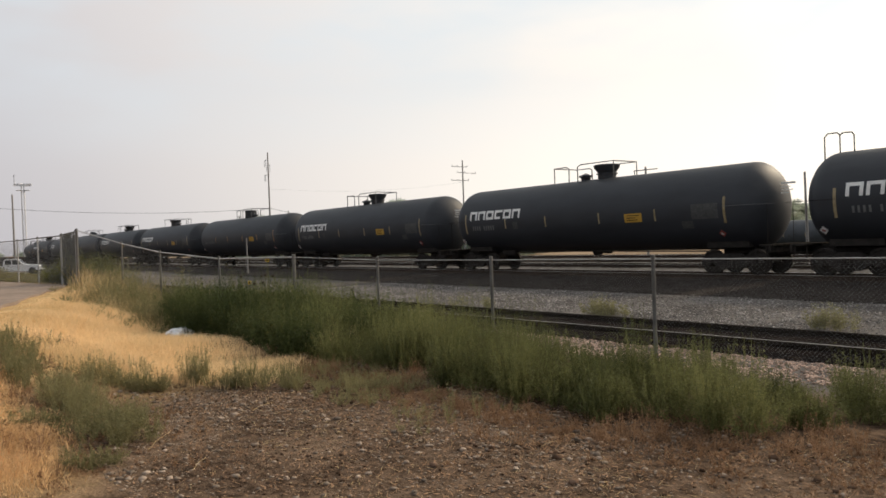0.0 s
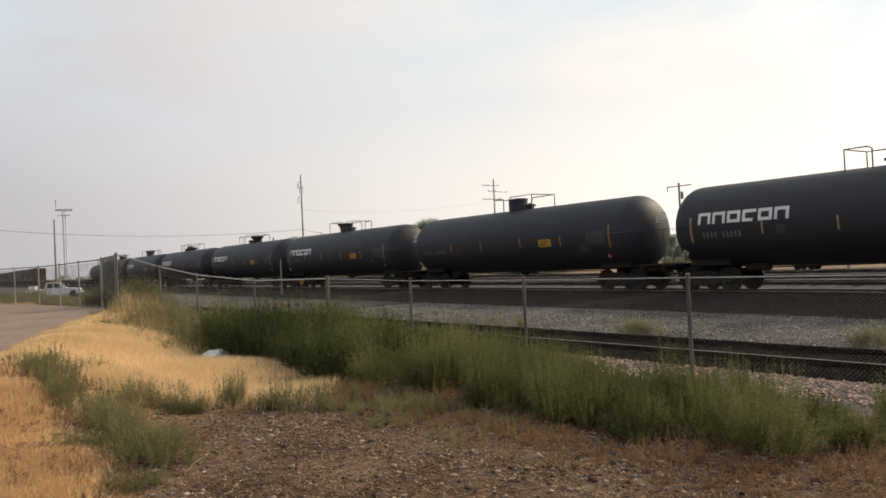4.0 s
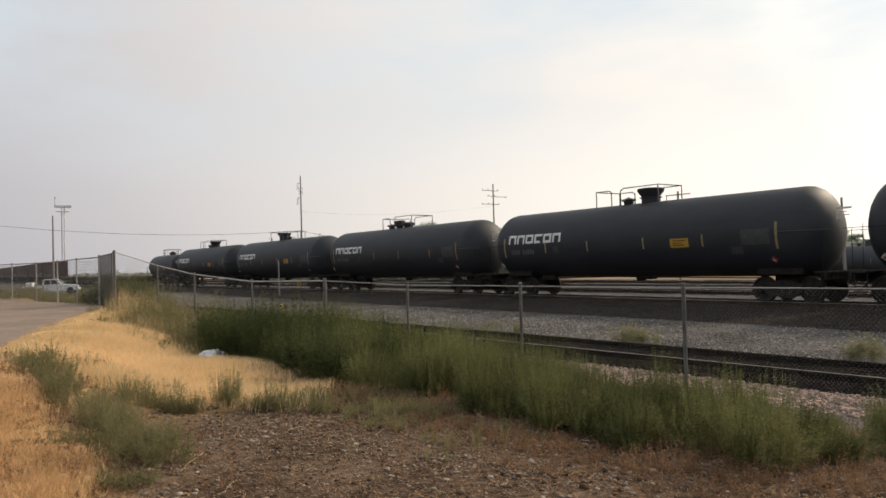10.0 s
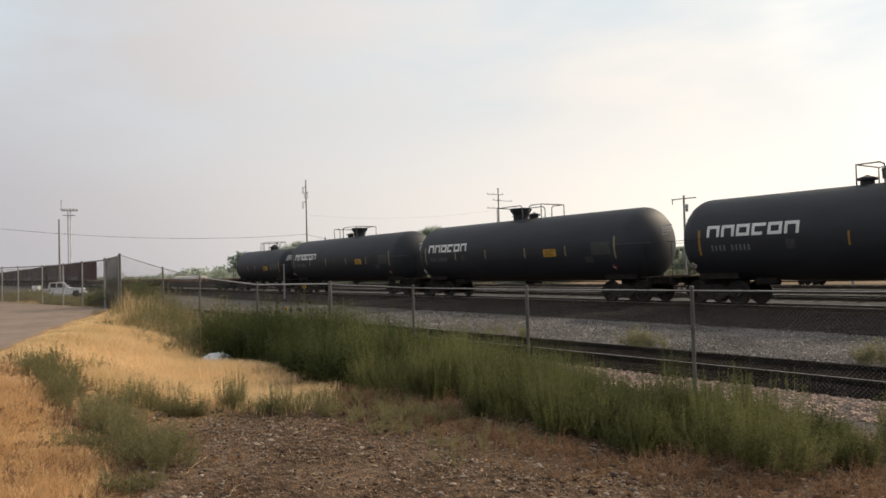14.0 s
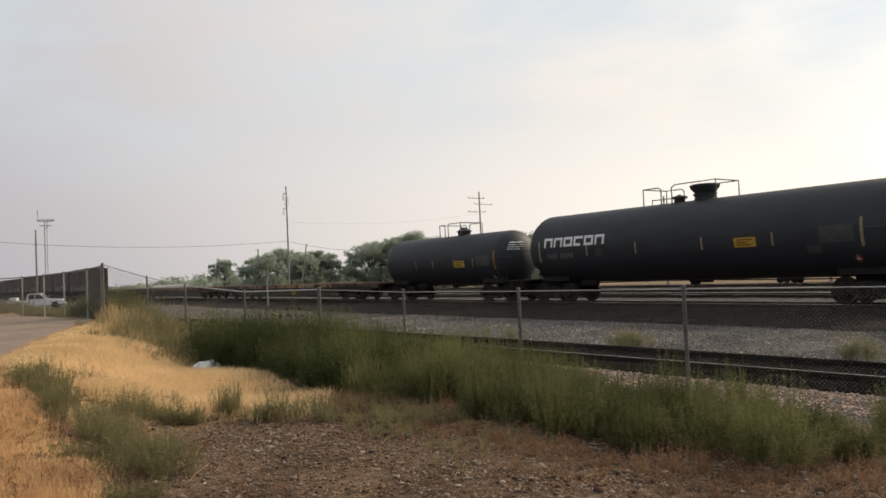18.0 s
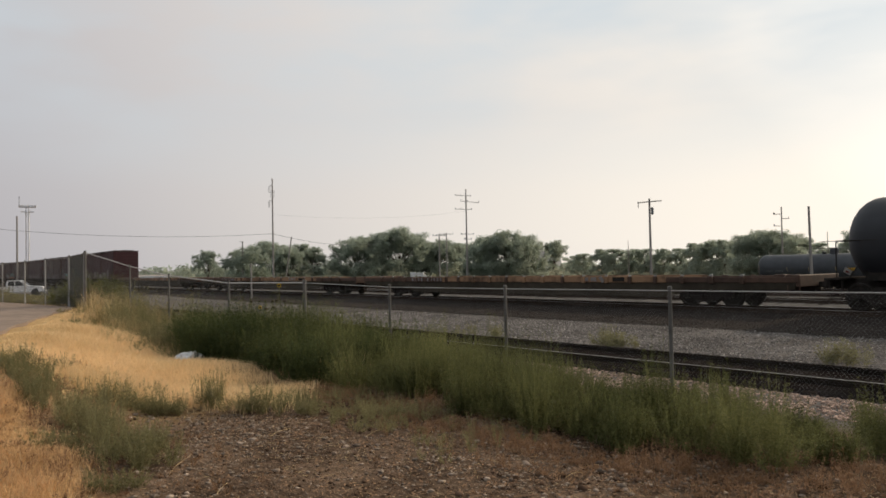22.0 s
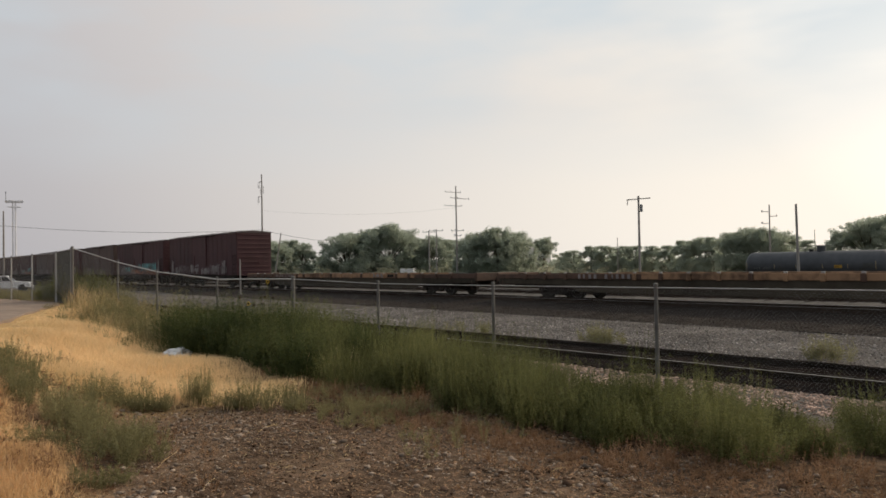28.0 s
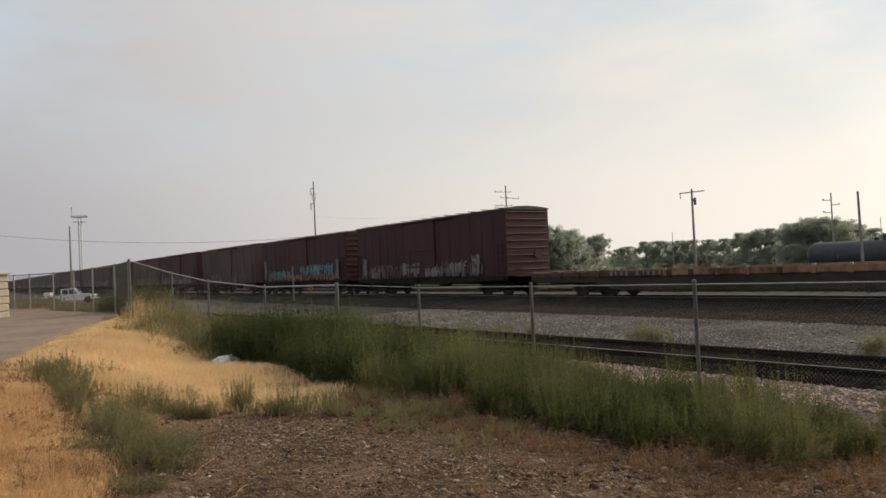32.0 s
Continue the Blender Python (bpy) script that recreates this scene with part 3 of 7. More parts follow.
def build_rail(parent, y, z, x0, x1):
    g = Geo()
    p = rail_profile(z)
    n = len(p)
    curved = 20 < y < 60
    xs = [x0] + [x for x in (-600, -300, -220, -170, -140, -124, -112, -104, -96, -88) if curved and x0 < x < x1] + [x1]
    at = [(x, y + (bend(x)[0] if curved else 0.0)) for x in xs]
    g.add([(x, yy + a, b) for x, yy in at for a, b in p],
          [(i * n + k, i * n + (k + 1) % n, (i + 1) * n + (k + 1) % n, (i + 1) * n + k) for i in range(len(at) - 1) for k in range(n)] + [tuple(range(n)), tuple(range(len(at) * n - n, len(at) * n))])
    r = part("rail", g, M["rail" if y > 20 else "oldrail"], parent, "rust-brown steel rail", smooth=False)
    h, hw = Geo(), 0.025 if y > 20 else 0.009
    for (xa, ya), (xb, yb) in zip(at, at[1:]):
        h.add([(xx, yy + q, zz) for xx, yy in ((xa, ya), (xb, yb)) for q, zz in ((-hw, z - 0.002), (-hw, z + 0.006), (hw, z + 0.006), (hw, z - 0.002))], [(0, 1, 5, 4), (1, 2, 6, 5), (2, 3, 7, 6)])
    # siding heads: pale strip on the near rail, dark on the far one
    part("rail_head", h, M["shine"] if y > 20 else M["galv_rail" if y < SIDING_Y else "oldrail"], r, "polished running surface" if y > 20 else "running surface of the siding", smooth=False)


TIE = Geo().box((0, 0, 0), (0.22, 2.55, 0.17), 0.012).mesh("tie", M["tie"], False)


def build_track(name, label, y, z, x0, x1, ties=None, joined=None):
    tr = tagged(new(name), label, "railway track", "yard tracks", "structure")
    for s in (-0.7525, 0.7525):
        build_rail(tr, y + s, z, x0, x1)
    top = z - 0.172 - 0.085 + 0.03
    if joined:
        g = Geo()
        for k in range(int((joined[1] - joined[0]) / 0.6)):
            x = joined[0] + k * 0.6
            g.box((x, y + (bend(x)[0] if 20 < y < 60 else 0.0), top), (0.22, 2.55, 0.17))
        tagged(part("more_ties", g, M["tie"], tr, "dark creosoted wooden ties", smooth=False), kind="stuff")
    if ties:
        for k in range(int((ties[1] - ties[0]) / 0.54)):
            part("tie", TIE, None, tr, at=(ties[0] + k * 0.54, y + random.uniform(-0.05, 0.05), top + random.uniform(-0.012, 0.008))).rotation_euler.z = random.uniform(-0.02, 0.02)
    return tr


def ballast_bed(name, label, y, z, x0, x1, half, foot, drop, material):
    """A low bank of ballast with sloping shoulders."""
    xs = np.concatenate([np.linspace(x0, -260, 8)[:-1], np.linspace(-260, -60, 30)[:-1], np.linspace(-60, 20, 160)[:-1], np.linspace(20, x1, 20)])
    prof = np.array([(-foot, -drop), (-half - 0.1, -0.05), (-half + 0.2, 0), (-0.9, 0), (-0.5, -0.02), (0.5, -0.02), (0.9, 0), (half - 0.2, 0), (half + 0.1, -0.05), (foot, -drop)])
    rng = np.random.default_rng(4)
    co = np.array([(x, y + (bend(x)[0] if y > 20 else 0.0) + a + rng.normal(0, 0.03), z + b + rng.normal(0, 0.012)) for x in xs for a, b in prof])
    n = len(prof)
    i = (np.arange(len(xs) - 1)[:, None] * n + np.arange(n - 1)).ravel()
    me = sheet(name, co, np.stack([i, i + n, i + n + 1, i + 1], 1), material)
    return tagged(new(name, me), label, "ballast", kind="structure")


M["bed_black"] = mat("near_black_dirt", (0.008, 0.0065, 0.006), (0.024, 0.019, 0.017), 12, 0.95, bump=0.6, fine=30, spec=0.0)
M["bed_dark"] = mat("oily_dark_ballast", (0.020, 0.0165, 0.0145), (0.052, 0.044, 0.039), 16, 0.95, spec=0.01, bump=0.9, fine=26, detail=9)
M["bed_grey"] = mat("dusty_grey_ballast", (0.06, 0.055, 0.05), (0.15, 0.138, 0.13), 16, 0.95, spec=0.01, bump=0.9, fine=26, detail=9)
ballast_bed("ballast_main", "dark oily ballast under the main track", TRACK_Y, RAIL_Z - 0.155, -900, 400, 1.9, 6.0, 0.16, M["bed_dark"])
build_track("track_main", "main railway track with polished rails on wooden ties", TRACK_Y, RAIL_Z, -900, 400, (-40, 12), (-200, -40))
build_track("track_siding", "rusty unused siding track beside the fence", SIDING_Y, SIDING_Z, -120, 200, (-30, 6), (-80, -30)).matrix_basis = SIDING_TURN
ballast_bed("siding_dirt", "near-black dirt filled between the siding rails", SIDING_Y, SIDING_Z - 0.095, -300, 200, 1.15, 1.35, 0.16, M["bed_black"]).matrix_basis = SIDING_TURN
for ty in (33.0, 39.0, 45.5):
    ballast_bed("ballast_yard", "pale ballast under a yard track", ty, RAIL_Z - 0.175, -900, 400, 1.7, 2.6, 0.15, M["bed_grey"])
    build_track("track_yard", "yard track with pale rails", ty, RAIL_Z - 0.02, -900, 400, None, (-140, 30))
build_track("track_low", "low far siding track", 90.0, -1.5, -400, 300, None, (-150, 30))

# ---- train ----
WHEEL_R = 0.457


def wheelset_meshes():
    g = Geo()
    g.cyl((0, -1.05, 0), (0, 1.05, 0), 0.085, n=12)
    for s in (-1, 1):
        prof = [(s * 0.69, 0.10), (s * 0.68, 0.16), (s * 0.72, 0.33), (s * 0.695, 0.40), (s * 0.69, 0.485), (s * 0.715, 0.485), (s * 0.725, 0.455), (s * 0.83, 0.448), (s * 0.83, 0.39), (s * 0.79, 0.35), (s * 0.76, 0.16), (s * 0.83, 0.13), (s * 0.83, 0.10)]
        g.lathe(prof, "y", 28)
    for s in (-1, 1):
        for k in range(3):
            a = k * math.tau / 3
            g.box((0, 0, 0), (0.05, 0.05, 0.05), 0.01, Matrix.Translation((0.06 * math.cos(a), s * 1.06, 0.06 * math.sin(a))))
    return g.mesh("wheelset", M["wheel"])


WHEELSET = wheelset_meshes()


def side_frame():
    g = Geo()
    outer = [(-1.18, -0.05), (-1.16, 0.13), (-0.95, 0.20), (-0.55, 0.22), (-0.3, 0.33), (0.3, 0.33), (0.55, 0.22), (0.95, 0.20), (1.16, 0.13), (1.18, -0.05), (1.02, -0.12), (0.72, -0.03), (0.5, -0.17), (0.34, -0.26), (-0.34, -0.26), (-0.5, -0.17), (-0.72, -0.03), (-1.02, -0.12)]
    g.prism(outer, -0.09, 0.09)
    for sx in (-0.89, 0.89):
        g.lathe([(-0.15, 0.10), (-0.15, 0.13), (-0.08, 0.15), (0.0, 0.15)], "y", 14, (sx, 0, 0))
    for sx in (-0.17, 0, 0.17):
        for k in range(5):
            g.lathe([(-0.2 + k * 0.07, 0.055), (-0.18 + k * 0.07, 0.075), (-0.15 + k * 0.07, 0.055)], "z", 10, (sx, -0.10, 0.0))
    return g.mesh("side_frame", M["under"])


SIDE_FRAME = side_frame()
BOLSTER = Geo().box((0, 0, 0.12), (0.38, 2.1, 0.26), 0.03).box((0, 0, 0.30), (0.3, 0.5, 0.14), 0.02).box((-0.45, 0, -0.12), (0.06, 1.7, 0.1)).box((0.45, 0, -0.12), (0.06, 1.7, 0.1)).mesh("bolster", M["under"])


def truck(parent, x):
    t = part("truck", BOLSTER, None, parent, "cast steel four-wheel truck", at=(x, 0, WHEEL_R))
    for s in (-1, 1):
        f = part("side_frame", SIDE_FRAME, None, t, at=(0, s * 1.0, 0))
        f.rotation_euler.z = 0 if s < 0 else math.pi
    for sx in (-0.89, 0.89):
        part("wheelset", WHEELSET, None, t, "steel wheels on an axle", at=(sx, 0, 0))


def coupler_mesh():
    g = Geo().box((-0.35, 0, 0.0), (0.7, 0.16, 0.2), 0.02).box((0.06, 0.05, 0), (0.22, 0.34, 0.28), 0.05).box((0.2, -0.1, 0), (0.16, 0.1, 0.26), 0.03)
    g.tube([(-0.3, 0.3, -0.05), (-0.05, 0.32, -0.3), (0.15, 0.3, -0.42), (0.3, 0.28, -0.35)], 0.025)
    return g.mesh("coupler", M["under"])


COUPLER = coupler_mesh()


def couplers(parent, half, z=0.85):
    for s in (-1, 1):
        c = part("coupler", COUPLER, None, parent, "knuckle coupler with air hose", at=(s * (half - 0.22), 0, z))
        c.rotation_euler.z = 0 if s > 0 else math.pi


TANK = {"z": 2.56, "end": 8.45, "lead": 0.65}      # for the car in hand: height of the tank's middle over the rail, the tip of its end, how far its fittings sit ahead of its middle


def on_tank(g, x0, x1, z0, z1, radius, slant=0.0, off=0.008, rows=4, round_ends=False):
    """A thin patch on the tank's near side between two heights above its middle."""
    vs, fs = [], []
    for i in range(rows + 1):
        z = z0 + (z1 - z0) * i / rows
        sh = slant * (z - z0)
        for x in (x0 + sh + TANK["lead"], x1 + sh + TANK["lead"]):
            deep = max(0.0, abs(x) - (TANK["end"] - 0.98)) / 0.98
            r = (radius + off) * math.sqrt(max(0.02, 1 - deep * deep))
            vs.append((x, -math.sqrt(max(0.01, r * r - z * z)), TANK["z"] + z))
    for i in range(rows):
        fs.append((2 * i, 2 * i + 1, 2 * i + 3, 2 * i + 2))
    return g.add(vs, fs)


def block_shape(g, x0, x1, z0, z1, radius, kind, slant=0.05):
    """One heavy slanted block of a word mark, as a plain shape of bars."""
    b = 0.115
    on_tank(g, x0, x0 + b, z0, z1, radius, slant)
    s1 = slant * (z1 - z0 - b)
    s0 = 0.0
    on_tank(g, x0 + b + s1, x1 + s1, z1 - b, z1, radius, slant, rows=1)
    if kind in (0, 2):
        on_tank(g, x1 - b, x1, z0, z1 - b, radius, slant)
    if kind in (1, 2):
        on_tank(g, x0 + b, x1 - b, z0, z0 + b, radius, slant, rows=1)


def tank_car(length, logo=True, tape="stripe", radius=1.60, short=False, shift=0.0, middle=2.50, end_rail=False, flip=False, valves=False):
    """A black tank car, its near side towards -y; the rear end is at -x."""
    car = new("tank_car")
    lead = 0.2 if short else 0.65
    half = length / 2
    th = half - (0.7 if short else 0.57)
    TANK.update(z=middle, end=th, lead=lead)
    prof = []
    for k in range(9):
        a = math.pi / 2 * k / 8
        prof.append((-th + 0.98 * (1 - math.sin(a)), radius * math.cos(a) if k < 8 else 0.02))
    prof = prof[::-1]
    body = prof + [(-x, r) for x, r in prof[::-1]]
    full = body
    tank = part("tank", Geo().lathe(full, "x", 56, (0, 0, TANK["z"])), M["tank"], car, "glossy black welded steel tank with domed ends")
    # stub sills, bolsters, end platforms
    for s in (-1, 1):
        g = Geo().box((s * (half - 1.6), 0, 0.88), (2.5, 0.42, 0.36), 0.03)
        g.prism([(s * (half - 3.1), 1.0), (s * (half - 1.4), 1.0), (s * (half - 1.5), 1.9), (s * (half - 2.0), 1.45), (s * (half - 2.5), 1.45), (s * (half - 3.0), 1.9)], -0.95, 0.95)
        g.box((s * (half - 0.55), 0, 1.06), (0.5, 2.7, 0.07), 0.01).box((s * (half - 0.38), 0, 0.95), (0.08, 2.9, 0.26), 0.01)
        part("stub_sill", g, M["under"], car, "heavy steel end sill and saddle")
        for y in (-1, 1):
            pb, thick = (0.72, 0.022) if short else (0.45, 0.010)
            hr = Geo().tube([(s * (half - pb), y * 1.38, 1.02), (s * (half - pb), y * 1.38, middle - 0.06), (s * (half - pb - 0.05), y * 1.38, middle)], thick)
            if short:
                hr.tube([(s * (half - pb), y * 1.38, middle), (s * (half - 1.45), y * 1.38, middle)], thick).tube([(s * (half - 1.12), y * 1.38, 1.1), (s * (half - 1.42), y * 1.36, 1.55)], thick)
            part("handrail_post", hr, M["under"], car, "thin dark handrail post")
            hr = Geo().tube([(s * (half - 0.2), y * 1.36, middle), (s * (half - 0.45), y * 1.40, middle), (s * (half - 0.9), y * (radius + 0.0), middle), (s * (half - 1.25), y * (radius + 0.04), middle), (s * (half - 2.0), y * (radius + 0.04), middle)], 0.009)
            # the sunlit front-end rail is painted the lighter of the two colours
            part("end_handrail", hr, M["pipe" if s > 0 else "under"], car, "thin dark end handrail")
        st = Geo().tube([(s * (half - 0.5), -1.42, 1.0), (s * (half - 0.5), -1.44, 0.45), (s * (half - 0.9), -1.44, 0.45), (s * (half - 0.9), -1.42, 1.0)], 0.02)
        st.box((s * (half - 0.7), -1.44, 0.72), (0.4, 0.05, 0.03))
        part("step", st, M["under"], car, "sill step")
    # bottom outlet and brake gear
    g = Geo().lathe([(0.72, 0.16), (0.8, 0.22), (0.95, 0.24), (1.06, 0.3)], "z", 14).box((0.5, 0, 0.92), (0.5, 0.3, 0.25), 0.03)
    part("bottom_valve", g, M["under"], car, "bottom outlet valve")
    part("brake_rod", Geo().tube([(-half + 3.2, -0.55, 0.86), (-1.0, -0.5, 0.92), (half - 3.2, -0.55, 0.86)], 0.025).box((-half + 4.0, -0.5, 0.9), (0.9, 0.32, 0.3), 0.06), M["under"], car, "brake cylinder and rod")
    # manway, nozzles, platform and railing
    top = TANK["z"] + radius
    fx = lambda q: (-1.2 - q if flip else q) + lead + (0.0 if short else shift)      # fittings may face either way
    dome = Geo().lathe([(top - 0.12, 0.40), (top + 0.16, 0.40), (top + 0.17, 0.46), (top + 0.22, 0.46), (top + 0.23, 0.38), (top + 0.46, 0.56), (top + 0.56, 0.58), (top + 0.60, 0.50), (top + 0.62, 0.2)], "z", 22, (fx(0.0), 0, 0)) if not short else Geo().lathe([(top - 0.1, 0.36), (top + 0.15, 0.36), (top + 0.16, 0.42), (top + 0.24, 0.42), (top + 0.28, 0.3), (top + 0.42, 0.16), (top + 0.44, 0.02)], "z", 18, (0.7 + lead, 0, 0))
    if not logo and not short:
        dome = Geo().lathe([(top - 0.12, 0.50), (top + 0.10, 0.50), (top + 0.12, 0.47), (top + 0.50, 0.47), (top + 0.52, 0.50), (top + 0.58, 0.50), (top + 0.61, 0.3)], "z", 24, (fx(0.0), 0, 0))
    if valves:
        dome = Geo().lathe([(top - 0.12, 0.24), (top + 0.12, 0.24), (top + 0.13, 0.34), (top + 0.46, 0.36), (top + 0.48, 0.2)], "z", 20, (-1.57 + lead, 0, 0))
        low_valve = Geo().lathe([(top - 0.12, 0.3), (top + 0.1, 0.3), (top + 0.12, 0.42), (top + 0.26, 0.42), (top + 0.3, 0.3), (top + 0.34, 0.05)], "z", 20, (-0.55 + lead, 0, 0))
        part("low_valve", low_valve, M["tank"], car, "wide low valve cover")
    part("manway", dome, M["tank"], car, "bolted manway and valve housing")
    nx = -2.37 + lead if valves else fx(0.95 if shift else -1.13)
    nz = Geo().lathe([(top - 0.1, 0.22), (top + 0.12, 0.22), (top + 0.13, 0.32), (top + 0.21, 0.32), (top + 0.23, 0.22), (top + 0.27, 0.1)], "z", 14, (nx, -0.1, 0))
    nz.cyl((nx, -0.1, top + 0.2), (nx, -0.1, top + 0.3), 0.06)
    if not short:
        part("nozzle", nz, M["tank"], car, "flanged nozzle")
    xl, xr = ((-1.05, 1.88) if shift else (-2.4, 1.0)) if not short else (-0.55, 1.35)
    low, hgt, w = top - 0.14, top + 0.61, xr - xl
    for s in (-1, 1):
        y = s * 0.78
        rl = Geo().tube([(fx(xl), y, low), (fx(xl), y, hgt), (fx(xl + w * 0.22), y, hgt), (fx(xl + w * 0.26), y, hgt - 0.08), (fx(xl + w * 0.26), y, low)], 0.026)
        rl.tube([(fx(xl), y, hgt), (fx(xl), 0.0, hgt)], 0.026)
        part("railing", rl, M["pipe"], car, "thin pipe safety railing")
        rl = Geo().tube([(fx(xl + w * 0.41), y, low), (fx(xl + w * 0.41), y, hgt - 0.06), (fx(xl + w * 0.46), y, hgt + 0.04), (fx(xr), y, hgt + 0.04), (fx(xr), y, low)], 0.026)
        rl.tube([(fx(xr), y, hgt + 0.04), (fx(xr), 0.0, hgt + 0.04)], 0.026)
        part("railing", rl, M["pipe"], car, "thin pipe safety railing")
    if end_rail:
        g = Geo().tube([(lead - half + 0.4, -0.3, top - 0.35), (lead - half + 0.4, -0.3, top + 0.52), (lead - half + 0.5, -0.3, top + 0.64), (lead - half + 0.82, -0.3, top + 0.64), (lead - half + 0.9, -0.3, top + 0.55), (lead - half + 0.9, -0.3, top - 0.15)], 0.024)
        part("grab_rail", g, M["pipe"], car, "bent pipe grab rail over the tank end")
        g = Geo().tube([(lead - half + 0.9, -0.3, top + 0.55), (lead - half + 1.0, -0.3, top + 0.62), (lead - half + 1.28, -0.3, top + 0.6), (lead - half + 1.35, -0.3, top + 0.5), (lead - half + 1.35, -0.3, top - 0.05)], 0.024)
        part("grab_rail", g, M["pipe"], car, "bent pipe grab rail over the tank end")
    # reflective tape: short upright strips, a longer one near each end
    t = M[tape]
    spots = (-2.35, 0.6, 3.95) if valves else (-5.0, -2.35, 0.75, 3.55) if not short else (-2.25, -0.6, 1.35, 3.0)
    for q in spots:
        part("reflector", on_tank(Geo(), q, q + 0.07, -0.42, 0.04, radius), t, car, "yellowed upright reflective tape", smooth=False)
    for q in ((-half + (1.2 if logo else 0.5), 6.5) if not short else (4.7,)):
        part("reflector", on_tank(Geo(), q, q + 0.095, -0.6, 0.35, radius), t, car, "long upright reflective tape", smooth=False)
    yx = 2.12 if not short else 1.45
    if not valves:
        part("warning_panel", on_tank(Geo(), yx, yx + 0.85, -0.42, -0.07, radius), M["yellow"], car, "yellow warning panel", smooth=False)
        g = Geo()
        for k in range(3):
            on_tank(g, yx + 0.1, yx + 0.1 + (0.62, 0.45, 0.55)[k], -0.17 - k * 0.09, -0.14 - k * 0.09, radius, off=0.012, rows=1)
        tagged(part("panel_text", g, M["under"], car, "dark bars of small writing", smooth=False), kind="stuff")
    dx = 5.2 if not short else 3.3
    part("data_panel", on_tank(Geo(), dx, dx + 1.1, -0.42, 0.14, radius), M["stencil"], car, "dull grey data stencil panel", smooth=False)
    if not short:
        part("stencil_square", on_tank(Geo(), -4.45, -4.13, -0.46, -0.13, radius), M["stencil"], car, "small dull grey stencil square", smooth=False)
        part("stencil_square", on_tank(Geo(), 4.74, 5.23, -0.75, -0.47, radius), M["stencil"], car, "small dull grey stencil square", smooth=False)
    g = Geo()
    for k in range(4):
        l = (0.52, 0.36, 0.44, 0.28)[k] / 6
        for q in range(6):
            on_tank(g, half - 1.25 + q * l, half - 1.25 + (q + 1) * l, 0.70 - k * 0.11, (0.77, 0.735, 0.735, 0.735)[k] - k * 0.11, radius, rows=1, off=0.012)
    tagged(part("end_stencil", g, M["white"], car, "bars of faded stencil writing", smooth=False), kind="stuff")
    for q in (0.70, -0.93):
        g, c, r = Geo(), q * (th + 0.43) + lead, 0.14
        zc = -0.98
        vs = []
        for dx, dz in ((0, -r), (r, 0), (0, r), (-r, 0)):
            z = zc + dz
            vs.append((c + dx, -math.sqrt((radius + 0.02) ** 2 - z * z) - 0.02, TANK["z"] + z))
        g.add(vs, [(0, 1, 2, 3)])
        d = part("placard", g, M["red"] if q > 0 else M["white"], car, "diamond hazard placard", smooth=False)
        part("placard_symbol", Geo().add([(v[0] * 0.5 + c * 0.5, v[1] - 0.006, v[2] * 0.5 + (TANK["z"] + zc) * 0.5 - 0.02) for v in vs], [(0, 1, 2, 3)]), M["white"] if q > 0 else M["red"], d, smooth=False)
    x0 = -half + 1.58
    if logo:
        x = x0
        for kind in (0, 0, 2, 1, 2, 0):
            g = Geo()
            block_shape(g, x, x + 0.53, 0.06, 0.49, radius, kind)
            part("word_mark_block", g, M["white"], car, "white slanted block of a company mark", smooth=False)
            x += 0.615
    x = x0 + (0.18 if logo else 0.0)
    z = -0.46 if logo else -0.5
    for k in range(10):
        if k != 4 and not short:
            part("number_bar", on_tank(Geo(), x, x + 0.075, z, z + 0.22, radius, rows=2), M["grime"], car, smooth=False)
        x += 0.166 if logo else 0.22
    for s in (-1, 1):
        truck(car, s * (half - 2.05))
    couplers(car, half)
    return tagged(car, "long black tank car with white block mark on the main track" if logo else "black tank car with pale numbers on the main track", "tank car", "cars of the freight train")


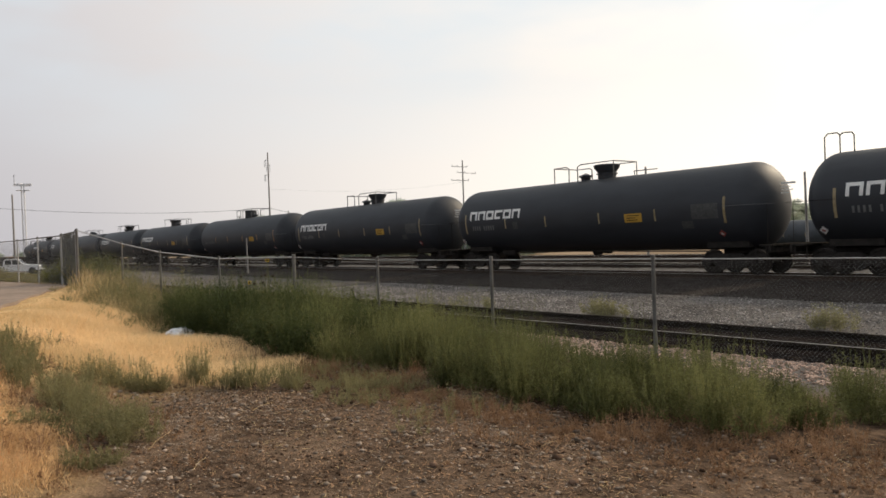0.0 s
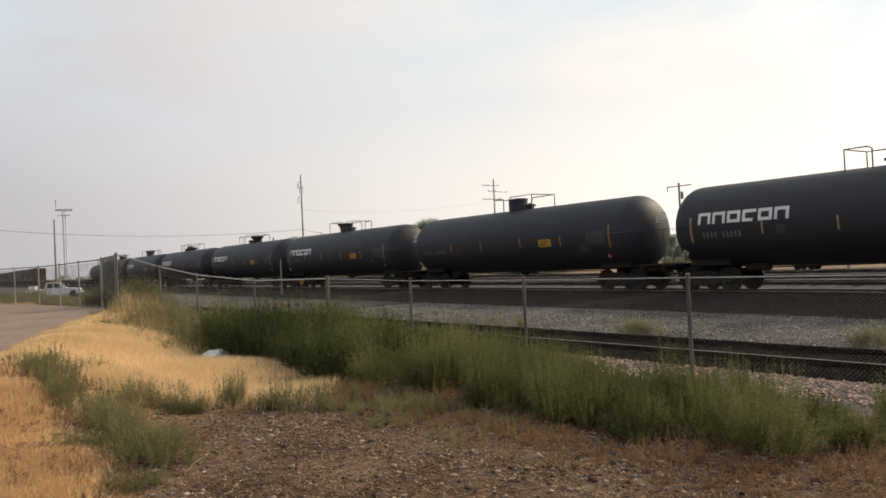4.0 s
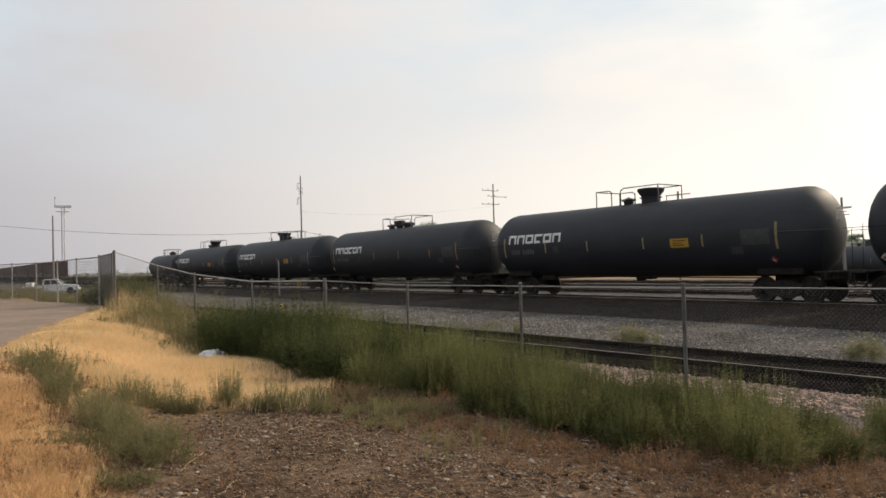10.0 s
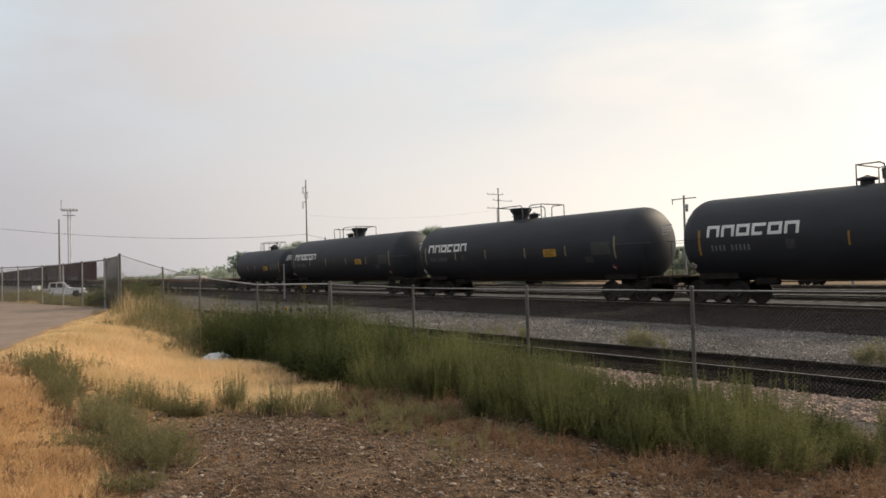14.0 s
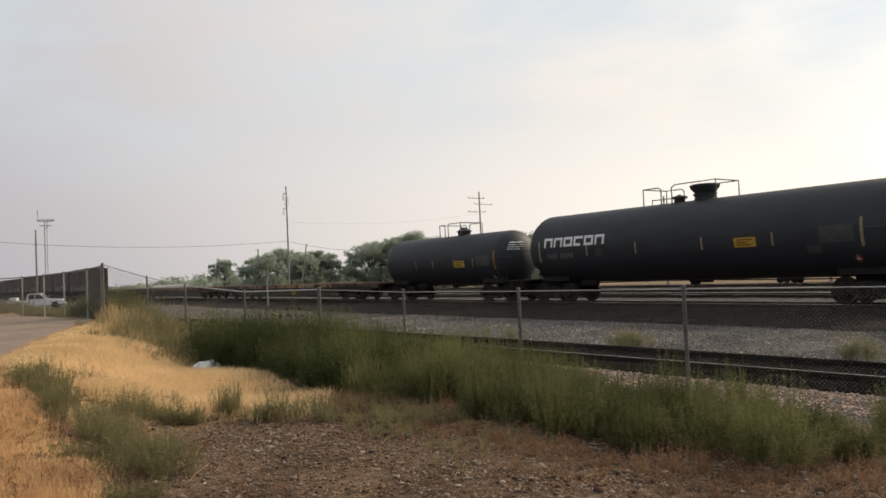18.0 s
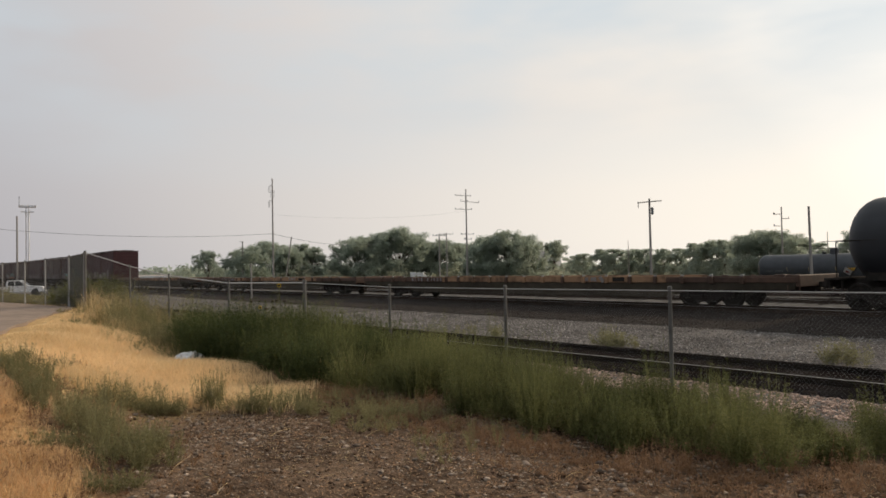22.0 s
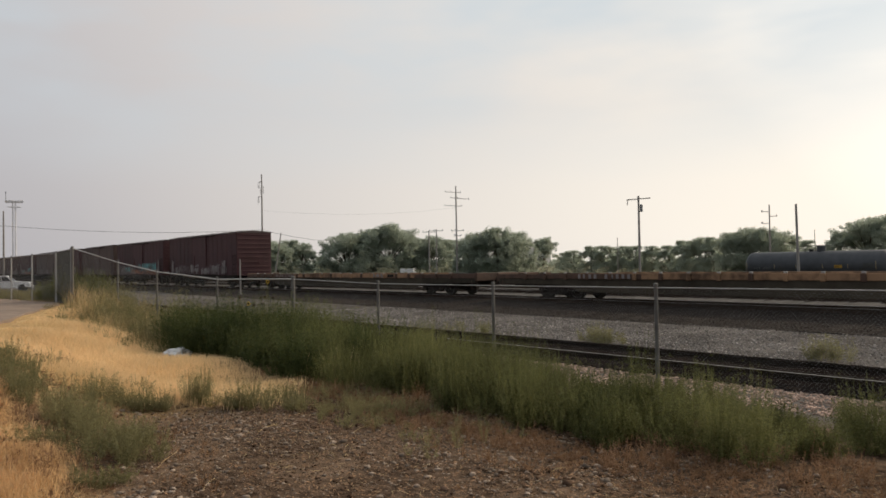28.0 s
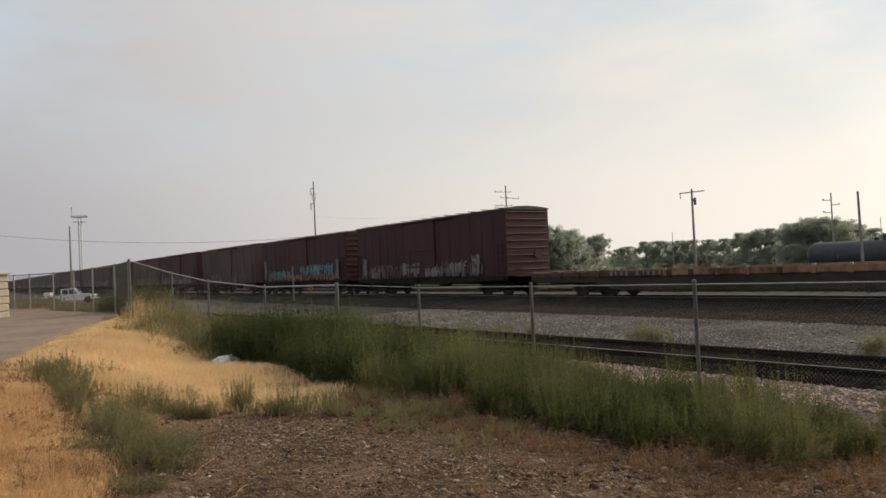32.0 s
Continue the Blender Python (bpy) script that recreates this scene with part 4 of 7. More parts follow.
def flat_car(length):
    """A long low flat car with rusty yellow side rails."""
    car = new("flat_car")
    half = length / 2
    deck = Geo().box((0, 0, 1.02), (length - 1.0, 2.75, 0.10), 0.01)
    for k in range(24):
        deck.box((-half + 1.0 + k * (length - 2) / 23, 0, 1.075), (0.12, 2.5, 0.02))
    part("deck", deck, M["brown"], car, "flat steel deck")
    for s in (-1, 1):
        side = part("side_rail", Geo().box((0, s * 1.40, 1.05), (length - 11.4, 0.07, 0.25), 0.012), M["rust"], car, "rusty ochre side rail along the deck")
        for e in (-1, 1):
            part("end_side_rail", Geo().box((e * (half - 3.1), s * 1.39, 1.035), (5.2, 0.06, 0.20), 0.012), M["brown"], car, "dark brown side rail over the truck")
        g = Geo().prism([(-half + 0.6, 0.96), (half - 0.6, 0.96), (half - 0.6, 0.70), (half - 4.6, 0.66), (half - 5.8, 0.36), (-half + 5.8, 0.36), (-half + 4.6, 0.66), (-half + 0.6, 0.70)], s * 1.36 - 0.03, s * 1.36 + 0.03)
        part("side_sill", g, M["olive"], car, "dark olive deep-bellied side sill", smooth=False)
        for k in range(20):
            x = (k - 9.5) * 1.235
            pk = Geo().box((x, s * 1.475, 1.03), (0.17, 0.09, 0.27), 0.015)
            part("stake_pocket", pk, M["rust"] if k % 3 and 4 < k < 16 else M["brown"], side)
            if s < 0:
                # sun glint on the near caps, put in as a pale colour
                part("stake_cap", Geo().box((x, s * 1.44, 1.20), (0.13, 0.06, 0.06), 0.01), M["palepost"], side, "pocket cap, painted pale as a sun glint")
    part("centre_sill", Geo().box((0, 0, 0.76), (length - 1.0, 0.5, 0.42), 0.02), M["under"], car, "deep centre sill")
    for s in (-1, 1):
        e = Geo().box((s * (half - 0.5), 0, 1.0), (0.16, 2.8, 0.4), 0.02)
        e.tube([(s * (half - 0.44), -1.38, 0.85), (s * (half - 0.44), -1.4, 0.4), (s * (half - 0.85), -1.4, 0.4), (s * (half - 0.85), -1.38, 0.85)], 0.018)
        part("end_sill", e, M["brown"], car, "end sill with step irons")
        part("tie_down_winch", Geo().box((s * (half - 1.2), -0.3, 1.13), (0.4, 0.4, 0.12), 0.02), M["brown"], car, "tie-down hardware on the deck")
        part("tie_down_winch", Geo().box((s * (half - 2.0), 0.4, 1.13), (0.4, 0.35, 0.12), 0.02), M["brown"], car, "tie-down hardware on the deck")
    plate = part("number_panel", Geo().box((-7.0, -1.44, 1.04), (3.5, 0.03, 0.22), 0.008), M["brown"], car, "dark brown panel behind the number")
    for k in range(11):
        if k != 4:
            part("number_bar", Geo().box((-8.45 + k * 0.29, -1.46, 1.04), (0.13, 0.012, 0.18)), M["spray_a"], plate, smooth=False)
    mark = Geo()
    for k in range(3):
        mark.box((0, 0, 0), (0.30, 0.012, 0.16), 0.0, Matrix.Translation((4.42 + k * 0.45, -1.452, 1.05)) @ pose(0, 0, 0, 0, (0, 0, 45)[k], 0))
    tagged(part("company_mark", mark, M["spray_a"], car, "pale block shapes of a company mark", smooth=False), kind="stuff")
    part("stencil_panel", Geo().box((6.2, -1.447, 1.05), (0.62, 0.012, 0.17)), M["under"], car, "small black stencil panel", smooth=False)
    for s in (-1, 1):
        truck(car, s * (half - 4.15))
    couplers(car, half)
    return tagged(car, "empty flat car with rusty ochre side rails on the main track", "flat car", "cars of the freight train")


def box_car(length, tall, paint, seed, sprays):
    """A boxcar: ribbed sides, sliding door, corrugated ends, and spray paint low on the near side."""
    car = new("box_car")
    half = length / 2
    bh, w = half - 0.55, 1.50
    z0, z1 = 1.05, tall
    body = part("body", Geo().box((0, 0, (z0 + z1) / 2), (2 * bh, 2 * w, z1 - z0), 0.03), paint, car, "dark weathered steel body")
    rf = Geo().add([(x, y, z) for x in (-bh - 0.03, bh + 0.03) for y, z in ((-w - 0.04, z1 - 0.05), (-w - 0.04, z1 + 0.03), (-w * 0.5, z1 + 0.12), (0, z1 + 0.16), (w * 0.5, z1 + 0.12), (w + 0.04, z1 + 0.03), (w + 0.04, z1 - 0.05))],
                   [(k, (k + 1) % 7, 7 + (k + 1) % 7, 7 + k) for k in range(7)] + [tuple(range(7)), tuple(range(13, 6, -1))])
    for k in range(int(2 * bh / 1.2)):
        rf.box((-bh + 0.6 + k * 1.2, 0, z1 + 0.13), (0.06, 2 * w - 0.5, 0.035))
    part("roof", rf, M["roof"], car, "ribbed sheet roof", smooth=False)
    n = int(2 * bh / 0.95)
    for s in (-1, 1):
        for k in range(n + 1):
            x = -bh + 0.06 + k * (2 * bh - 0.12) / n
            if abs(x) > 1.65:
                part("side_rib", Geo().box((x, s * (w + 0.006), (z0 + z1) / 2), (0.07, 0.022, z1 - z0 - 0.06), 0.01), paint, body)
        part("door", Geo().box((0, s * (w + 0.05), (z0 + z1) / 2 - 0.03), (3.1, 0.07, z1 - z0 - 0.2), 0.02).box((0, s * (w + 0.09), z0 + 0.7), (3.1, 0.04, 0.1), 0.01).box((0, s * (w + 0.09), z0 + 1.7), (3.1, 0.04, 0.1), 0.01).box((-1.2, s * (w + 0.1), z0 + 1.2), (0.1, 0.06, 1.2), 0.01), paint, car, "sliding plug door")
        part("door_track", Geo().box((0.8, s * (w + 0.07), z0 + 0.03), (5.6, 0.1, 0.08)), M["under"], car, "door track")
        part("door_track", Geo().box((0.8, s * (w + 0.07), z1 - 0.12), (5.6, 0.08, 0.07)), M["under"], car, "door track")
        part("side_sill", Geo().prism([(-bh, z0), (bh, z0), (bh, z0 - 0.18), (2.2, z0 - 0.34), (-2.2, z0 - 0.34), (-bh, z0 - 0.18)], s * w - 0.03, s * w + 0.03), M["under"], car, "side sill", smooth=False)
    for s in (-1, 1):
        for k in range(9):
            z = z0 + 0.32 + k * (z1 - z0 - 0.5) / 8
            part("end_corrugation", Geo().lathe([(-w + 0.12, 0.02), (-w + 0.28, 0.04), (w - 0.28, 0.04), (w - 0.12, 0.02)], "y", 8, (s * bh, 0, z)), paint, body, "pressed end rib")
        ld = Geo()
        for x in (0.15, 0.6):
            ld.tube([(s * (bh - x), -w - 0.1, z0 - 0.3), (s * (bh - x), -w - 0.1, z0 + 1.7)], 0.02)
        for k in range(6):
            ld.tube([(s * (bh - 0.15), -w - 0.1, z0 - 0.2 + k * 0.36), (s * (bh - 0.6), -w - 0.1, z0 - 0.2 + k * 0.36)], 0.015)
        part("ladder", ld, M["under"], car, "side ladder")
        eg = Geo().tube([(s * (bh + 0.12), -w + 0.2, z0 + 1.3), (s * (bh + 0.12), 0.3, z0 + 1.3)], 0.018).box((s * (bh + 0.3), 0, z0 - 0.02), (0.5, 2.4, 0.05))
        eg.lathe([(0.0, 0.28), (0.04, 0.28)], "x", 16, (s * (bh + 0.2), 0.5, z0 + 1.1))
        part("end_gear", eg, paint, car, "brake wheel and crossover platform")
    part("centre_sill", Geo().box((0, 0, 0.82), (length - 1.0, 0.45, 0.36), 0.02).box((1.2, -0.6, 0.72), (0.9, 0.4, 0.36), 0.05).tube([(-4.5, -0.5, 0.75), (4.5, -0.5, 0.75)], 0.025), M["under"], car, "centre sill and brake gear")
    rng = random.Random(seed)
    y = -w - 0.034
    for name, x0, x1, zz0, zz1, count in sprays:
        g = Geo()
        for k in range(count):
            x = x0 + (x1 - x0) * (k + rng.uniform(0.0, 1.0)) / count
            tall, wd = (zz1 - zz0) * rng.uniform(0.25, 1.0), rng.uniform(0.03, 0.11)
            zb = zz0 + rng.uniform(0, 1) * (zz1 - zz0 - tall)
            lean = rng.uniform(-0.12, 0.12)
            g.add([(x - wd, y, zb), (x + wd, y, zb + rng.uniform(-0.04, 0.04)), (x + wd * 0.9 + lean, y, zb + tall), (x - wd * 0.7 + lean, y, zb + tall * rng.uniform(0.85, 1.0))], [(0, 1, 2, 3)])
            if rng.random() < 0.45:
                l, zq = rng.uniform(0.12, 0.3), zb + tall * rng.uniform(0.2, 0.9)
                g.add([(x, y - 0.001, zq), (x + l, y - 0.001, zq + 0.03), (x + l, y - 0.001, zq + 0.11), (x, y - 0.001, zq + 0.09)], [(0, 1, 2, 3)])
            y -= 0.0006
        tagged(part("spray_paint", g, M[name], car, "fuzzy blocks of spray paint", smooth=False), kind="stuff")
    for s in (-1, 1):
        truck(car, s * (half - 2.35))
    couplers(car, half)
    return car


CARS = []


def place(car, front, rear):
    """Puts a car of the train between its two coupling points at the start."""
    CARS.append((car, (front + rear) / 2))


tank = tank_car(18.3)
turned = tank_car(18.3, flip=True)
valved = tank_car(18.3, tape="amber", valves=True)
place(tank_car(18.3, end_rail=True), 5.4, -12.9)
place(tank, -12.9, -31.2)
place(copy_thing(tank, pose(0, 0, 0)), -31.4, -49.7)
place(tank_car(18.3, logo=False, tape="amber", shift=-0.95), -50.0, -68.3)
for kind, middle in ((turned, -78.0), (tank, -96.35), (valved, -114.95), (turned, -133.65), (tank, -152.3)):
    place(kind if kind not in [c for c, _ in CARS] else copy_thing(kind, pose(0, 0, 0)), middle + 9.15, middle - 9.15)
place(tank_car(13.2, logo=False, tape="amber", radius=1.40, short=True, middle=2.28), -161.45, -174.65)
flat = flat_car(28.4)
place(flat, -174.7, -203.1)
place(copy_thing(flat, pose(0, 0, 0)), -203.2, -231.6)
place(copy_thing(flat, pose(0, 0, 0)), -232.15, -260.65)
b1 = tagged(box_car(17.2, 4.55, M["box"], 1, [("spray_d", -7.4, 6.0, 1.1, 1.9, 60), ("spray_a", -7.2, -6.7, 1.1, 2.6, 8), ("spray_a", -6.3, -5.0, 1.1, 1.9, 9), ("spray_d", -5.2, -3.4, 1.1, 2.0, 12), ("spray_a", -2.2, -0.3, 1.15, 2.05, 14), ("spray_a", 0.5, 2.4, 1.15, 1.75, 12), ("spray_d", 2.4, 4.4, 1.1, 2.1, 12), ("spray_a", 3.0, 4.6, 1.15, 1.95, 9), ("spray_a", 5.3, 5.9, 1.1, 2.35, 9)]), "tall oxide red boxcar with pale graffiti along the bottom", "boxcar", "cars of the freight train")
place(b1, -261.35, -278.55)
b2 = tagged(box_car(17.2, 4.5, M["box"], 2, [("spray_d", -7.6, 6.6, 1.1, 1.9, 50), ("spray_a", -7.5, -7.0, 1.2, 3.0, 8), ("spray_a", -6.4, -1.0, 1.1, 2.1, 30), ("spray_c", -2.4, 6.8, 1.1, 1.65, 46), ("spray_b", 0.4, 6.2, 1.45, 2.4, 40), ("spray_d", 0.4, 6.2, 1.3, 2.2, 16), ("spray_b", -4.6, -2.6, 1.4, 2.0, 8), ("spray_a", 6.7, 7.2, 1.1, 2.8, 9)]), "oxide red boxcar with turquoise and orange graffiti", "boxcar", "cars of the freight train")
place(b2, -279.35, -296.55)
b3 = tagged(box_car(17.2, 4.55, M["box_b"], 3, [("spray_d", -7.0, 6.5, 1.1, 2.0, 34), ("spray_a", -5.0, 3.0, 1.1, 2.0, 26)]), "faded brown boxcar with grey graffiti", "boxcar", "cars of the freight train")
place(b3, -297.2, -314.4)
e = -315.0
for k in range(20):
    place(copy_thing((b1, b3, b2)[k % 3], pose(0, 0, 0)), e, e - 17.6)
    e -= 17.6
for car, x in CARS:
    car.matrix_basis = on_track(x)
still = tank_car(18.3, logo=False)
still.matrix_basis = pose(-41.7, 90.0, -1.5)
# the far shell takes the black that is lightened for haze
for o in still.children_recursive:
    if o.name.startswith(("tank", "manway")):
        o.data.materials[0] = M["haze_tank"]
tagged(still, "black tank car, greyed by haze, standing on a far siding below the yard", "tank car", "standing cars")


def motions():
    """The train rolls by; each wheelset turns with it."""
    for car, x in CARS:
        walk(car, [(t, on_track(x + s)) for t, s in ROLLED])
    times, rolled = zip(*ROLLED)
    sets = [(o, round(o.location.x, 2)) for car, _ in CARS for o in car.children_recursive if o.name.startswith("wheelset")]
    first = {}
    for o, x in sets:
        if x not in first:
            rows = []
            for k in range(int(DURATION * 15) + 1):
                t = k / 15
                rows.append((t, pose(x, 0, 0, 0, math.degrees(float(np.interp(t, times, rolled)) / WHEEL_R) % 360, 0)))
            walk(o, rows)
            first[x] = o
        else:
            o.rotation_mode = "QUATERNION"
            keys = o.animation_data_create()
            keys.action = first[x].animation_data.action
            keys.action_slot = first[x].animation_data.action_slot


# ---- footpath, wall and fence ----
def footpath():
    edge = [(-8.0, -0.75), (-10.4, 0.28), (-12.5, 0.86), (-14.4, 1.22), (-15.7, 1.55), (-17.9, 2.08), (-19.4, 2.58), (-22.8, 3.66), (-25.8, 4.68), (-28.2, 5.5), (-29.4, 5.75), (-36.7, 4.80), (-48, 3.2), (-60, 2.0), (-60, -4), (-40, -2.6), (-26, -3.2), (-16, -4.6), (-10, -7)]
    g = Geo()
    n = len(edge)
    rng = random.Random(5)
    fine = []
    for (a, b), (c, d) in zip(edge, edge[1:] + edge[:1]):
        k = max(1, int(math.hypot(c - a, d - b) / 0.5))
        fine += [(a + (c - a) * i / k + rng.uniform(-0.06, 0.06), b + (d - b) * i / k + rng.uniform(-0.06, 0.06)) for i in range(k)]
    me = bpy.data.meshes.new("footpath")
    bm = bmesh.new()
    top = [bm.verts.new((x, y, 0.655)) for x, y in fine]
    bot = [bm.verts.new((x, y, 0.45)) for x, y in fine]
    f = bm.faces.new(top)
    for k in range(len(fine)):
        bm.faces.new((top[k], bot[k], bot[(k + 1) % len(fine)], top[(k + 1) % len(fine)]))
    bmesh.ops.recalc_face_normals(bm, faces=bm.faces)
    bmesh.ops.triangulate(bm, faces=[f])
    bm.to_mesh(me)
    bm.free()
    me.materials.append(M["asphalt"])
    tagged(new("pavement", me), "worn brown-grey asphalt footpath with ragged edge", "footpath", kind="structure")


footpath()


def stone_wall():
    """The end of a low wall of cream stone blocks beside the footpath."""
    w = tagged(new("wall_stone"), "cream stone block wall end beside the footpath", "wall", kind="structure")
    w.matrix_basis = pose(-33.3, 2.38, 0.6, 0, 0, 200)
    part("core", Geo().box((2.0, 0, 0.85), (3.8, 0.42, 1.7)), M["block"], w, "mortar core", smooth=False)
    stones = [Geo().box((0, 0, 0), (l, 0.52, 0.27), 0.035).mesh("stone_block", M["block"], False) for l in (0.62, 0.5, 0.4)]
    rng = random.Random(8)
    for row in range(6):
        x, k = 0.0, row % 2
        while x < 3.9:
            l = (0.62, 0.5, 0.4)[(k + row) % 3]
            part("stone_block", stones[(k + row) % 3], None, w, at=(x + l / 2, rng.uniform(-0.015, 0.015), 0.14 + row * 0.285))
            x += l + 0.015
            k += 1
    part("coping", Geo().box((1.95, 0, 1.76), (4.1, 0.62, 0.1), 0.02), M["block"], w, "coping slab")


stone_wall()


def chain_panel(parent, a, b, za, zb, ha, hb, gap, wire):
    """Diamond wire between two posts, cut to the panel; heights may differ at its ends."""
    g = Geo()
    length = math.hypot(b[0] - a[0], b[1] - a[1])
    top = max(ha, hb)

    def at(u, v):
        f = u / length
        return (a[0] + (b[0] - a[0]) * f, a[1] + (b[1] - a[1]) * f, (za + (zb - za) * f) + v)

    def cap(u):
        return ha + (hb - ha) * u / length

    n = int((length + top) / gap)
    for d in (1, -1):
        for k in range(n + 1):
            u0 = -top + k * gap if d > 0 else k * gap
            pts = []
            for i in range(25):
                v = top * i / 24
                u = u0 + d * v
                if 0 <= u <= length and v <= cap(u):
                    pts.append((u, v))
            if len(pts) > 1:
                g.cyl(at(*pts[0]), at(*pts[-1]), wire, n=3, caps=False)
    tagged(part("wire_mesh", g, M["wire"], parent, "diamond chain-link wire", smooth=False), kind="stuff")


def build_fence(name, label, posts, gap, wire, thick=(), rail=0.0072, metal="galv_rail"):
    """posts: x, y, ground, top."""
    fe = tagged(new(name), label, "fence", "chain-link fences")
    for i, (x, y, z, t) in enumerate(posts):
        r = 0.042 if i in thick else 0.027
        # posts of the far fences use the steel paled for haze
        p = part("post", Geo().cyl((x, y, z - 0.15), (x, y, t), r, n=12), M["palepost" if metal == "wire" else "galv"], fe, "galvanised post")
        part("post_cap", Geo().lathe([(t - 0.03, r + 0.004), (t + 0.004, r + 0.004), (t + 0.012, r * 0.7), (t + 0.014, 0.004)], "z", 12, (x, y, 0)), M["galv"], p)
    for (x, y, z, t), (x2, y2, z2, t2) in zip(posts, posts[1:]):
        part("top_rail", Geo().cyl((x, y, t - 0.05), (x2, y2, t2 - 0.05), rail, n=8), M[metal], fe, "galvanised top rail")
        for k in range(3):
            g = Geo()
            f = (k + 0.5) / 3
            c = Vector((x + (x2 - x) * f, y + (y2 - y) * f, t - 0.05 + (t2 - t) * f))
            d = Vector((x2 - x, y2 - y, t2 - t)).normalized() * 0.02
            g.cyl(c - d, c + d, rail * 1.3, n=8)
            part("rail_sleeve", g, M["galv_rail"], fe)
        chain_panel(fe, (x, y), (x2, y2), z + 0.03, z2 + 0.03, t - z - 0.08, t2 - z2 - 0.08, gap, wire)
    return fe


POST = dict(a=(-28.5, 6.04, 0.6, 2.62), b=(-25.67, 6.78, 0.38, 2.08), c=(-22.34, 6.97, 0.2, 1.76), d=(-18.57, 7.28, 0.05, 1.55), e=(-15.25, 7.71, -0.05, 1.56),
            f=(-12.21, 7.97, -0.1, 1.48), g=(-9.17, 8.22, -0.12, 1.47), h=(-6.15, 8.44, -0.12, 1.47), i=(-3.12, 8.68, -0.12, 1.47), j=(-0.1, 8.92, -0.12, 1.47), k=(2.9, 9.16, -0.12, 1.47))
build_fence("fence", "waist-high galvanised chain-link fence along the tracks", [POST[k] for k in "efghijk"], 0.055, 0.0008, (0,))
build_fence("fence", "chain-link fence rising to a tall corner post", [POST[k] for k in "abcde"], 0.085, 0.0016, (0,), 0.017)
build_fence("fence", "tall chain-link fence beyond the footpath", [(-30.06, 5.82, 0.6, 2.47), (-32.48, 5.47, 0.6, 2.45), (-34.86, 5.13, 0.6, 2.41), (-37.79, 4.71, 0.6, 2.40), (-41.73, 4.15, 0.6, 2.43), (-44.7, 3.72, 0.6, 2.45), (-48.6, 3.16, 0.6, 2.48), (-52.5, 2.6, 0.6, 2.5)], 0.11, 0.003, (), 0.024, "wire")
gate = build_fence("fence", "tall gate panel, its dense mesh built as dark slats, beside the corner post", [(-28.62, 6.03, 0.6, 2.58), (-30.0, 5.83, 0.6, 2.50)], 0.06, 0.003, (), 0.024, "wire")
# slats added in place of the gate's dense, dark overlapping mesh
SLAT = Geo().box((0, 0, 0), (0.05, 0.012, 1.86), 0.003).mesh("privacy_slat", M["slat"], False)
for k in range(14):
    q = (k + 0.7) / 14.4
    part("privacy_slat", SLAT, None, gate, at=(-28.62 - 1.38 * q, 6.03 - 0.2 * q + 0.012, 1.58 - 0.03 * q)).rotation_euler = (0, random.uniform(-0.012, 0.012), 0.144)


# ---- poles, wires, lights ----
def utility_pole(x, y, z0, z1, arms, label, radius=0.16, lean=(0, 0), transformer=None, name="utility_pole", hang=0.0):
    p = tagged(new(name), label, "utility pole", "poles along the yard")
    p.matrix_basis = pose(x, y, z0)
    h = z1 - z0
    part("pole", Geo().cyl((lean[0], lean[1], -0.5), (0, 0, h), radius * 0.95, radius * 0.6, 10), M["pole"], p, "weathered grey-brown wooden pole, paled by haze")
    for drop, l0, l1, turn, tilt in arms:
        c, s = math.cos(radians(turn)), math.sin(radians(turn))
        z = h - drop
        arm = part("crossarm", Geo().box((0, 0, 0), (l1 - l0, 0.11, 0.11), 0.02, Matrix.Translation(((l0 + l1) / 2 * c, (l0 + l1) / 2 * s, z)) @ pose(0, 0, 0, 0, tilt, turn)), M["pole"], p, "wooden crossarm")
        for q in (l0 + 0.1, l1 - 0.1, (l0 + l1) / 2 - 0.5):
            zz = z - math.tan(radians(tilt)) * (q - (l0 + l1) / 2)
            if hang:
                if q < l0 + 0.7 or l1 - l0 < 1:
                    part("insulator", Geo().lathe([(zz - 0.06, 0.03), (zz - 0.12, 0.055), (zz - hang * 0.5, 0.04), (zz - hang * 0.8, 0.055), (zz - hang, 0.02)], "z", 8, (q * c, q * s, 0)), M["insul"], arm, "hanging insulator string")
                continue
            part("insulator", Geo().lathe([(zz + 0.06, 0.03), (zz + 0.12, 0.08), (zz + 0.18, 0.06), (zz + 0.26, 0.09), (zz + 0.32, 0.03)], "z", 8, (q * c, q * s, 0)), M["insul"], arm)
    if transformer:
        part("transformer", Geo().lathe([(h - transformer - 0.42, 0.12), (h - transformer - 0.38, 0.15), (h - transformer + 0.32, 0.15), (h - transformer + 0.4, 0.07)], "z", 12, (0.26, 0.12, 0)), M["insul"], p, "grey pole transformer")
    return p


VIEW = 52.0      # crossarms stand roughly across the view
utility_pole(-148.02, 69.0, -1.5, 21.6, [(1.55, -0.6, 0.1, VIEW, 0), (2.65, -0.1, 0.45, VIEW, 0), (4.75, -0.7, 0.1, VIEW, 0)], "tall slender wooden power pole with short bracket arms", 0.22, hang=1.5)
utility_pole(-126.25, 104.67, -2.0, 19.0, [(1.4, -2.4, 1.1, VIEW, 4), (2.8, -1.2, 2.9, VIEW, 6), (4.4, -2.5, 1.3, VIEW, 3), (9.9, -1.2, 1.6, VIEW, 0), (11.0, -0.6, 1.1, VIEW, 0)], "wooden power pole with staggered crossarms", 0.22)
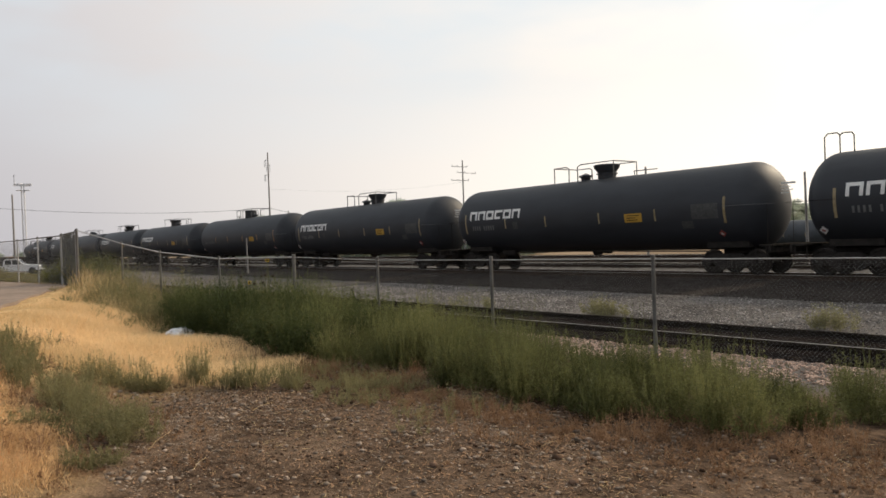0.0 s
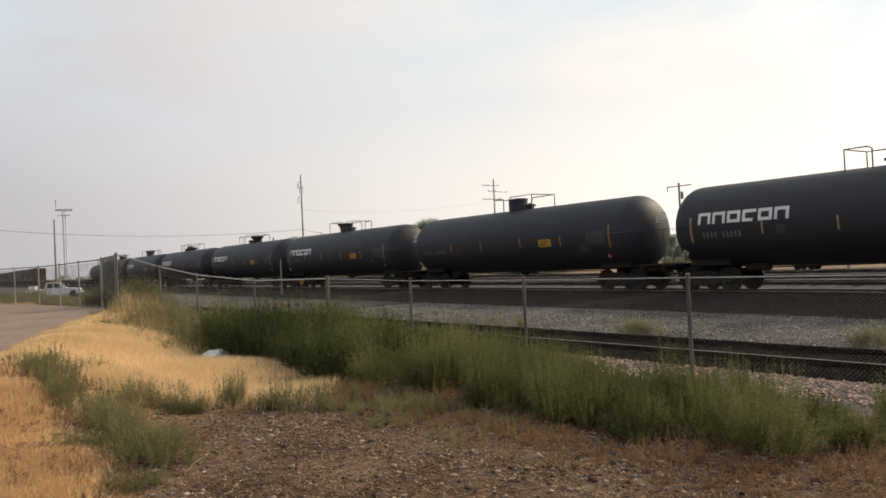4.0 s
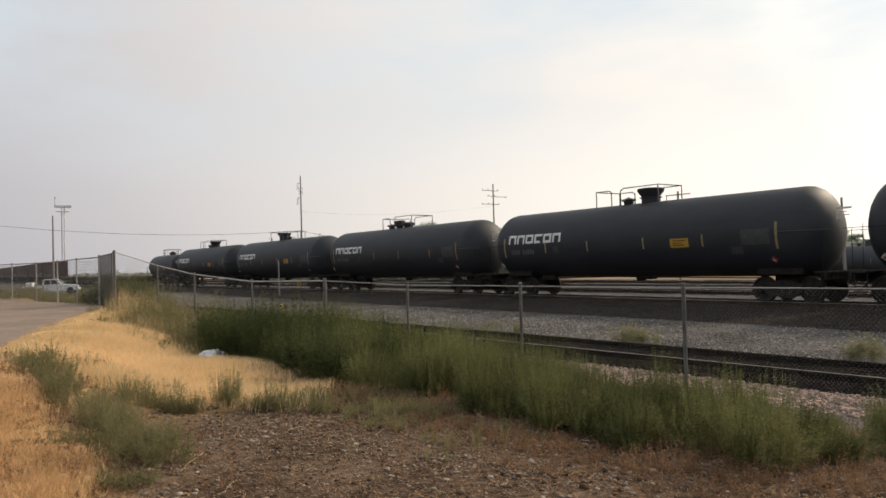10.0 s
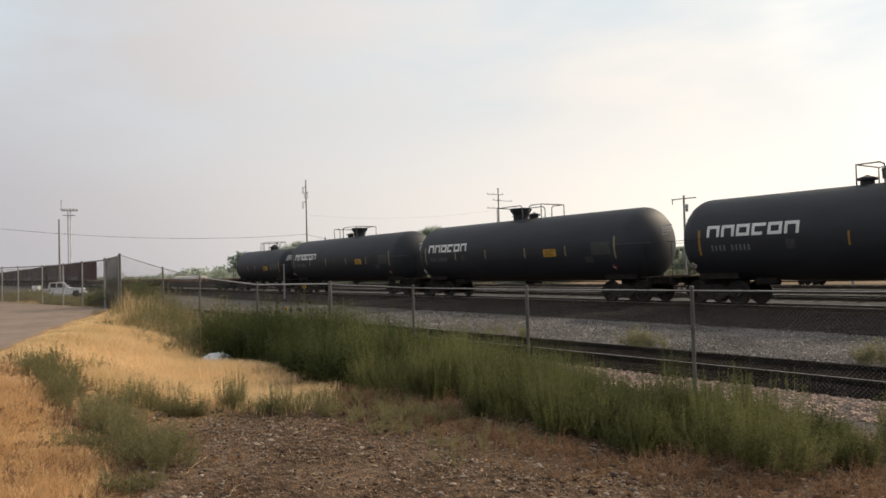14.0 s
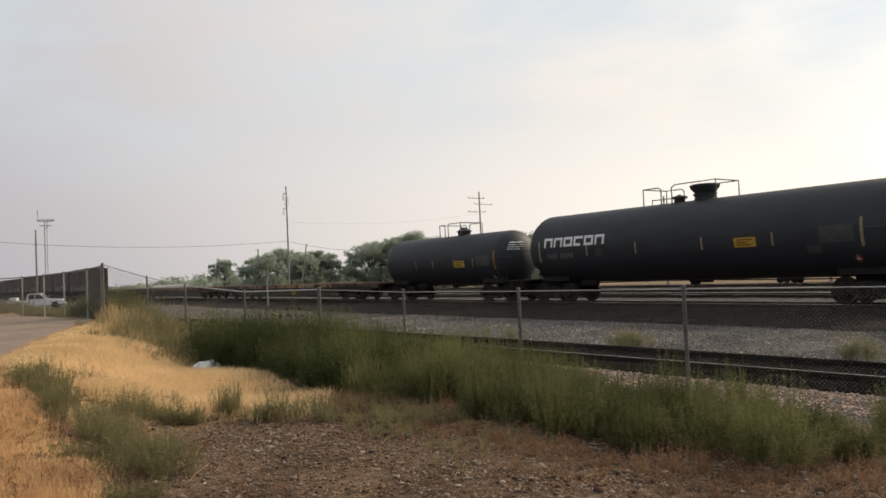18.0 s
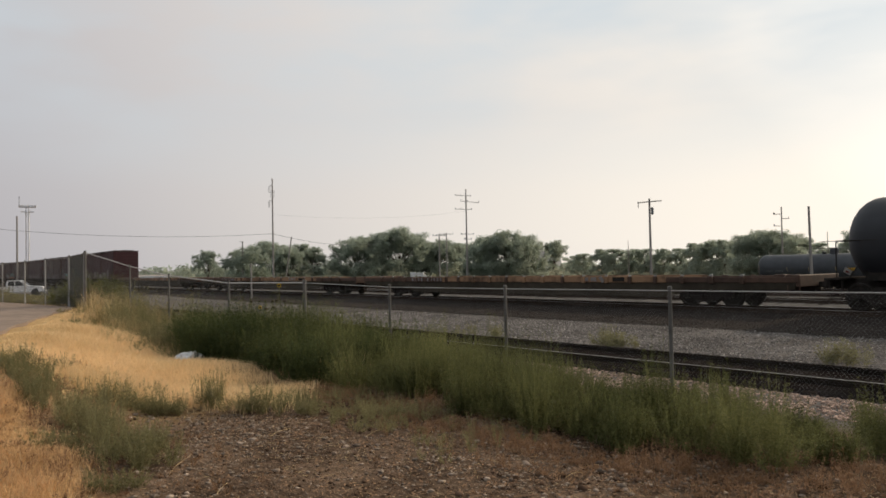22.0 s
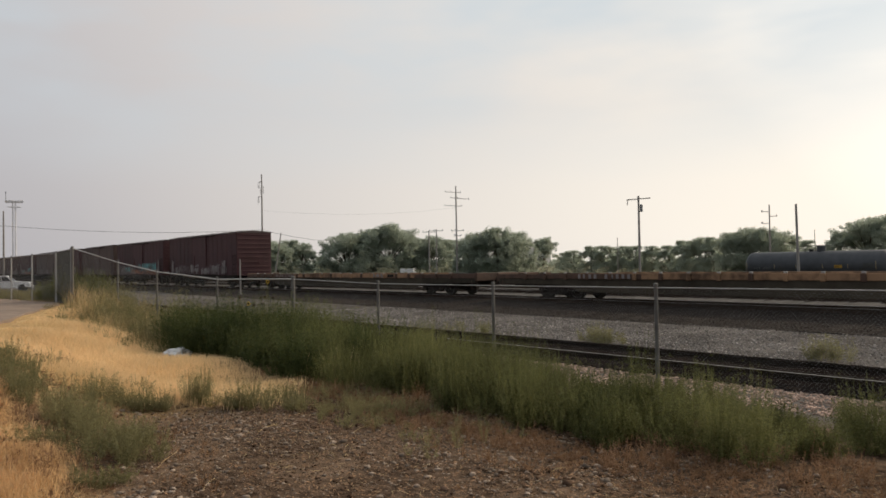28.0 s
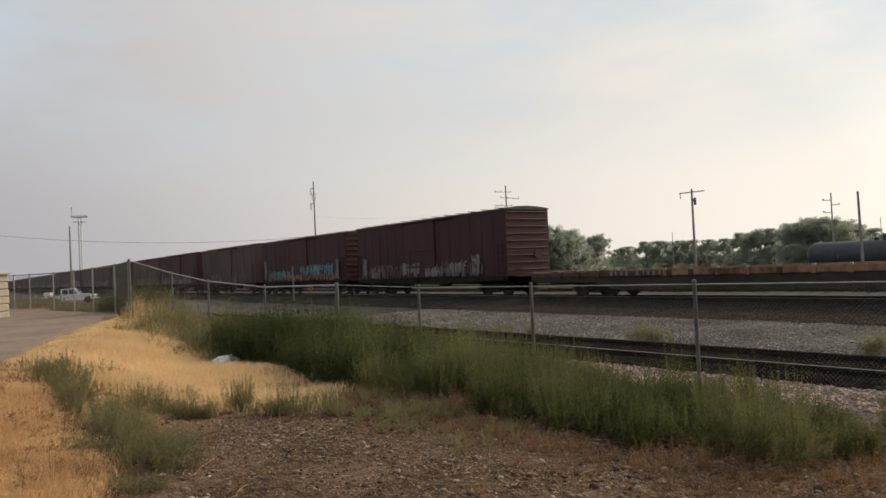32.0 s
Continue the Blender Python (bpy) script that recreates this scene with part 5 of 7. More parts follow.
utility_pole(-50.57, 67.92, -1.5, 8.95, [(0.35, -1.3, 1.3, VIEW - 25, -2)], "short wooden pole with one crossarm and transformer", 0.17, transformer=1.35, hang=0.6)
utility_pole(-64.36, 122.52, -2.0, 11.0, [(1.2, -1.3, 0.1, VIEW - 25, 0), (2.0, -0.1, 1.2, VIEW - 25, 0), (3.2, -1.3, 0.1, VIEW - 25, 0)], "distant wooden power pole with short arms", 0.17)
utility_pole(-30.77, 62.96, -1.2, 6.4, [], "bare wooden pole standing in the yard", 0.15, lean=(0.1, 0))
utility_pole(-148.6, 21.14, 0, 12.3, [], "bare dark pole beside the yard", 0.2)
utility_pole(-156.74, 65.84, -1.5, 8.5, [(0.3, -0.2, 0.2, VIEW, 0)], "dark lamp pole among the trees", 0.2)
utility_pole(-152.32, 75.49, -1.5, 9.4, [], "bare pole leaning among the trees", 0.2, lean=(-1.4, -1.2))
utility_pole(-118.92, 91.37, -2, 8.6, [(0.3, -1.3, 1.3, VIEW, 0)], "pole with one crossarm before the trees", 0.18)
utility_pole(-125.87, 98.72, -2, 9.3, [(0.3, -1.5, 1.5, VIEW, 0)], "pole with one crossarm before the trees", 0.18)
utility_pole(-63.1, 136.0, -2, 6.9, [], "thin far pole beyond the standing tank car", 0.09)
utility_pole(-92.8, 117.8, -2, 6.4, [], "thin far pole before the tree line", 0.09)
utility_pole(-51.14, 22.0, -0.1, 2.4, [], "short leaning marker post beside the main track", 0.075, lean=(0.05, 0), name="marker_post")


def light_tower():
    t = tagged(new("light_tower"), "tall grey twin-leg yard light tower", "light tower")
    t.matrix_basis = pose(-187.12, 28.71, -0.2, 0, 0, 81)
    for s in (-0.27, 0.27):
        part("leg", Geo().cyl((s, 0, -0.5), (s, 0, 17.2), 0.16, 0.13, 8), M["steelpole"], t, "grey steel leg")
    for k in range(6):
        part("rung", Geo().cyl((-0.27, 0, 2.2 + k * 2.6), (0.27, 0, 2.9 + k * 2.6), 0.05, n=6), M["steelpole"], t)
    part("platform", Geo().box((0, 0, 16.2), (2.6, 0.8, 0.18), 0.03), M["steelpole"], t, "maintenance platform")
    bar = part("lamp_bar", Geo().box((0, 0, 17.2), (3.4, 0.18, 0.18), 0.03), M["steelpole"], t, "bar of floodlights")
    for k in range(6):
        part("floodlight", Geo().lathe([(-0.12, 0.26), (0.1, 0.3), (0.28, 0.1)], "y", 10, (-1.5 + k * 0.6, -0.2, 17.45)), M["steelpole"], bar, "grey floodlight")
    part("antenna", Geo().cyl((-1.6, 0, 17.2), (-1.6, 0, 19.6), 0.06, n=6).box((-1.6, 0, 19.3), (0.16, 0.16, 0.5), 0.02), M["insul"], t, "short red antenna mast")


light_tower()


def cable(points, sag, r=0.022):
    line = [Vector(points[0])]
    for a, b in zip(points, points[1:]):
        a, b = Vector(a), Vector(b)
        line += [a.lerp(b, k / 16) - Vector((0, 0, sag * 4 * (k / 16) * (1 - k / 16))) for k in range(1, 17)]
    g = Geo().tube(line, r, 4)
    tagged(part("overhead_cable", g, M["cable"], None, "thin black overhead cable sagging between poles", smooth=False), category="cable", group="overhead cables")


cable([(-166, -16, 16.0), (-148.0, 69.0, 9.8)], 3.0, 0.04)
cable([(-148.0, 69.0, 9.8), (-152.5, 97, 7.8)], 1.0, 0.04)
cable([(-148.6, 69.0, 14.0), (-126.2, 104.6, 14.2)], 1.2, 0.012)


# ---- trees ----
def leaf_cloud(rng, centres, radii, per, size, flat=0.8):
    """Leaf clumps scattered through a crown of overlapping lobes: small bent quads."""
    co, out = [], []
    for c, r in zip(centres, radii):
        n = int(per * r * r)
        d = rng.normal(size=(n, 3))
        d /= np.linalg.norm(d, axis=1)[:, None]
        p = c + d * (r * rng.uniform(0.05, 1.1, (n, 1)) ** 0.6) * np.array([1, 1, flat])
        co.append(p)
        out.append(d)
    p = np.concatenate(co)
    n = len(p)
    face = np.concatenate(out) * 0.9 + rng.normal(size=(n, 3)) * 0.5 + np.array([0, 0, 0.25])
    a = np.cross(face, rng.normal(size=(n, 3)))
    a /= np.linalg.norm(a, axis=1)[:, None]
    b = np.cross(face, a)
    b /= np.linalg.norm(b, axis=1)[:, None]
    s = size * rng.uniform(0.5, 1.3, (n, 1))
    k = rng.uniform(0.35, 0.8, (n, 1))
    v = np.stack([p - a * s, p + b * s * k, p + a * s, p - b * s * k], 1).reshape(-1, 3)
    f = np.arange(n * 4).reshape(n, 4)
    return v, f


def tree(seed, height_m, width, label, tall_trunk=0.28):
    rng = np.random.default_rng(seed)
    t = tagged(new("tree"), label, "tree", "trees behind the yard")
    g = Geo()
    fork = height_m * tall_trunk
    g.cyl((0, 0, -0.6), (0.1, 0, fork), 0.42 * height_m / 12, 0.3 * height_m / 12, 10)
    cs, rs = [], []
    n = 13
    for k in range(n):
        a = k * 2.4 + rng.uniform(-0.5, 0.5)
        q = math.sqrt((k + 0.5) / n)
        rr = width * 0.5 * q * 0.82
        c = np.array([rr * math.cos(a), rr * math.sin(a), fork + (height_m - fork) * (0.34 + 0.5 * (1 - q ** 2) + rng.uniform(-0.14, 0.14))])
        mid = (c[0] * 0.45, c[1] * 0.45, fork + (c[2] - fork) * 0.55)
        g.cyl((0.1, 0, fork - 0.3), mid, 0.11 * height_m / 12, 0.07 * height_m / 12, 6)
        g.cyl(mid, tuple(c), 0.07 * height_m / 12, 0.02, 5)
        for m in range(15):
            off = rng.normal(size=3)
            off *= width * rng.uniform(0.03, 0.21) / np.linalg.norm(off)
            r = width * rng.uniform(0.035, 0.11)
            p = c + off
            p[2] = min(p[2], height_m - r * 0.7)
            cs.append(p)
            rs.append(r)
    for k in range(96):
        a = rng.uniform(0, math.tau)
        rr = width * 0.5 * rng.uniform(0.4, 1.08)
        cs.append(np.array([rr * math.cos(a), rr * math.sin(a), fork * rng.uniform(0.1, 1.6)]))
        rs.append(width * rng.uniform(0.06, 0.125))
    part("trunk", g, M["bark"], t, "brown forked trunk and limbs")
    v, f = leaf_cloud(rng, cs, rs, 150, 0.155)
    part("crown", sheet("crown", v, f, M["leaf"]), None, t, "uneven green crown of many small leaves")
    return t


CROWNS = [tree(11, 12.0, 13.0, "broad dark green cottonwood tree"), tree(12, 10.5, 9.5, "rounded green tree behind the yard"), tree(13, 8.5, 8.0, "small green tree at the field's edge"), tree(14, 11.5, 8.0, "upright green tree with gaps in its crown", 0.34)]
SIZES = [(12.0, 13.0), (10.5, 9.5), (8.5, 8.0), (11.5, 8.0)]
# bearing through the plan, distance, height, kind
SPOTS = [(-0.9377, 0.347, 165, 8.7, 3), (-0.9244, 0.3815, 185, 8.6, 2), (-0.9185, 0.395, 172, 9.5, 1), (-0.9084, 0.418, 190, 11.4, 0), (-0.898, 0.440, 182, 9.4, 1), (-0.8907, 0.4545, 188, 10.4, 1), (-0.884, 0.468, 186, 9.8, 3), (-0.872, 0.489, 215, 6.6, 2),
         (-0.8545, 0.519, 186, 12.2, 0), (-0.838, 0.5455, 190, 13.0, 1), (-0.825, 0.5647, 190, 14.4, 0), (-0.811, 0.585, 196, 13.2, 3), (-0.798, 0.603, 196, 10.6, 1), (-0.788, 0.6153, 192, 11.2, 0), (-0.773, 0.634, 205, 10.4, 2), (-0.757, 0.653, 172, 10.4, 1), (-0.746, 0.666, 168, 11.0, 0), (-0.734, 0.6787, 165, 11.8, 0), (-0.718, 0.696, 168, 10.6, 1),
         (-0.6911, 0.7223, 195, 10.6, 3), (-0.672, 0.741, 260, 7.0, 2), (-0.6627, 0.7485, 250, 7.6, 2), (-0.645, 0.764, 240, 8.8, 1), (-0.632, 0.7744, 235, 8.6, 2), (-0.615, 0.788, 240, 8.6, 1), (-0.6013, 0.7986, 235, 8.4, 2), (-0.584, 0.812, 238, 8.4, 1), (-0.567, 0.823, 230, 8.2, 2), (-0.5522, 0.834, 220, 9.4, 1), (-0.535, 0.845, 215, 10.0, 0), (-0.5216, 0.8526, 210, 9.8, 1),
         (-0.5007, 0.8653, 190, 10.2, 1), (-0.485, 0.8745, 188, 11.2, 0), (-0.4707, 0.8817, 186, 11.0, 0), (-0.452, 0.892, 192, 9.4, 2), (-0.430, 0.903, 205, 8.2, 2), (-0.3958, 0.9177, 178, 9.6, 3), (-0.370, 0.9284, 175, 12.0, 0), (-0.352, 0.936, 178, 12.4, 1), (-0.330, 0.944, 180, 11.4, 0)]
rng_t = random.Random(3)
used = set()
for ux, uy, d, h, kind in SPOTS:
    sc = h / SIZES[kind][0]
    m = pose(ux * d, uy * d, -2.0, 0, 0, rng_t.uniform(0, 360))
    if kind in used:
        o = copy_thing(CROWNS[kind], m)
    else:
        o = CROWNS[kind]
        o.matrix_basis = m
        used.add(kind)
    o.scale = (sc, sc, sc)


def understory():
    """Low scrub that fills in under and between the trees."""
    rng = np.random.default_rng(23)
    cs, rs = [], []
    for k in range(620):
        a = radians(rng.uniform(68, 160))
        d = rng.uniform(215, 262) if a < radians(133) else rng.uniform(170, 205)
        r = rng.uniform(0.9, 2.5) if a > radians(133) else rng.uniform(0.6, 1.4)
        cs.append(np.array([d * math.cos(a), d * math.sin(a), -2 + r * rng.uniform(0.4, 1.2)]))
        rs.append(r)
    v, f = leaf_cloud(rng, cs, rs, 26, 0.34, 0.85)
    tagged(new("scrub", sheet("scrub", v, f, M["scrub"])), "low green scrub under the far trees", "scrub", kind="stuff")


understory()


def far_woods():
    """A low uneven tree line along the horizon."""
    rng = np.random.default_rng(21)
    cs, rs = [], []
    for k in range(520):
        a = rng.uniform(radians(80), radians(190))
        d = rng.uniform(480, 640)
        h = rng.uniform(3.0, 8.5) * (0.75 + 0.4 * math.sin(a * 23) * math.sin(a * 9.3))
        cs.append(np.array([d * math.cos(a), d * math.sin(a), -2 + h * 0.5]))
        rs.append(h * rng.uniform(0.7, 1.1))
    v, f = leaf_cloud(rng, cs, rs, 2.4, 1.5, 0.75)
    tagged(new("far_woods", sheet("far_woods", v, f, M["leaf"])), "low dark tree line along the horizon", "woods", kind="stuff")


far_woods()


# ---- buildings, vehicles ----
def low_building(x, y, z, turn, l, w, h, wallm, label):
    b = tagged(new("warehouse"), label, "building")
    b.matrix_basis = pose(x, y, z, 0, 0, turn)
    part("wall", Geo().box((0, 0, h / 2), (l, w, h)), wallm, b, "plain sheet walls", smooth=False)
    rf = Geo().add([(sx * (l / 2 + 0.3), sy, sz) for sx in (-1, 1) for sy, sz in ((-w / 2 - 0.3, h - 0.1), (0, h + 1.2), (w / 2 + 0.3, h - 0.1), (w / 2 + 0.3, h - 0.25), (-w / 2 - 0.3, h - 0.25))], [(0, 1, 6, 5), (1, 2, 7, 6), (2, 3, 8, 7), (3, 4, 9, 8), (4, 0, 5, 9), (0, 4, 3, 2, 1), (5, 6, 7, 8, 9)])
    part("roof", rf, M["paleroof"], b, "low pitched metal roof", smooth=False)
    for k in range(4):
        part("door", Geo().box((-l * 0.36 + k * l * 0.24, -w / 2 - 0.03, 1.5), (3.0, 0.08, 3.0), 0.02), M["steelpole"], b, "roller door")


low_building(-237.2, 70.6, -2.0, 65, 9, 7, 2.2, M["siding"], "small low beige shed far beyond the yard")


def grain_tower():
    t = tagged(new("grain_elevator"), "pale far-off concrete grain elevator", "building")
    t.matrix_basis = pose(-0.693 * 620, 0.721 * 620, -2)
    part("head_house", Geo().box((2, 0, 11.0), (9, 9, 22.0), 0.2), M["concrete"], t, "tall concrete head house", smooth=False)
    for k in range(3):
        part("silo", Geo().cyl((-6 - 0.0 * k, -6 + 6 * k, 0), (-6, -6 + 6 * k, 16), 3.1, n=18), M["concrete"], t, "round concrete silo")


grain_tower()


def box_truck():
    c = tagged(new("box_truck"), "white box truck parked far off before the trees", "truck")
    c.matrix_basis = pose(-141.4, 103.0, -2.0, 0, 0, 40)
    part("cargo_box", Geo().box((-0.6, 0, 1.85), (3.2, 2.1, 2.1), 0.05), M["carpaint"], c, "white cargo box")
    part("cab", Geo().prism([(1.05, 0.5), (1.05, 2.1), (1.8, 2.1), (2.3, 1.3), (2.7, 1.15), (2.75, 0.5)], -0.95, 0.95), M["carpaint"], c, "white cab", smooth=False)
    part("windscreen", Geo().add([(1.85, -0.85, 2.06), (1.85, 0.85, 2.06), (2.33, 0.85, 1.32), (2.33, -0.85, 1.32)], [(0, 1, 2, 3)]), M["glass"], c, smooth=False)
    part("chassis", Geo().box((0.2, 0, 0.62), (4.9, 0.9, 0.3), 0.03), M["under"], c, "dark chassis")
    for s in (-1, 1):
        for q in (-1.4, 1.9):
            part("wheel", Geo().lathe([(-0.12, 0.2), (-0.12, 0.42), (0.12, 0.42), (0.12, 0.2)], "y", 16, (q, s * 0.8, 0.42)), M["rubber"], c)


box_truck()


def pickup(x, y, z, turn):
    """A white crew-cab pickup with a work rack in its bed."""
    c = tagged(new("pickup_truck"), "white crew-cab pickup parked beyond the fence", "pickup truck")
    c.matrix_basis = pose(x, y, z, 0, 0, turn)
    c.scale = (0.9, 0.9, 0.9)
    side = [(-2.95, 0.62), (-2.95, 1.02), (-1.0, 1.02), (-0.92, 1.08), (1.15, 1.12), (2.62, 1.02), (2.86, 0.86), (2.92, 0.5), (2.35, 0.42), (2.3, 0.72), (2.0, 0.86), (1.7, 0.72), (1.62, 0.4), (-1.3, 0.4), (-1.38, 0.72), (-1.7, 0.86), (-2.0, 0.72), (-2.08, 0.44), (-2.9, 0.5)]
    part("body", Geo().prism(side, -0.95, 0.95), M["carpaint"], c, "white painted body", smooth=False)
    cab = [(-1.0, 1.05), (-0.85, 1.72), (-0.6, 1.80), (0.35, 1.80), (0.55, 1.74), (1.3, 1.10)]
    part("cab", Geo().prism(cab, -0.82, 0.82), M["carpaint"], c, "white crew cab", smooth=False)
    for s in (-1, 1):
        part("side_window", Geo().prism([(-0.78, 1.16), (-0.7, 1.66), (-0.12, 1.68), (-0.12, 1.16)], s * 0.82, s * 0.832), M["glass"], c, smooth=False)
        part("side_window", Geo().prism([(-0.02, 1.16), (-0.02, 1.68), (0.42, 1.66), (0.98, 1.16)], s * 0.82, s * 0.832), M["glass"], c, smooth=False)
        part("mirror", Geo().box((0.95, s * 1.02, 1.2), (0.14, 0.2, 0.2), 0.03), M["carpaint"], c)
        part("headlight", Geo().box((2.8, s * 0.72, 0.82), (0.16, 0.36, 0.2), 0.04), M["lamp"], c, "clear headlight")
        for q in (-1.7, 2.0):
            wh = part("wheel", Geo().lathe([(-0.12, 0.24), (-0.13, 0.33), (-0.1, 0.39), (0.1, 0.39), (0.13, 0.33), (0.12, 0.24)], "y", 20), M["rubber"], c, "black tyre", at=(q, s * 0.84, 0.39))
            part("rim", Geo().lathe([(-0.09, 0.06), (-0.1, 0.24), (0.1, 0.24), (0.09, 0.06)], "y", 14), M["chrome"], wh)
    part("windscreen", Geo().add([(0.60, -0.74, 1.70), (0.60, 0.74, 1.70), (1.27, 0.78, 1.14), (1.27, -0.78, 1.14)], [(0, 1, 2, 3)]).add([(0.57, -0.74, 1.70), (0.57, 0.74, 1.70), (1.24, 0.78, 1.14), (1.24, -0.78, 1.14)], [(0, 1, 2, 3)]), M["glass"], c, smooth=False)
    part("bumper", Geo().box((2.95, 0, 0.5), (0.14, 1.85, 0.22), 0.04), M["chrome"], c)
    part("tool_box", Geo().box((-2.35, 0, 1.22), (0.7, 1.6, 0.42), 0.04), M["carpaint"], c, "white tool box in the bed")
    part("grille", Geo().box((2.9, 0, 0.8), (0.06, 1.0, 0.24), 0.02), M["rubber"], c)


pickup(-88.5, 12.5, -0.25, 72)


# ---- plants and stones ----
def blades(rng, x, y, z, tall, width, lean, droop=0.0):
    """Upright tapering blades, bent once."""
    n = len(x)
    a = rng.uniform(0, math.tau, n)
    d = np.stack([np.cos(a), np.sin(a), np.zeros(n)], 1)
    s = np.stack([-np.sin(a), np.cos(a), np.zeros(n)], 1)
    turn = rng.uniform(-0.9, 0.9, n)[:, None]
    s = s * np.cos(turn) + d * np.sin(turn)
    p = np.stack([x, y, z], 1)
    up = np.array([0, 0, 1.0])
    l = (lean * rng.uniform(0.2, 1.0, n))[:, None]
    h = np.asarray(tall)[:, None]
    w = (width * rng.uniform(0.6, 1.3, n))[:, None]
    mid = p + up * h * 0.55 + d * h * l * 0.35
    tip = p + up * h * (1 - 0.3 * l - droop) + d * h * l
    v = np.stack([p - s * w, p + s * w, mid - s * w * 0.8, mid + s * w * 0.8, tip - s * w * 0.15, tip + s * w * 0.15], 1).reshape(-1, 3)
    i = np.arange(n)[:, None] * 6
    f = np.concatenate([i + np.array([0, 1, 3, 2]), i + np.array([2, 3, 5, 4])])
    return v, f


def bushes(rng, px, py, pz, tall, spread, stems, leaves, leaf_l, leaf_w, lift=0.75):
    """Feathery weeds: leaning stems set with many small narrow leaves."""
    n = len(px)
    k = n * stems
    base = np.repeat(np.stack([px, py, pz], 1), stems, 0)
    hh = np.repeat(tall, stems) * (0.45 + 0.65 * rng.uniform(0, 1, k) ** 1.2)
    a, r = rng.uniform(0, math.tau, k), np.repeat(spread, stems) * np.sqrt(rng.uniform(0.02, 1, k))
    out = np.stack([np.cos(a) * r, np.sin(a) * r, np.zeros(k)], 1)
    root = base + out * 0.3
    tip = base + out + np.stack([np.zeros(k), np.zeros(k), hh], 1)
    side = np.stack([-np.sin(a), np.cos(a), np.zeros(k)], 1)
    w = 0.0022
    sv = np.stack([root - side * w, root + side * w, tip + side * w * 0.4, tip - side * w * 0.4], 1).reshape(-1, 3)
    m = k * leaves
    f = rng.uniform(0.12, 1.0, m) ** 0.8
    at = np.repeat(root, leaves, 0) + np.repeat(tip - root, leaves, 0) * np.stack([f ** 0.75, f ** 0.75, f ** 1.1], 1)
    d = rng.normal(size=(m, 3)) * np.array([1, 1, 0.55]) + np.array([0, 0, lift])
    d /= np.linalg.norm(d, axis=1)[:, None]
    b = np.cross(d, rng.normal(size=(m, 3)))
    b /= np.linalg.norm(b, axis=1)[:, None]
    ll = (leaf_l * rng.uniform(0.5, 1.35, m) * (1.25 - 0.6 * f))[:, None]
    lw = (leaf_w * rng.uniform(0.6, 1.3, m))[:, None]
    lv = np.stack([at, at + d * ll * 0.45 + b * lw, at + d * ll, at + d * ll * 0.45 - b * lw], 1).reshape(-1, 3)
    v = np.concatenate([sv, lv])
    q = np.arange(len(v)).reshape(-1, 4)
    return v, q


def scatter(rng, n, x0, x1, y0, y1, keep):
    x, y = rng.uniform(x0, x1, n), rng.uniform(y0, y1, n)
    k = keep(x, y)
    return x[k], y[k]


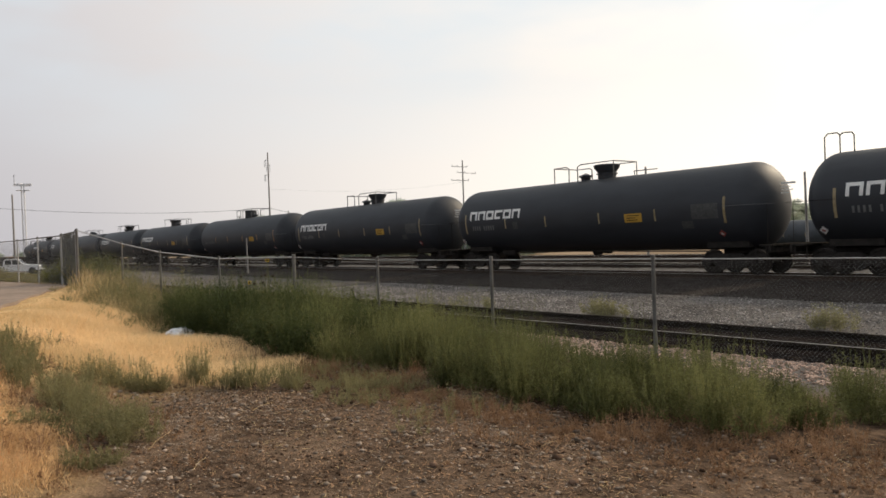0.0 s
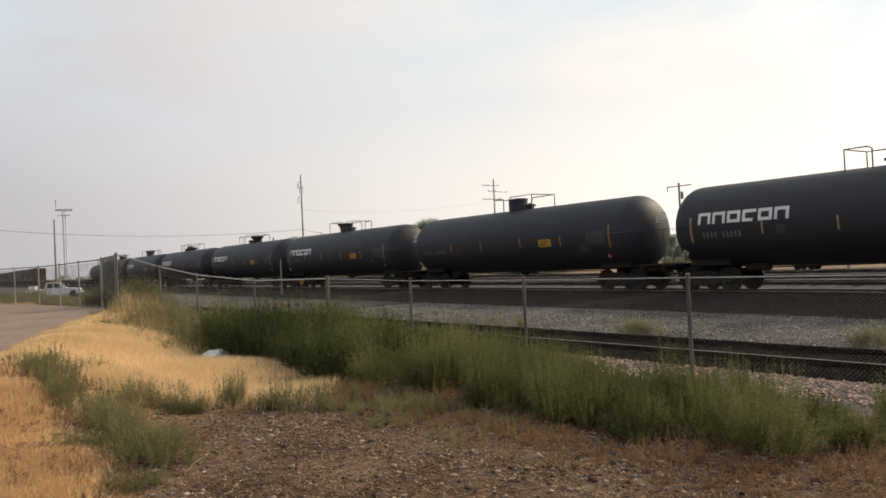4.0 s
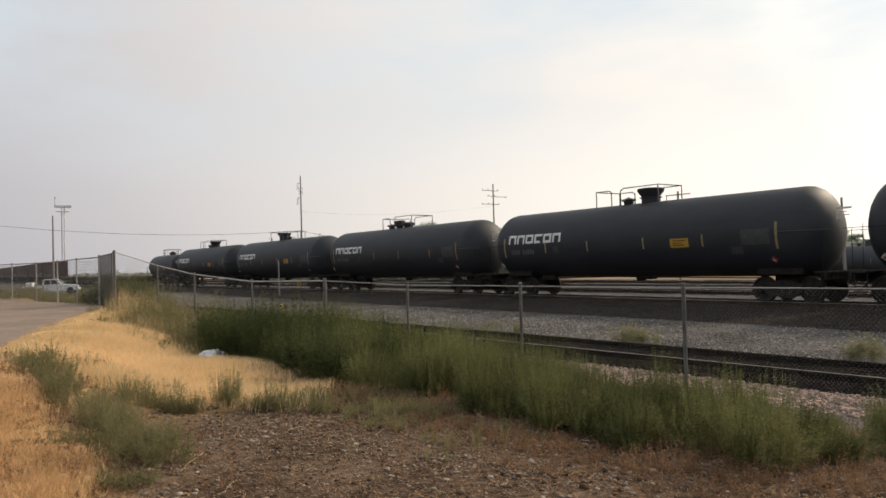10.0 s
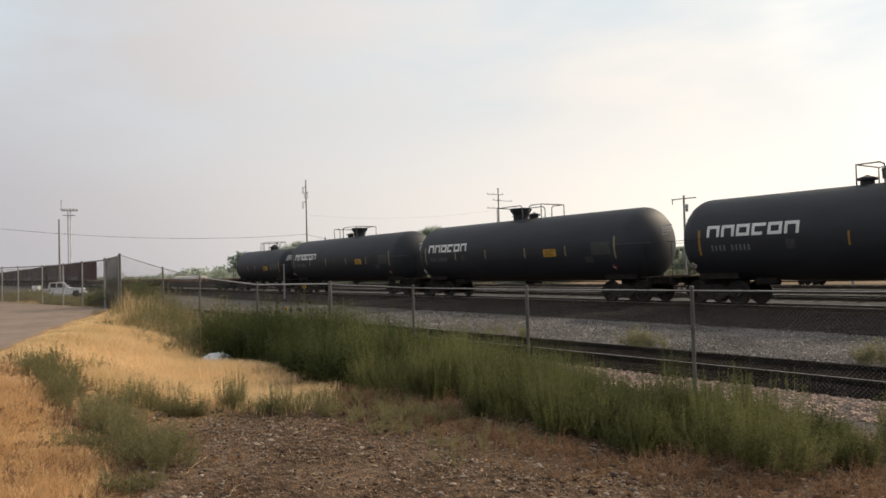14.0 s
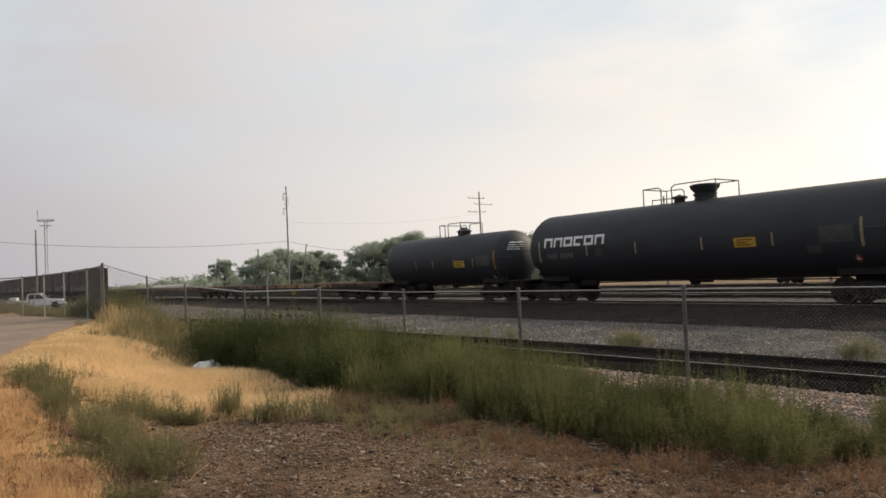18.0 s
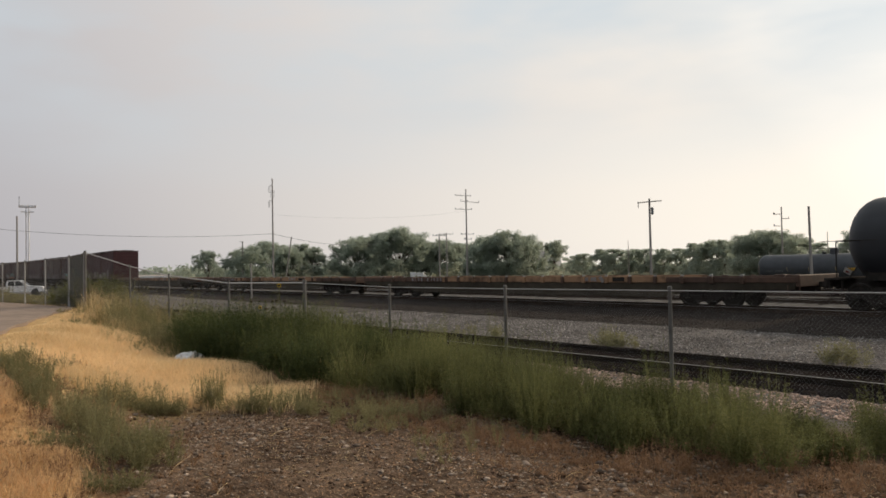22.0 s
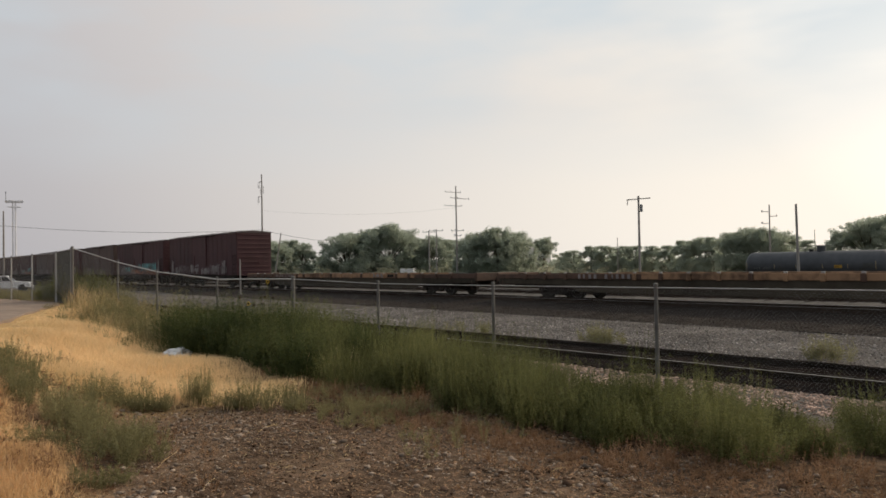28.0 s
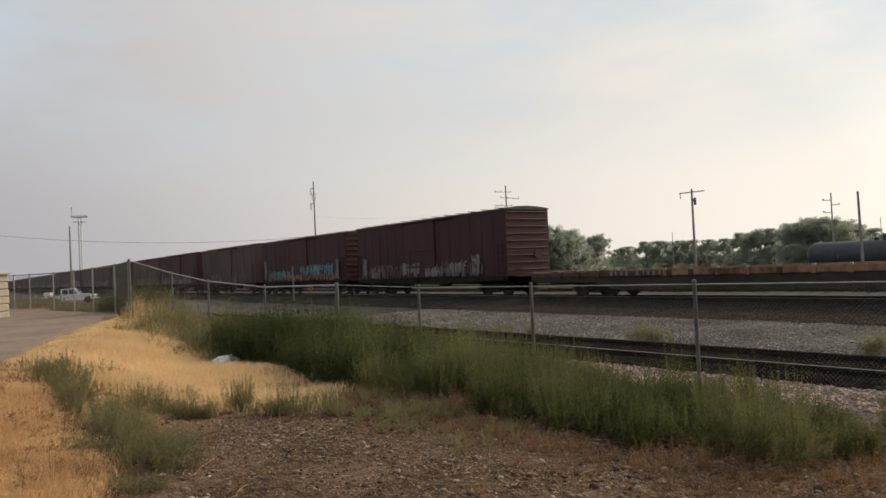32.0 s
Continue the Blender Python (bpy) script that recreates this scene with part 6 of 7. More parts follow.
def weeds():
    rng = np.random.default_rng(31)
    front = lambda x: np.interp(x, [-13.5, -10.0, -8.5, -6.7, -5.3, -4.7, -4.0, -3.5, -2.8, 0.0], [5.4, 5.45, 5.55, 5.3, 5.26, 5.42, 5.68, 5.8, 6.1, 6.7]) + 0.06 * np.sin(x * 2.3 + 1)

    # bushy green weeds along the low fence, clump beside clump, lower towards the open gravel
    cx, cy = scatter(rng, 700, -13.5, 3.0, 5.2, 9.0, lambda x, y: (y > front(x) + 0.28) & (y < 8.45 + 0.065 * (x + 6)))
    keep = []
    for k in range(len(cx)):
        if all((cx[k] - cx[j]) ** 2 + (cy[k] - cy[j]) ** 2 > 0.27 for j in keep):
            keep.append(k)
    cx, cy = cx[keep], cy[keep]
    fall = np.interp(cx / cy, [-2.4, -1.79, -1.61, -1.41, -1.21, -1.1, -1.0, -0.9, -0.8, -0.70, -0.60, -0.53, -0.45, -0.2], [0.045, 0.05, 0.064, 0.068, 0.074, 0.082, 0.094, 0.135, 0.122, 0.120, 0.128, 0.166, 0.136, 0.142])
    room = 1.8 - fall * np.hypot(cx, cy) - height(cx, cy)
    ch = np.clip(np.minimum(rng.uniform(0.7, 1.25, len(cx)), room * (0.50 + 0.66 * (0.5 + 0.5 * np.sin(3.3 * cx + 1.1 * cy) * np.sin(2.6 * cy - 1.3 * cx + 1.0))) * rng.uniform(0.85, 1.08, len(cx))), 0.16, 1.25)
    dip = lambda c, w: np.exp(-((cx / cy - c) / w) ** 2)
    ch = np.maximum(ch * (1 - 0.28 * dip(-0.86, 0.03) - 0.5 * dip(-0.505, 0.028) - 0.2 * dip(-0.70, 0.03)), 0.14)
    cx, cy, ch = np.append(cx, [-7.4, -7.1, -6.3, -8.6, -5.2, -5.55, -5.25, -5.6, -5.0]), np.append(cy, [6.25, 6.7, 6.5, 6.4, 6.9, 6.45, 6.3, 5.95, 6.0]), np.append(ch, [1.22, 1.2, 1.02, 1.2, 0.95, 0.72, 0.66, 0.6, 0.5])
    cr = rng.uniform(0.32, 0.58, len(cx)) * np.clip(ch / 0.7, 0.6, 1.1)
    xs, ys, ts, ss = [], [], [], []
    for x0, y0, h0, r0 in zip(cx, cy, ch, cr):
        k = int(4 + 38 * r0 * r0)
        a, q = rng.uniform(0, math.tau, k), np.sqrt(rng.uniform(0, 1, k))
        xs.append(x0 + np.cos(a) * q * r0 * 0.7)
        ys.append(y0 + np.sin(a) * q * r0 * 0.7)
        ts.append(h0 * (1.06 - 0.62 * q ** 2) * rng.uniform(0.8, 1.06, k))
        ss.append(np.full(k, r0 * 0.6))
    x, y = np.concatenate(xs), np.concatenate(ys)
    v, f = bushes(rng, x, y, height(x, y), np.concatenate(ts), np.concatenate(ss), 24, 34, 0.036, 0.0034, 0.3)
    tagged(new("weed_bank", sheet("weed_bank", v, f, M["weed"])), "feathery green weeds growing through the fence", "weeds", kind="stuff")

    # the taller, denser bush before the fence corner, mounded towards its middle
    lip = lambda x: np.interp(x, [-19.4, -17.7, -15.8, -14.9, -13.6, -12.4, -10.4], [6.5, 5.85, 5.5, 5.7, 5.6, 5.6, 5.55])
    cx, cy = scatter(rng, 560, -19.4, -10.4, 5.3, 7.6, lambda x, y: y > lip(x))
    keep = []
    for k in range(len(cx)):
        if all((cx[k] - cx[j]) ** 2 + 1.6 * (cy[k] - cy[j]) ** 2 > 0.5 for j in keep):
            keep.append(k)
    cx, cy = cx[keep], cy[keep]
    ch = np.interp(cx + 0.9 * (7.0 - cy), [-19.5, -17.5, -15.6, -14.4, -13.2, -12.0, -10.6], [0.66, 0.92, 1.16, 1.08, 1.16, 0.98, 0.78]) * rng.uniform(0.86, 1.12, len(cx)) + 0.05
    a, q = rng.uniform(0, math.tau, (len(cx), 15)), np.sqrt(rng.uniform(0, 1, (len(cx), 15)))
    x, y = (cx[:, None] + np.cos(a) * q * 0.5).ravel(), (cy[:, None] + np.sin(a) * q * 0.42).ravel()
    tall = (ch[:, None] * (1.08 - 0.58 * q ** 2) * rng.uniform(0.85, 1.08, q.shape)).ravel()
    v, f = bushes(rng, x, y, height(x, y), tall, rng.uniform(0.25, 0.45, len(x)), 24, 30, 0.058, 0.0062, 0.35)
    tagged(new("weed_thicket", sheet("weed_thicket", v, f, M["thicket"])), "tall dense green weed thicket before the fence corner", "weeds", kind="stuff")

    # feathery tops standing out of the thicket, their backlight given by a lighter leaf
    x, y = scatter(rng, 330, -18.0, -10.4, 6.5, 7.9, lambda x, y: rng.uniform(0, 1, len(x)) < 0.55 + 0.45 * np.sin(x * 2.4 + 1.0))
    tall = np.interp(x, [-18.2, -16.6, -15.2, -14.0, -12.6, -10.6], [0.8, 1.0, 1.24, 1.22, 1.12, 0.86]) * rng.uniform(0.82, 1.12, len(x))
    v, f = bushes(rng, x, y, height(x, y), tall, rng.uniform(0.2, 0.4, len(x)), 9, 30, 0.05, 0.0042, 0.4)
    tagged(new("thicket_tops", sheet("thicket_tops", v, f, M["weed"])), "feathery weed tops, coloured lighter as backlit, standing out of the thicket", "weeds", kind="stuff")
    # olive weeds and dead stems grown into the thicket's edge
    x, y = scatter(rng, 210, -25.0, -16.0, 4.8, 8.0, lambda x, y: (y > np.interp(x, [-25, -22.2, -18.6, -16.0], [5.9, 5.6, 5.05, 4.9]) + rng.normal(0, 0.15, len(x))) & ((x < -17.8) | (y < 5.6)))
    x2, y2 = scatter(rng, 70, -26.0, -16.5, 4.0, 5.6, lambda x, y: rng.uniform(0, 1, len(x)) < np.clip((y - 3.8) / 1.4, 0, 1))
    x, y = np.append(x, x2), np.append(y, y2)
    tall = rng.uniform(0.3, 0.62, len(x)) * np.interp(y, [4.8, 6.2], [0.6, 1.35]) * np.interp(x, [-17.8, -16.2], [1, 0.5])
    v, f = bushes(rng, x, y, height(x, y), tall, rng.uniform(0.2, 0.4, len(x)), 14, 22, 0.055, 0.0048)
    tagged(new("edge_weeds", sheet("edge_weeds", v, f, M["weed_grey"])), "olive weeds grown into the edge of the thicket", "weeds", kind="stuff")

    # paler weeds up the bank by the tall posts
    x, y = scatter(rng, 250, -31.5, -17.5, 5.0, 8.6, lambda x, y: (0.31 * (x + 15.9) + 0.95 * (y - 1.4) > 1.35 + 0.25 * np.sin(x * 1.9)) & (y < 8.4))
    v, f = bushes(rng, x, y, height(x, y), rng.uniform(0.4, 1.3, len(x)) * (0.8 + 0.3 * np.sin(x * 1.6 + y)), rng.uniform(0.2, 0.5, len(x)), 16, 22, 0.08, 0.006)
    tagged(new("bank_weeds", sheet("bank_weeds", v, f, M["weed_grey"])), "grey-green weeds on the bank by the tall fence", "weeds", kind="stuff")
    x, y = scatter(rng, 300, -52, -28.8, 3.0, 8.5, lambda x, y: y > 6.04 + (x + 28.5) * 0.143 + 0.12)
    tall = rng.uniform(0.3, 0.7, len(x)) + 0.65 * np.clip((x + 32.6) / 1.5, 0, 1)
    tall = np.where((y / -x > 0.128) & (x < -33), tall * 0.3, tall)      # cropped short on the side towards the tracks
    v, f = bushes(rng, x, y, height(x, y), tall, rng.uniform(0.3, 0.6, len(x)), 16, 20, 0.10, 0.009)
    tagged(new("fence_weeds", sheet("fence_weeds", v, f, M["weed_grey"])), "grey-green weeds behind the tall fence", "weeds", kind="stuff")

    x, y = scatter(rng, 110, -32.6, -28.7, 5.5, 7.6, lambda x, y: y > 6.04 + (x + 28.5) * 0.143 + 0.12)
    v, f = bushes(rng, x, y, height(x, y), rng.uniform(0.8, 1.45, len(x)) * np.clip((x + 34.0) / 3.0, 0.4, 1), rng.uniform(0.3, 0.5, len(x)), 16, 22, 0.10, 0.009)
    tagged(new("gate_weeds", sheet("gate_weeds", v, f, M["weed"])), "tall green weeds grown up behind the gate panel", "weeds", kind="stuff")

    # grey-green plants at the edge of the dirt
    rows = [(-12.2, 1.38, 0.3, 4, 0.32), (-11.2, 1.38, 0.3, 5, 0.34), (-10.3, 1.45, 0.3, 5, 0.36), (-9.4, 1.6, 0.3, 6, 0.40), (-12.6, 1.9, 0.4, 5, 0.34), (-11.7, 1.75, 0.35, 6, 0.40), (-10.8, 1.6, 0.35, 6, 0.38), (-9.9, 1.55, 0.4, 6, 0.42), (-8.8, 1.78, 0.33, 19, 0.54), (-8.2, 1.75, 0.28, 10, 0.36), (-7.34, 1.82, 0.36, 17, 0.36), (-7.7, 2.0, 0.25, 8, 0.30),
            (-10.1, 2.44, 0.22, 9, 0.38), (-9.95, 2.66, 0.2, 6, 0.28), (-9.74, 2.88, 0.2, 8, 0.32), (-9.72, 3.48, 0.15, 10, 0.48), (-9.2, 3.58, 0.18, 4, 0.26), (-9.04, 3.78, 0.14, 7, 0.42), (-8.74, 4.08, 0.2, 4, 0.34), (-8.49, 4.38, 0.25, 4, 0.26), (-8.1, 4.75, 0.3, 4, 0.22), (-9.3, 4.35, 0.3, 4, 0.22),
            (-7.75, 1.32, 0.25, 5, 0.22), (-6.57, 1.45, 0.2, 5, 0.22), (-10.6, 3.0, 0.2, 5, 0.3), (-7.5, 5.0, 0.3, 6, 0.2)]
    xs, ys, ts = [], [], []
    for cx, cy, r, k, h in rows:
        a, q = rng.uniform(0, math.tau, k), r * np.sqrt(rng.uniform(0, 1, k))
        xs.append(cx + np.cos(a) * q * 1.3)
        ys.append(cy + np.sin(a) * q)
        ts.append(h * rng.uniform(0.55, 1.05, k))
    x, y, t = np.concatenate(xs), np.concatenate(ys), np.concatenate(ts)
    v, f = bushes(rng, x, y, height(x, y), t, np.full(len(x), 0.17), 18, 24, 0.034, 0.0034)
    tagged(new("low_weeds", sheet("low_weeds", v, f, M["weed_grey"])), "low grey-green weeds at the edge of the dirt", "weeds", kind="stuff")

    x, y = scatter(rng, 300, -9.6, -5.4, 4.0, 5.9, lambda x, y: (y < front(x) + 0.1) & (y > front(x) - 1.15 - 0.25 * np.sin(x * 3.1)) & (rng.uniform(0, 1, len(x)) < np.clip((-4.4 - x) / 3.2, 0.12, 1)))
    v, f = bushes(rng, x, y, height(x, y), rng.uniform(0.06, 0.22, len(x)), np.full(len(x), 0.11), 8, 12, 0.03, 0.003)
    tagged(new("sparse_weeds", sheet("sparse_weeds", v, f, M["weed_grey"])), "sparse olive weeds where the dry grass thins out", "weeds", kind="stuff")

    # tufts on the gravel beyond the siding
    xs = np.concatenate([rng.normal(-12.2, 0.28, 14), rng.normal(-6.9, 0.22, 9), rng.normal(-16.5, 0.4, 5)])
    ys = np.concatenate([rng.normal(14.4, 0.15, 14), rng.normal(14.8, 0.12, 9), rng.normal(14.3, 0.2, 5)])
    v, f = bushes(rng, xs, ys, height(xs, ys), rng.uniform(0.25, 0.55, len(xs)), np.full(len(xs), 0.22), 14, 16, 0.09, 0.007)
    tagged(new("gravel_weeds", sheet("gravel_weeds", v, f, M["tuft"])), "yellow-green weed tufts on the gravel", "weeds", kind="stuff")

    # russet dead stems along the front of the weeds
    x, y = scatter(rng, 7600, -13.0, 2.0, 3.2, 7.2, lambda x, y: (np.abs(y - front(x) + 0.25) < np.abs(rng.normal(0, 0.45, len(x))) * (1 + 0.5 * np.clip((x + 6) / 4, 0, 1))))
    x2, y2 = scatter(rng, 700, -13.5, -5.6, 0.6, 2.9, lambda x, y: rng.uniform(0, 1, len(x)) < np.clip((2.9 - y) / 1.6, 0, 1) * np.clip((-5.4 - x) / 1.5, 0, 1))
    x, y = np.concatenate([x, x2]), np.concatenate([y, y2])
    v, f = bushes(rng, x, y, height(x, y), rng.uniform(0.03, 0.2, len(x)) * (0.6 + 0.7 * np.clip(np.sin(x * 2.6) * np.sin(y * 2.2 + x), 0, 1)), np.full(len(x), 0.10), 6, 8, 0.028, 0.0042)
    tagged(new("dead_weeds", sheet("dead_weeds", v, f, M["russet"])), "russet dead weeds at the foot of the green ones", "weeds", kind="stuff")


weeds()


def grass():
    rng = np.random.default_rng(41)
    d = lambda x, y: 0.31 * (x + 15.9) + 0.95 * (y - 1.4)

    def bank(x, y):
        lower = np.interp(x, [-30, -16, -12.5, -10.9, -9.3], [1.6, 1.65, 1.85, 2.15, 3.5]) + 0.12 * np.sin(x * 2) + rng.normal(0, 0.1, len(x))
        upper = np.interp(x, [-30, -24.3, -22.2, -18.6, -15.6, -14.6, -13.5, -11.9, -10.4, -9.2], [6.6, 6.15, 5.95, 5.35, 4.9, 5.3, 5.45, 5.3, 5.05, 4.6]) + 0.15 * np.sin(x * 1.7) + rng.normal(0, 0.16, len(x))
        thin = rng.uniform(0, 1, len(x)) < np.clip((-8.9 - x) / 1.6, 0.1, 1)
        return (y > lower) & (y < upper) & thin & (d(x, y) > 0.5 + 0.12 * np.sin(x * 2.7) + rng.normal(0, 0.06, len(x)))
    x, y = scatter(rng, 230000, -29.5, -8.8, 1.6, 8.0, bank)
    x2, y2 = scatter(rng, 62000, -12.2, -5.4, 0.1, 2.0, lambda x, y: (y < 1.08 + 0.1 * np.sin(x * 2.2) + np.abs(rng.normal(0, 0.22, len(x)))) & (x < -6.2 + 0.3 * np.sin(y * 3) + rng.normal(0, 0.3, len(x))))
    tall = rng.uniform(0.14, 0.32, len(x)) * (0.75 + 0.35 * np.sin(x * 1.3) * np.sin(y * 1.7)) * (0.4 + 0.6 * np.clip((d(x, y) - 0.5) / 1.3, 0, 1))
    v, f = blades(rng, x2, y2, height(x2, y2) - 0.01, rng.uniform(0.06, 0.18, len(x2)) * (0.75 + 0.45 * np.sin(x2 * 2.1) * np.sin(y2 * 3.3 + 1)), 0.003, 1.4)
    tagged(new("red_grass", sheet("red_grass", v, f, M["redgrass"])), "reddish dry grass beside the footpath", "grass", kind="stuff")
    v, f = blades(rng, x, y, height(x, y) - 0.01, tall, 0.0034, 0.9)
    tagged(new("dry_grass", sheet("dry_grass", v, f, M["dry"])), "thick golden dry grass on the bank", "grass", kind="stuff")
    # tall pale seed stalks by the fence and thicket
    x, y = scatter(rng, 12000, -29.5, -15.6, 4.6, 7.2, lambda x, y: (d(x, y) > 0.75) & (rng.uniform(0, 1, len(x)) < np.interp(x, [-25, -21, -16], [1.0, 0.8, 0.5])) & (rng.uniform(0, 1, len(x)) < 0.15 + 0.7 * np.clip(np.sin(x * 1.7) * np.sin(y * 2.3 + x), 0, 1)))
    x3, y3 = scatter(rng, 60, -11.4, -9.9, 5.5, 6.2, lambda x, y: rng.uniform(0, 1, len(x)) < 0.5)
    x, y = np.concatenate([x, x3]), np.concatenate([y, y3])
    v, f = blades(rng, x, y, height(x, y), np.concatenate([rng.uniform(0.25, 1.0, len(x) - len(x3)) * (0.62 + 0.38 * np.clip((-19.0 - x[:len(x) - len(x3)]) / 4.0, 0, 1)), rng.uniform(0.3, 0.65, len(x3))]), 0.0045, 0.6)
    tagged(new("straw_stalks", sheet("straw_stalks", v, f, M["straw"])), "tall pale straw stalks among the weeds", "grass", kind="stuff")


grass()


def stones(name, label, rng, x, y, z, size, material, squash=0.6):
    """Small uneven stones, each a jittered octahedron with cut corners."""
    n = len(x)
    base = np.array([(1, 0, 0), (0, 1, 0), (-1, 0, 0), (0, -1, 0), (0.55, 0.55, 0.75), (-0.6, 0.5, 0.8), (-0.5, -0.6, 0.7), (0.6, -0.5, 0.8), (0, 0, -0.6)], float)
    tri = np.array([(0, 1, 4), (1, 5, 4), (1, 2, 5), (2, 6, 5), (2, 3, 6), (3, 7, 6), (3, 0, 7), (0, 4, 7), (4, 5, 6), (4, 6, 7), (0, 8, 1), (1, 8, 2), (2, 8, 3), (3, 8, 0)])
    a = rng.uniform(0, math.tau, n)
    c, s = np.cos(a), np.sin(a)
    p = base[None] * rng.uniform(0.7, 1.25, (n, 9, 3)) * size[:, None, None]
    p[:, :, 1] *= rng.uniform(0.55, 1.0, n)[:, None]
    p[:, :, 2] *= squash * rng.uniform(0.6, 1.2, n)[:, None]
    q = np.stack([p[:, :, 0] * c[:, None] - p[:, :, 1] * s[:, None], p[:, :, 0] * s[:, None] + p[:, :, 1] * c[:, None], p[:, :, 2]], -1)
    q += np.stack([x, y, z], 1)[:, None, :]
    f = (np.arange(n)[:, None, None] * 9 + tri[None]).reshape(-1, 3)
    return tagged(new(name, sheet(name, q.reshape(-1, 3), f, material)), label, "stones", kind="stuff")


def all_stones():
    rng = np.random.default_rng(51)
    x, y = scatter(rng, 70000, -12.0, 1.0, 1.5, 6.0, lambda x, y: (y > 1.2 - (x + 8.0) * 0.75) & (rng.uniform(0, 1, len(x)) < 0.55 + 0.4 * np.sin(x * 1.1 + 1) * np.sin(y * 1.6)))
    s = np.clip(rng.lognormal(-5.15, 0.70, len(x)), 0.003, 0.042)
    stones("pebbles", "scattered pale pebbles in brown dirt", rng, x, y, height(x, y) + s * 0.12, s, M["stone"])
    x, y = scatter(rng, 34000, -30, 3.0, 13.1, 20.3, lambda x, y: rng.uniform(0, 1, len(x)) < 1.1 - (y - 13) / 9)
    s = rng.uniform(0.012, 0.034, len(x))
    stones("loose_ballast", "loose grey ballast between the tracks", rng, x, y, height(x, y) + s * 0.2, s, M["ballast"], 0.75)
    x, y = scatter(rng, 22000, -22, 3.0, 8.8, 11.2, lambda x, y: y > 9.2 + 0.3 * np.sin(x))
    s = rng.uniform(0.010, 0.034, len(x))
    stones("pink_ballast", "pinkish loose ballast beside the siding", rng, x, y, height(x, y) + s * 0.2, s, M["pinkstone"], 0.75)
    x, y = scatter(rng, 14000, -34, 4.0, 19.9, 24.9, lambda x, y: x > -99)
    s = rng.uniform(0.012, 0.03, len(x))
    z = np.interp(y, [20.05, 24.05, 24.35], [RAIL_Z - 0.315, RAIL_Z - 0.2, RAIL_Z - 0.155]) + s * 0.25
    stones("dark_ballast", "dark oily ballast on the track shoulder", rng, x, y, z, s, M["darkstone"], 0.75)
    x, y = scatter(rng, 9000, -11.0, 1.0, 1.4, 6.3, lambda x, y: rng.uniform(0, 1, len(x)) < 0.5 + 0.5 * np.sin(x * 1.9) * np.sin(y * 2.3 + 1))
    s = np.clip(rng.lognormal(-4.5, 0.5, len(x)), 0.006, 0.05)
    stones("dirt_clods", "loose brown clods of dirt", rng, x, y, height(x, y) + s * 0.15, s, M["clod"], 0.7)
    # the larger stones, one by one
    r2 = random.Random(6)
    for k, (px, py, sz) in enumerate([(-6.67, 3.71, 0.045), (-6.5, 3.62, 0.03), (-6.85, 3.78, 0.035), (-5.75, 4.3, 0.035), (-8.2, 3.4, 0.03), (-4.9, 3.1, 0.035), (-5.3, 2.6, 0.035), (-7.4, 2.9, 0.04), (-4.1, 3.9, 0.035), (-6.1, 2.2, 0.035), (-3.5, 3.3, 0.03), (-7.9, 4.1, 0.03), (-5.0, 4.6, 0.04), (-5.9, 1.9, 0.035), (-8.9, 3.0, 0.035), (-4.6, 2.3, 0.03), (-6.9, 1.75, 0.045), (-3.9, 4.6, 0.035)]):
        bm = bmesh.new()
        bmesh.ops.create_icosphere(bm, subdivisions=2, radius=sz)
        for v in bm.verts:
            v.co *= 0.85 + 0.6 * noise.noise(v.co * (1.4 / sz) + Vector((k * 3.1, 0, 0)))
            v.co.z *= 0.5
            v.co.y *= 0.7
        me = bpy.data.meshes.new("rock")
        bm.to_mesh(me)
        bm.free()
        me.materials.append(M["stone"])
        rock = tagged(part("rock", me, None, None, "small pale stone lying in the dirt", at=(px, py, float(height(px, py)) + sz * 0.2)), category="rock", group="stones in the dirt")
        rock.rotation_euler.z = r2.uniform(0, 6.28)
    # flat bits of dead leaf over the dirt
    n = 42000
    x, y = scatter(rng, n, -12.0, 2.0, 1.4, 6.0, lambda x, y: rng.uniform(0, 1, len(x)) < 0.35 + 0.12 * (y - 1.4))
    n = len(x)
    a, l, w = rng.uniform(0, math.tau, n), rng.uniform(0.008, 0.03, n), rng.uniform(0.003, 0.009, n)
    p = np.stack([x, y, height(x, y) + 0.008], 1)
    u = np.stack([np.cos(a), np.sin(a), rng.uniform(-0.3, 0.5, n)], 1) * l[:, None]
    q = np.stack([-np.sin(a), np.cos(a), rng.uniform(-0.4, 0.4, n)], 1) * w[:, None]
    v = np.stack([p - u, p + q, p + u, p - q], 1).reshape(-1, 3)
    tagged(new("leaf_litter", sheet("leaf_litter", v, np.arange(4 * n).reshape(n, 4), M["russet"])), "dry brown leaf litter on the dirt", "leaf litter", kind="stuff")
    # pale straw bits, strewn thicker towards the weeds
    x, y = scatter(rng, 16000, -11.5, 1.5, 1.3, 6.4, lambda x, y: rng.uniform(0, 1, len(x)) < 0.12 + 0.5 * np.clip(np.sin(x * 1.7 + y) * np.sin(y * 2.1 - x * 0.6), 0, 1))
    n = len(x)
    a, l, w = rng.uniform(0, math.tau, n), rng.uniform(0.015, 0.075, n), rng.uniform(0.0012, 0.0028, n)
    p = np.stack([x, y, height(x, y) + 0.012], 1)
    u = np.stack([np.cos(a), np.sin(a), rng.uniform(-0.15, 0.3, n)], 1) * l[:, None]
    q = np.stack([-np.sin(a), np.cos(a), rng.uniform(-0.4, 0.4, n)], 1) * w[:, None]
    v = np.stack([p - u, p + q, p + u, p - q], 1).reshape(-1, 3)
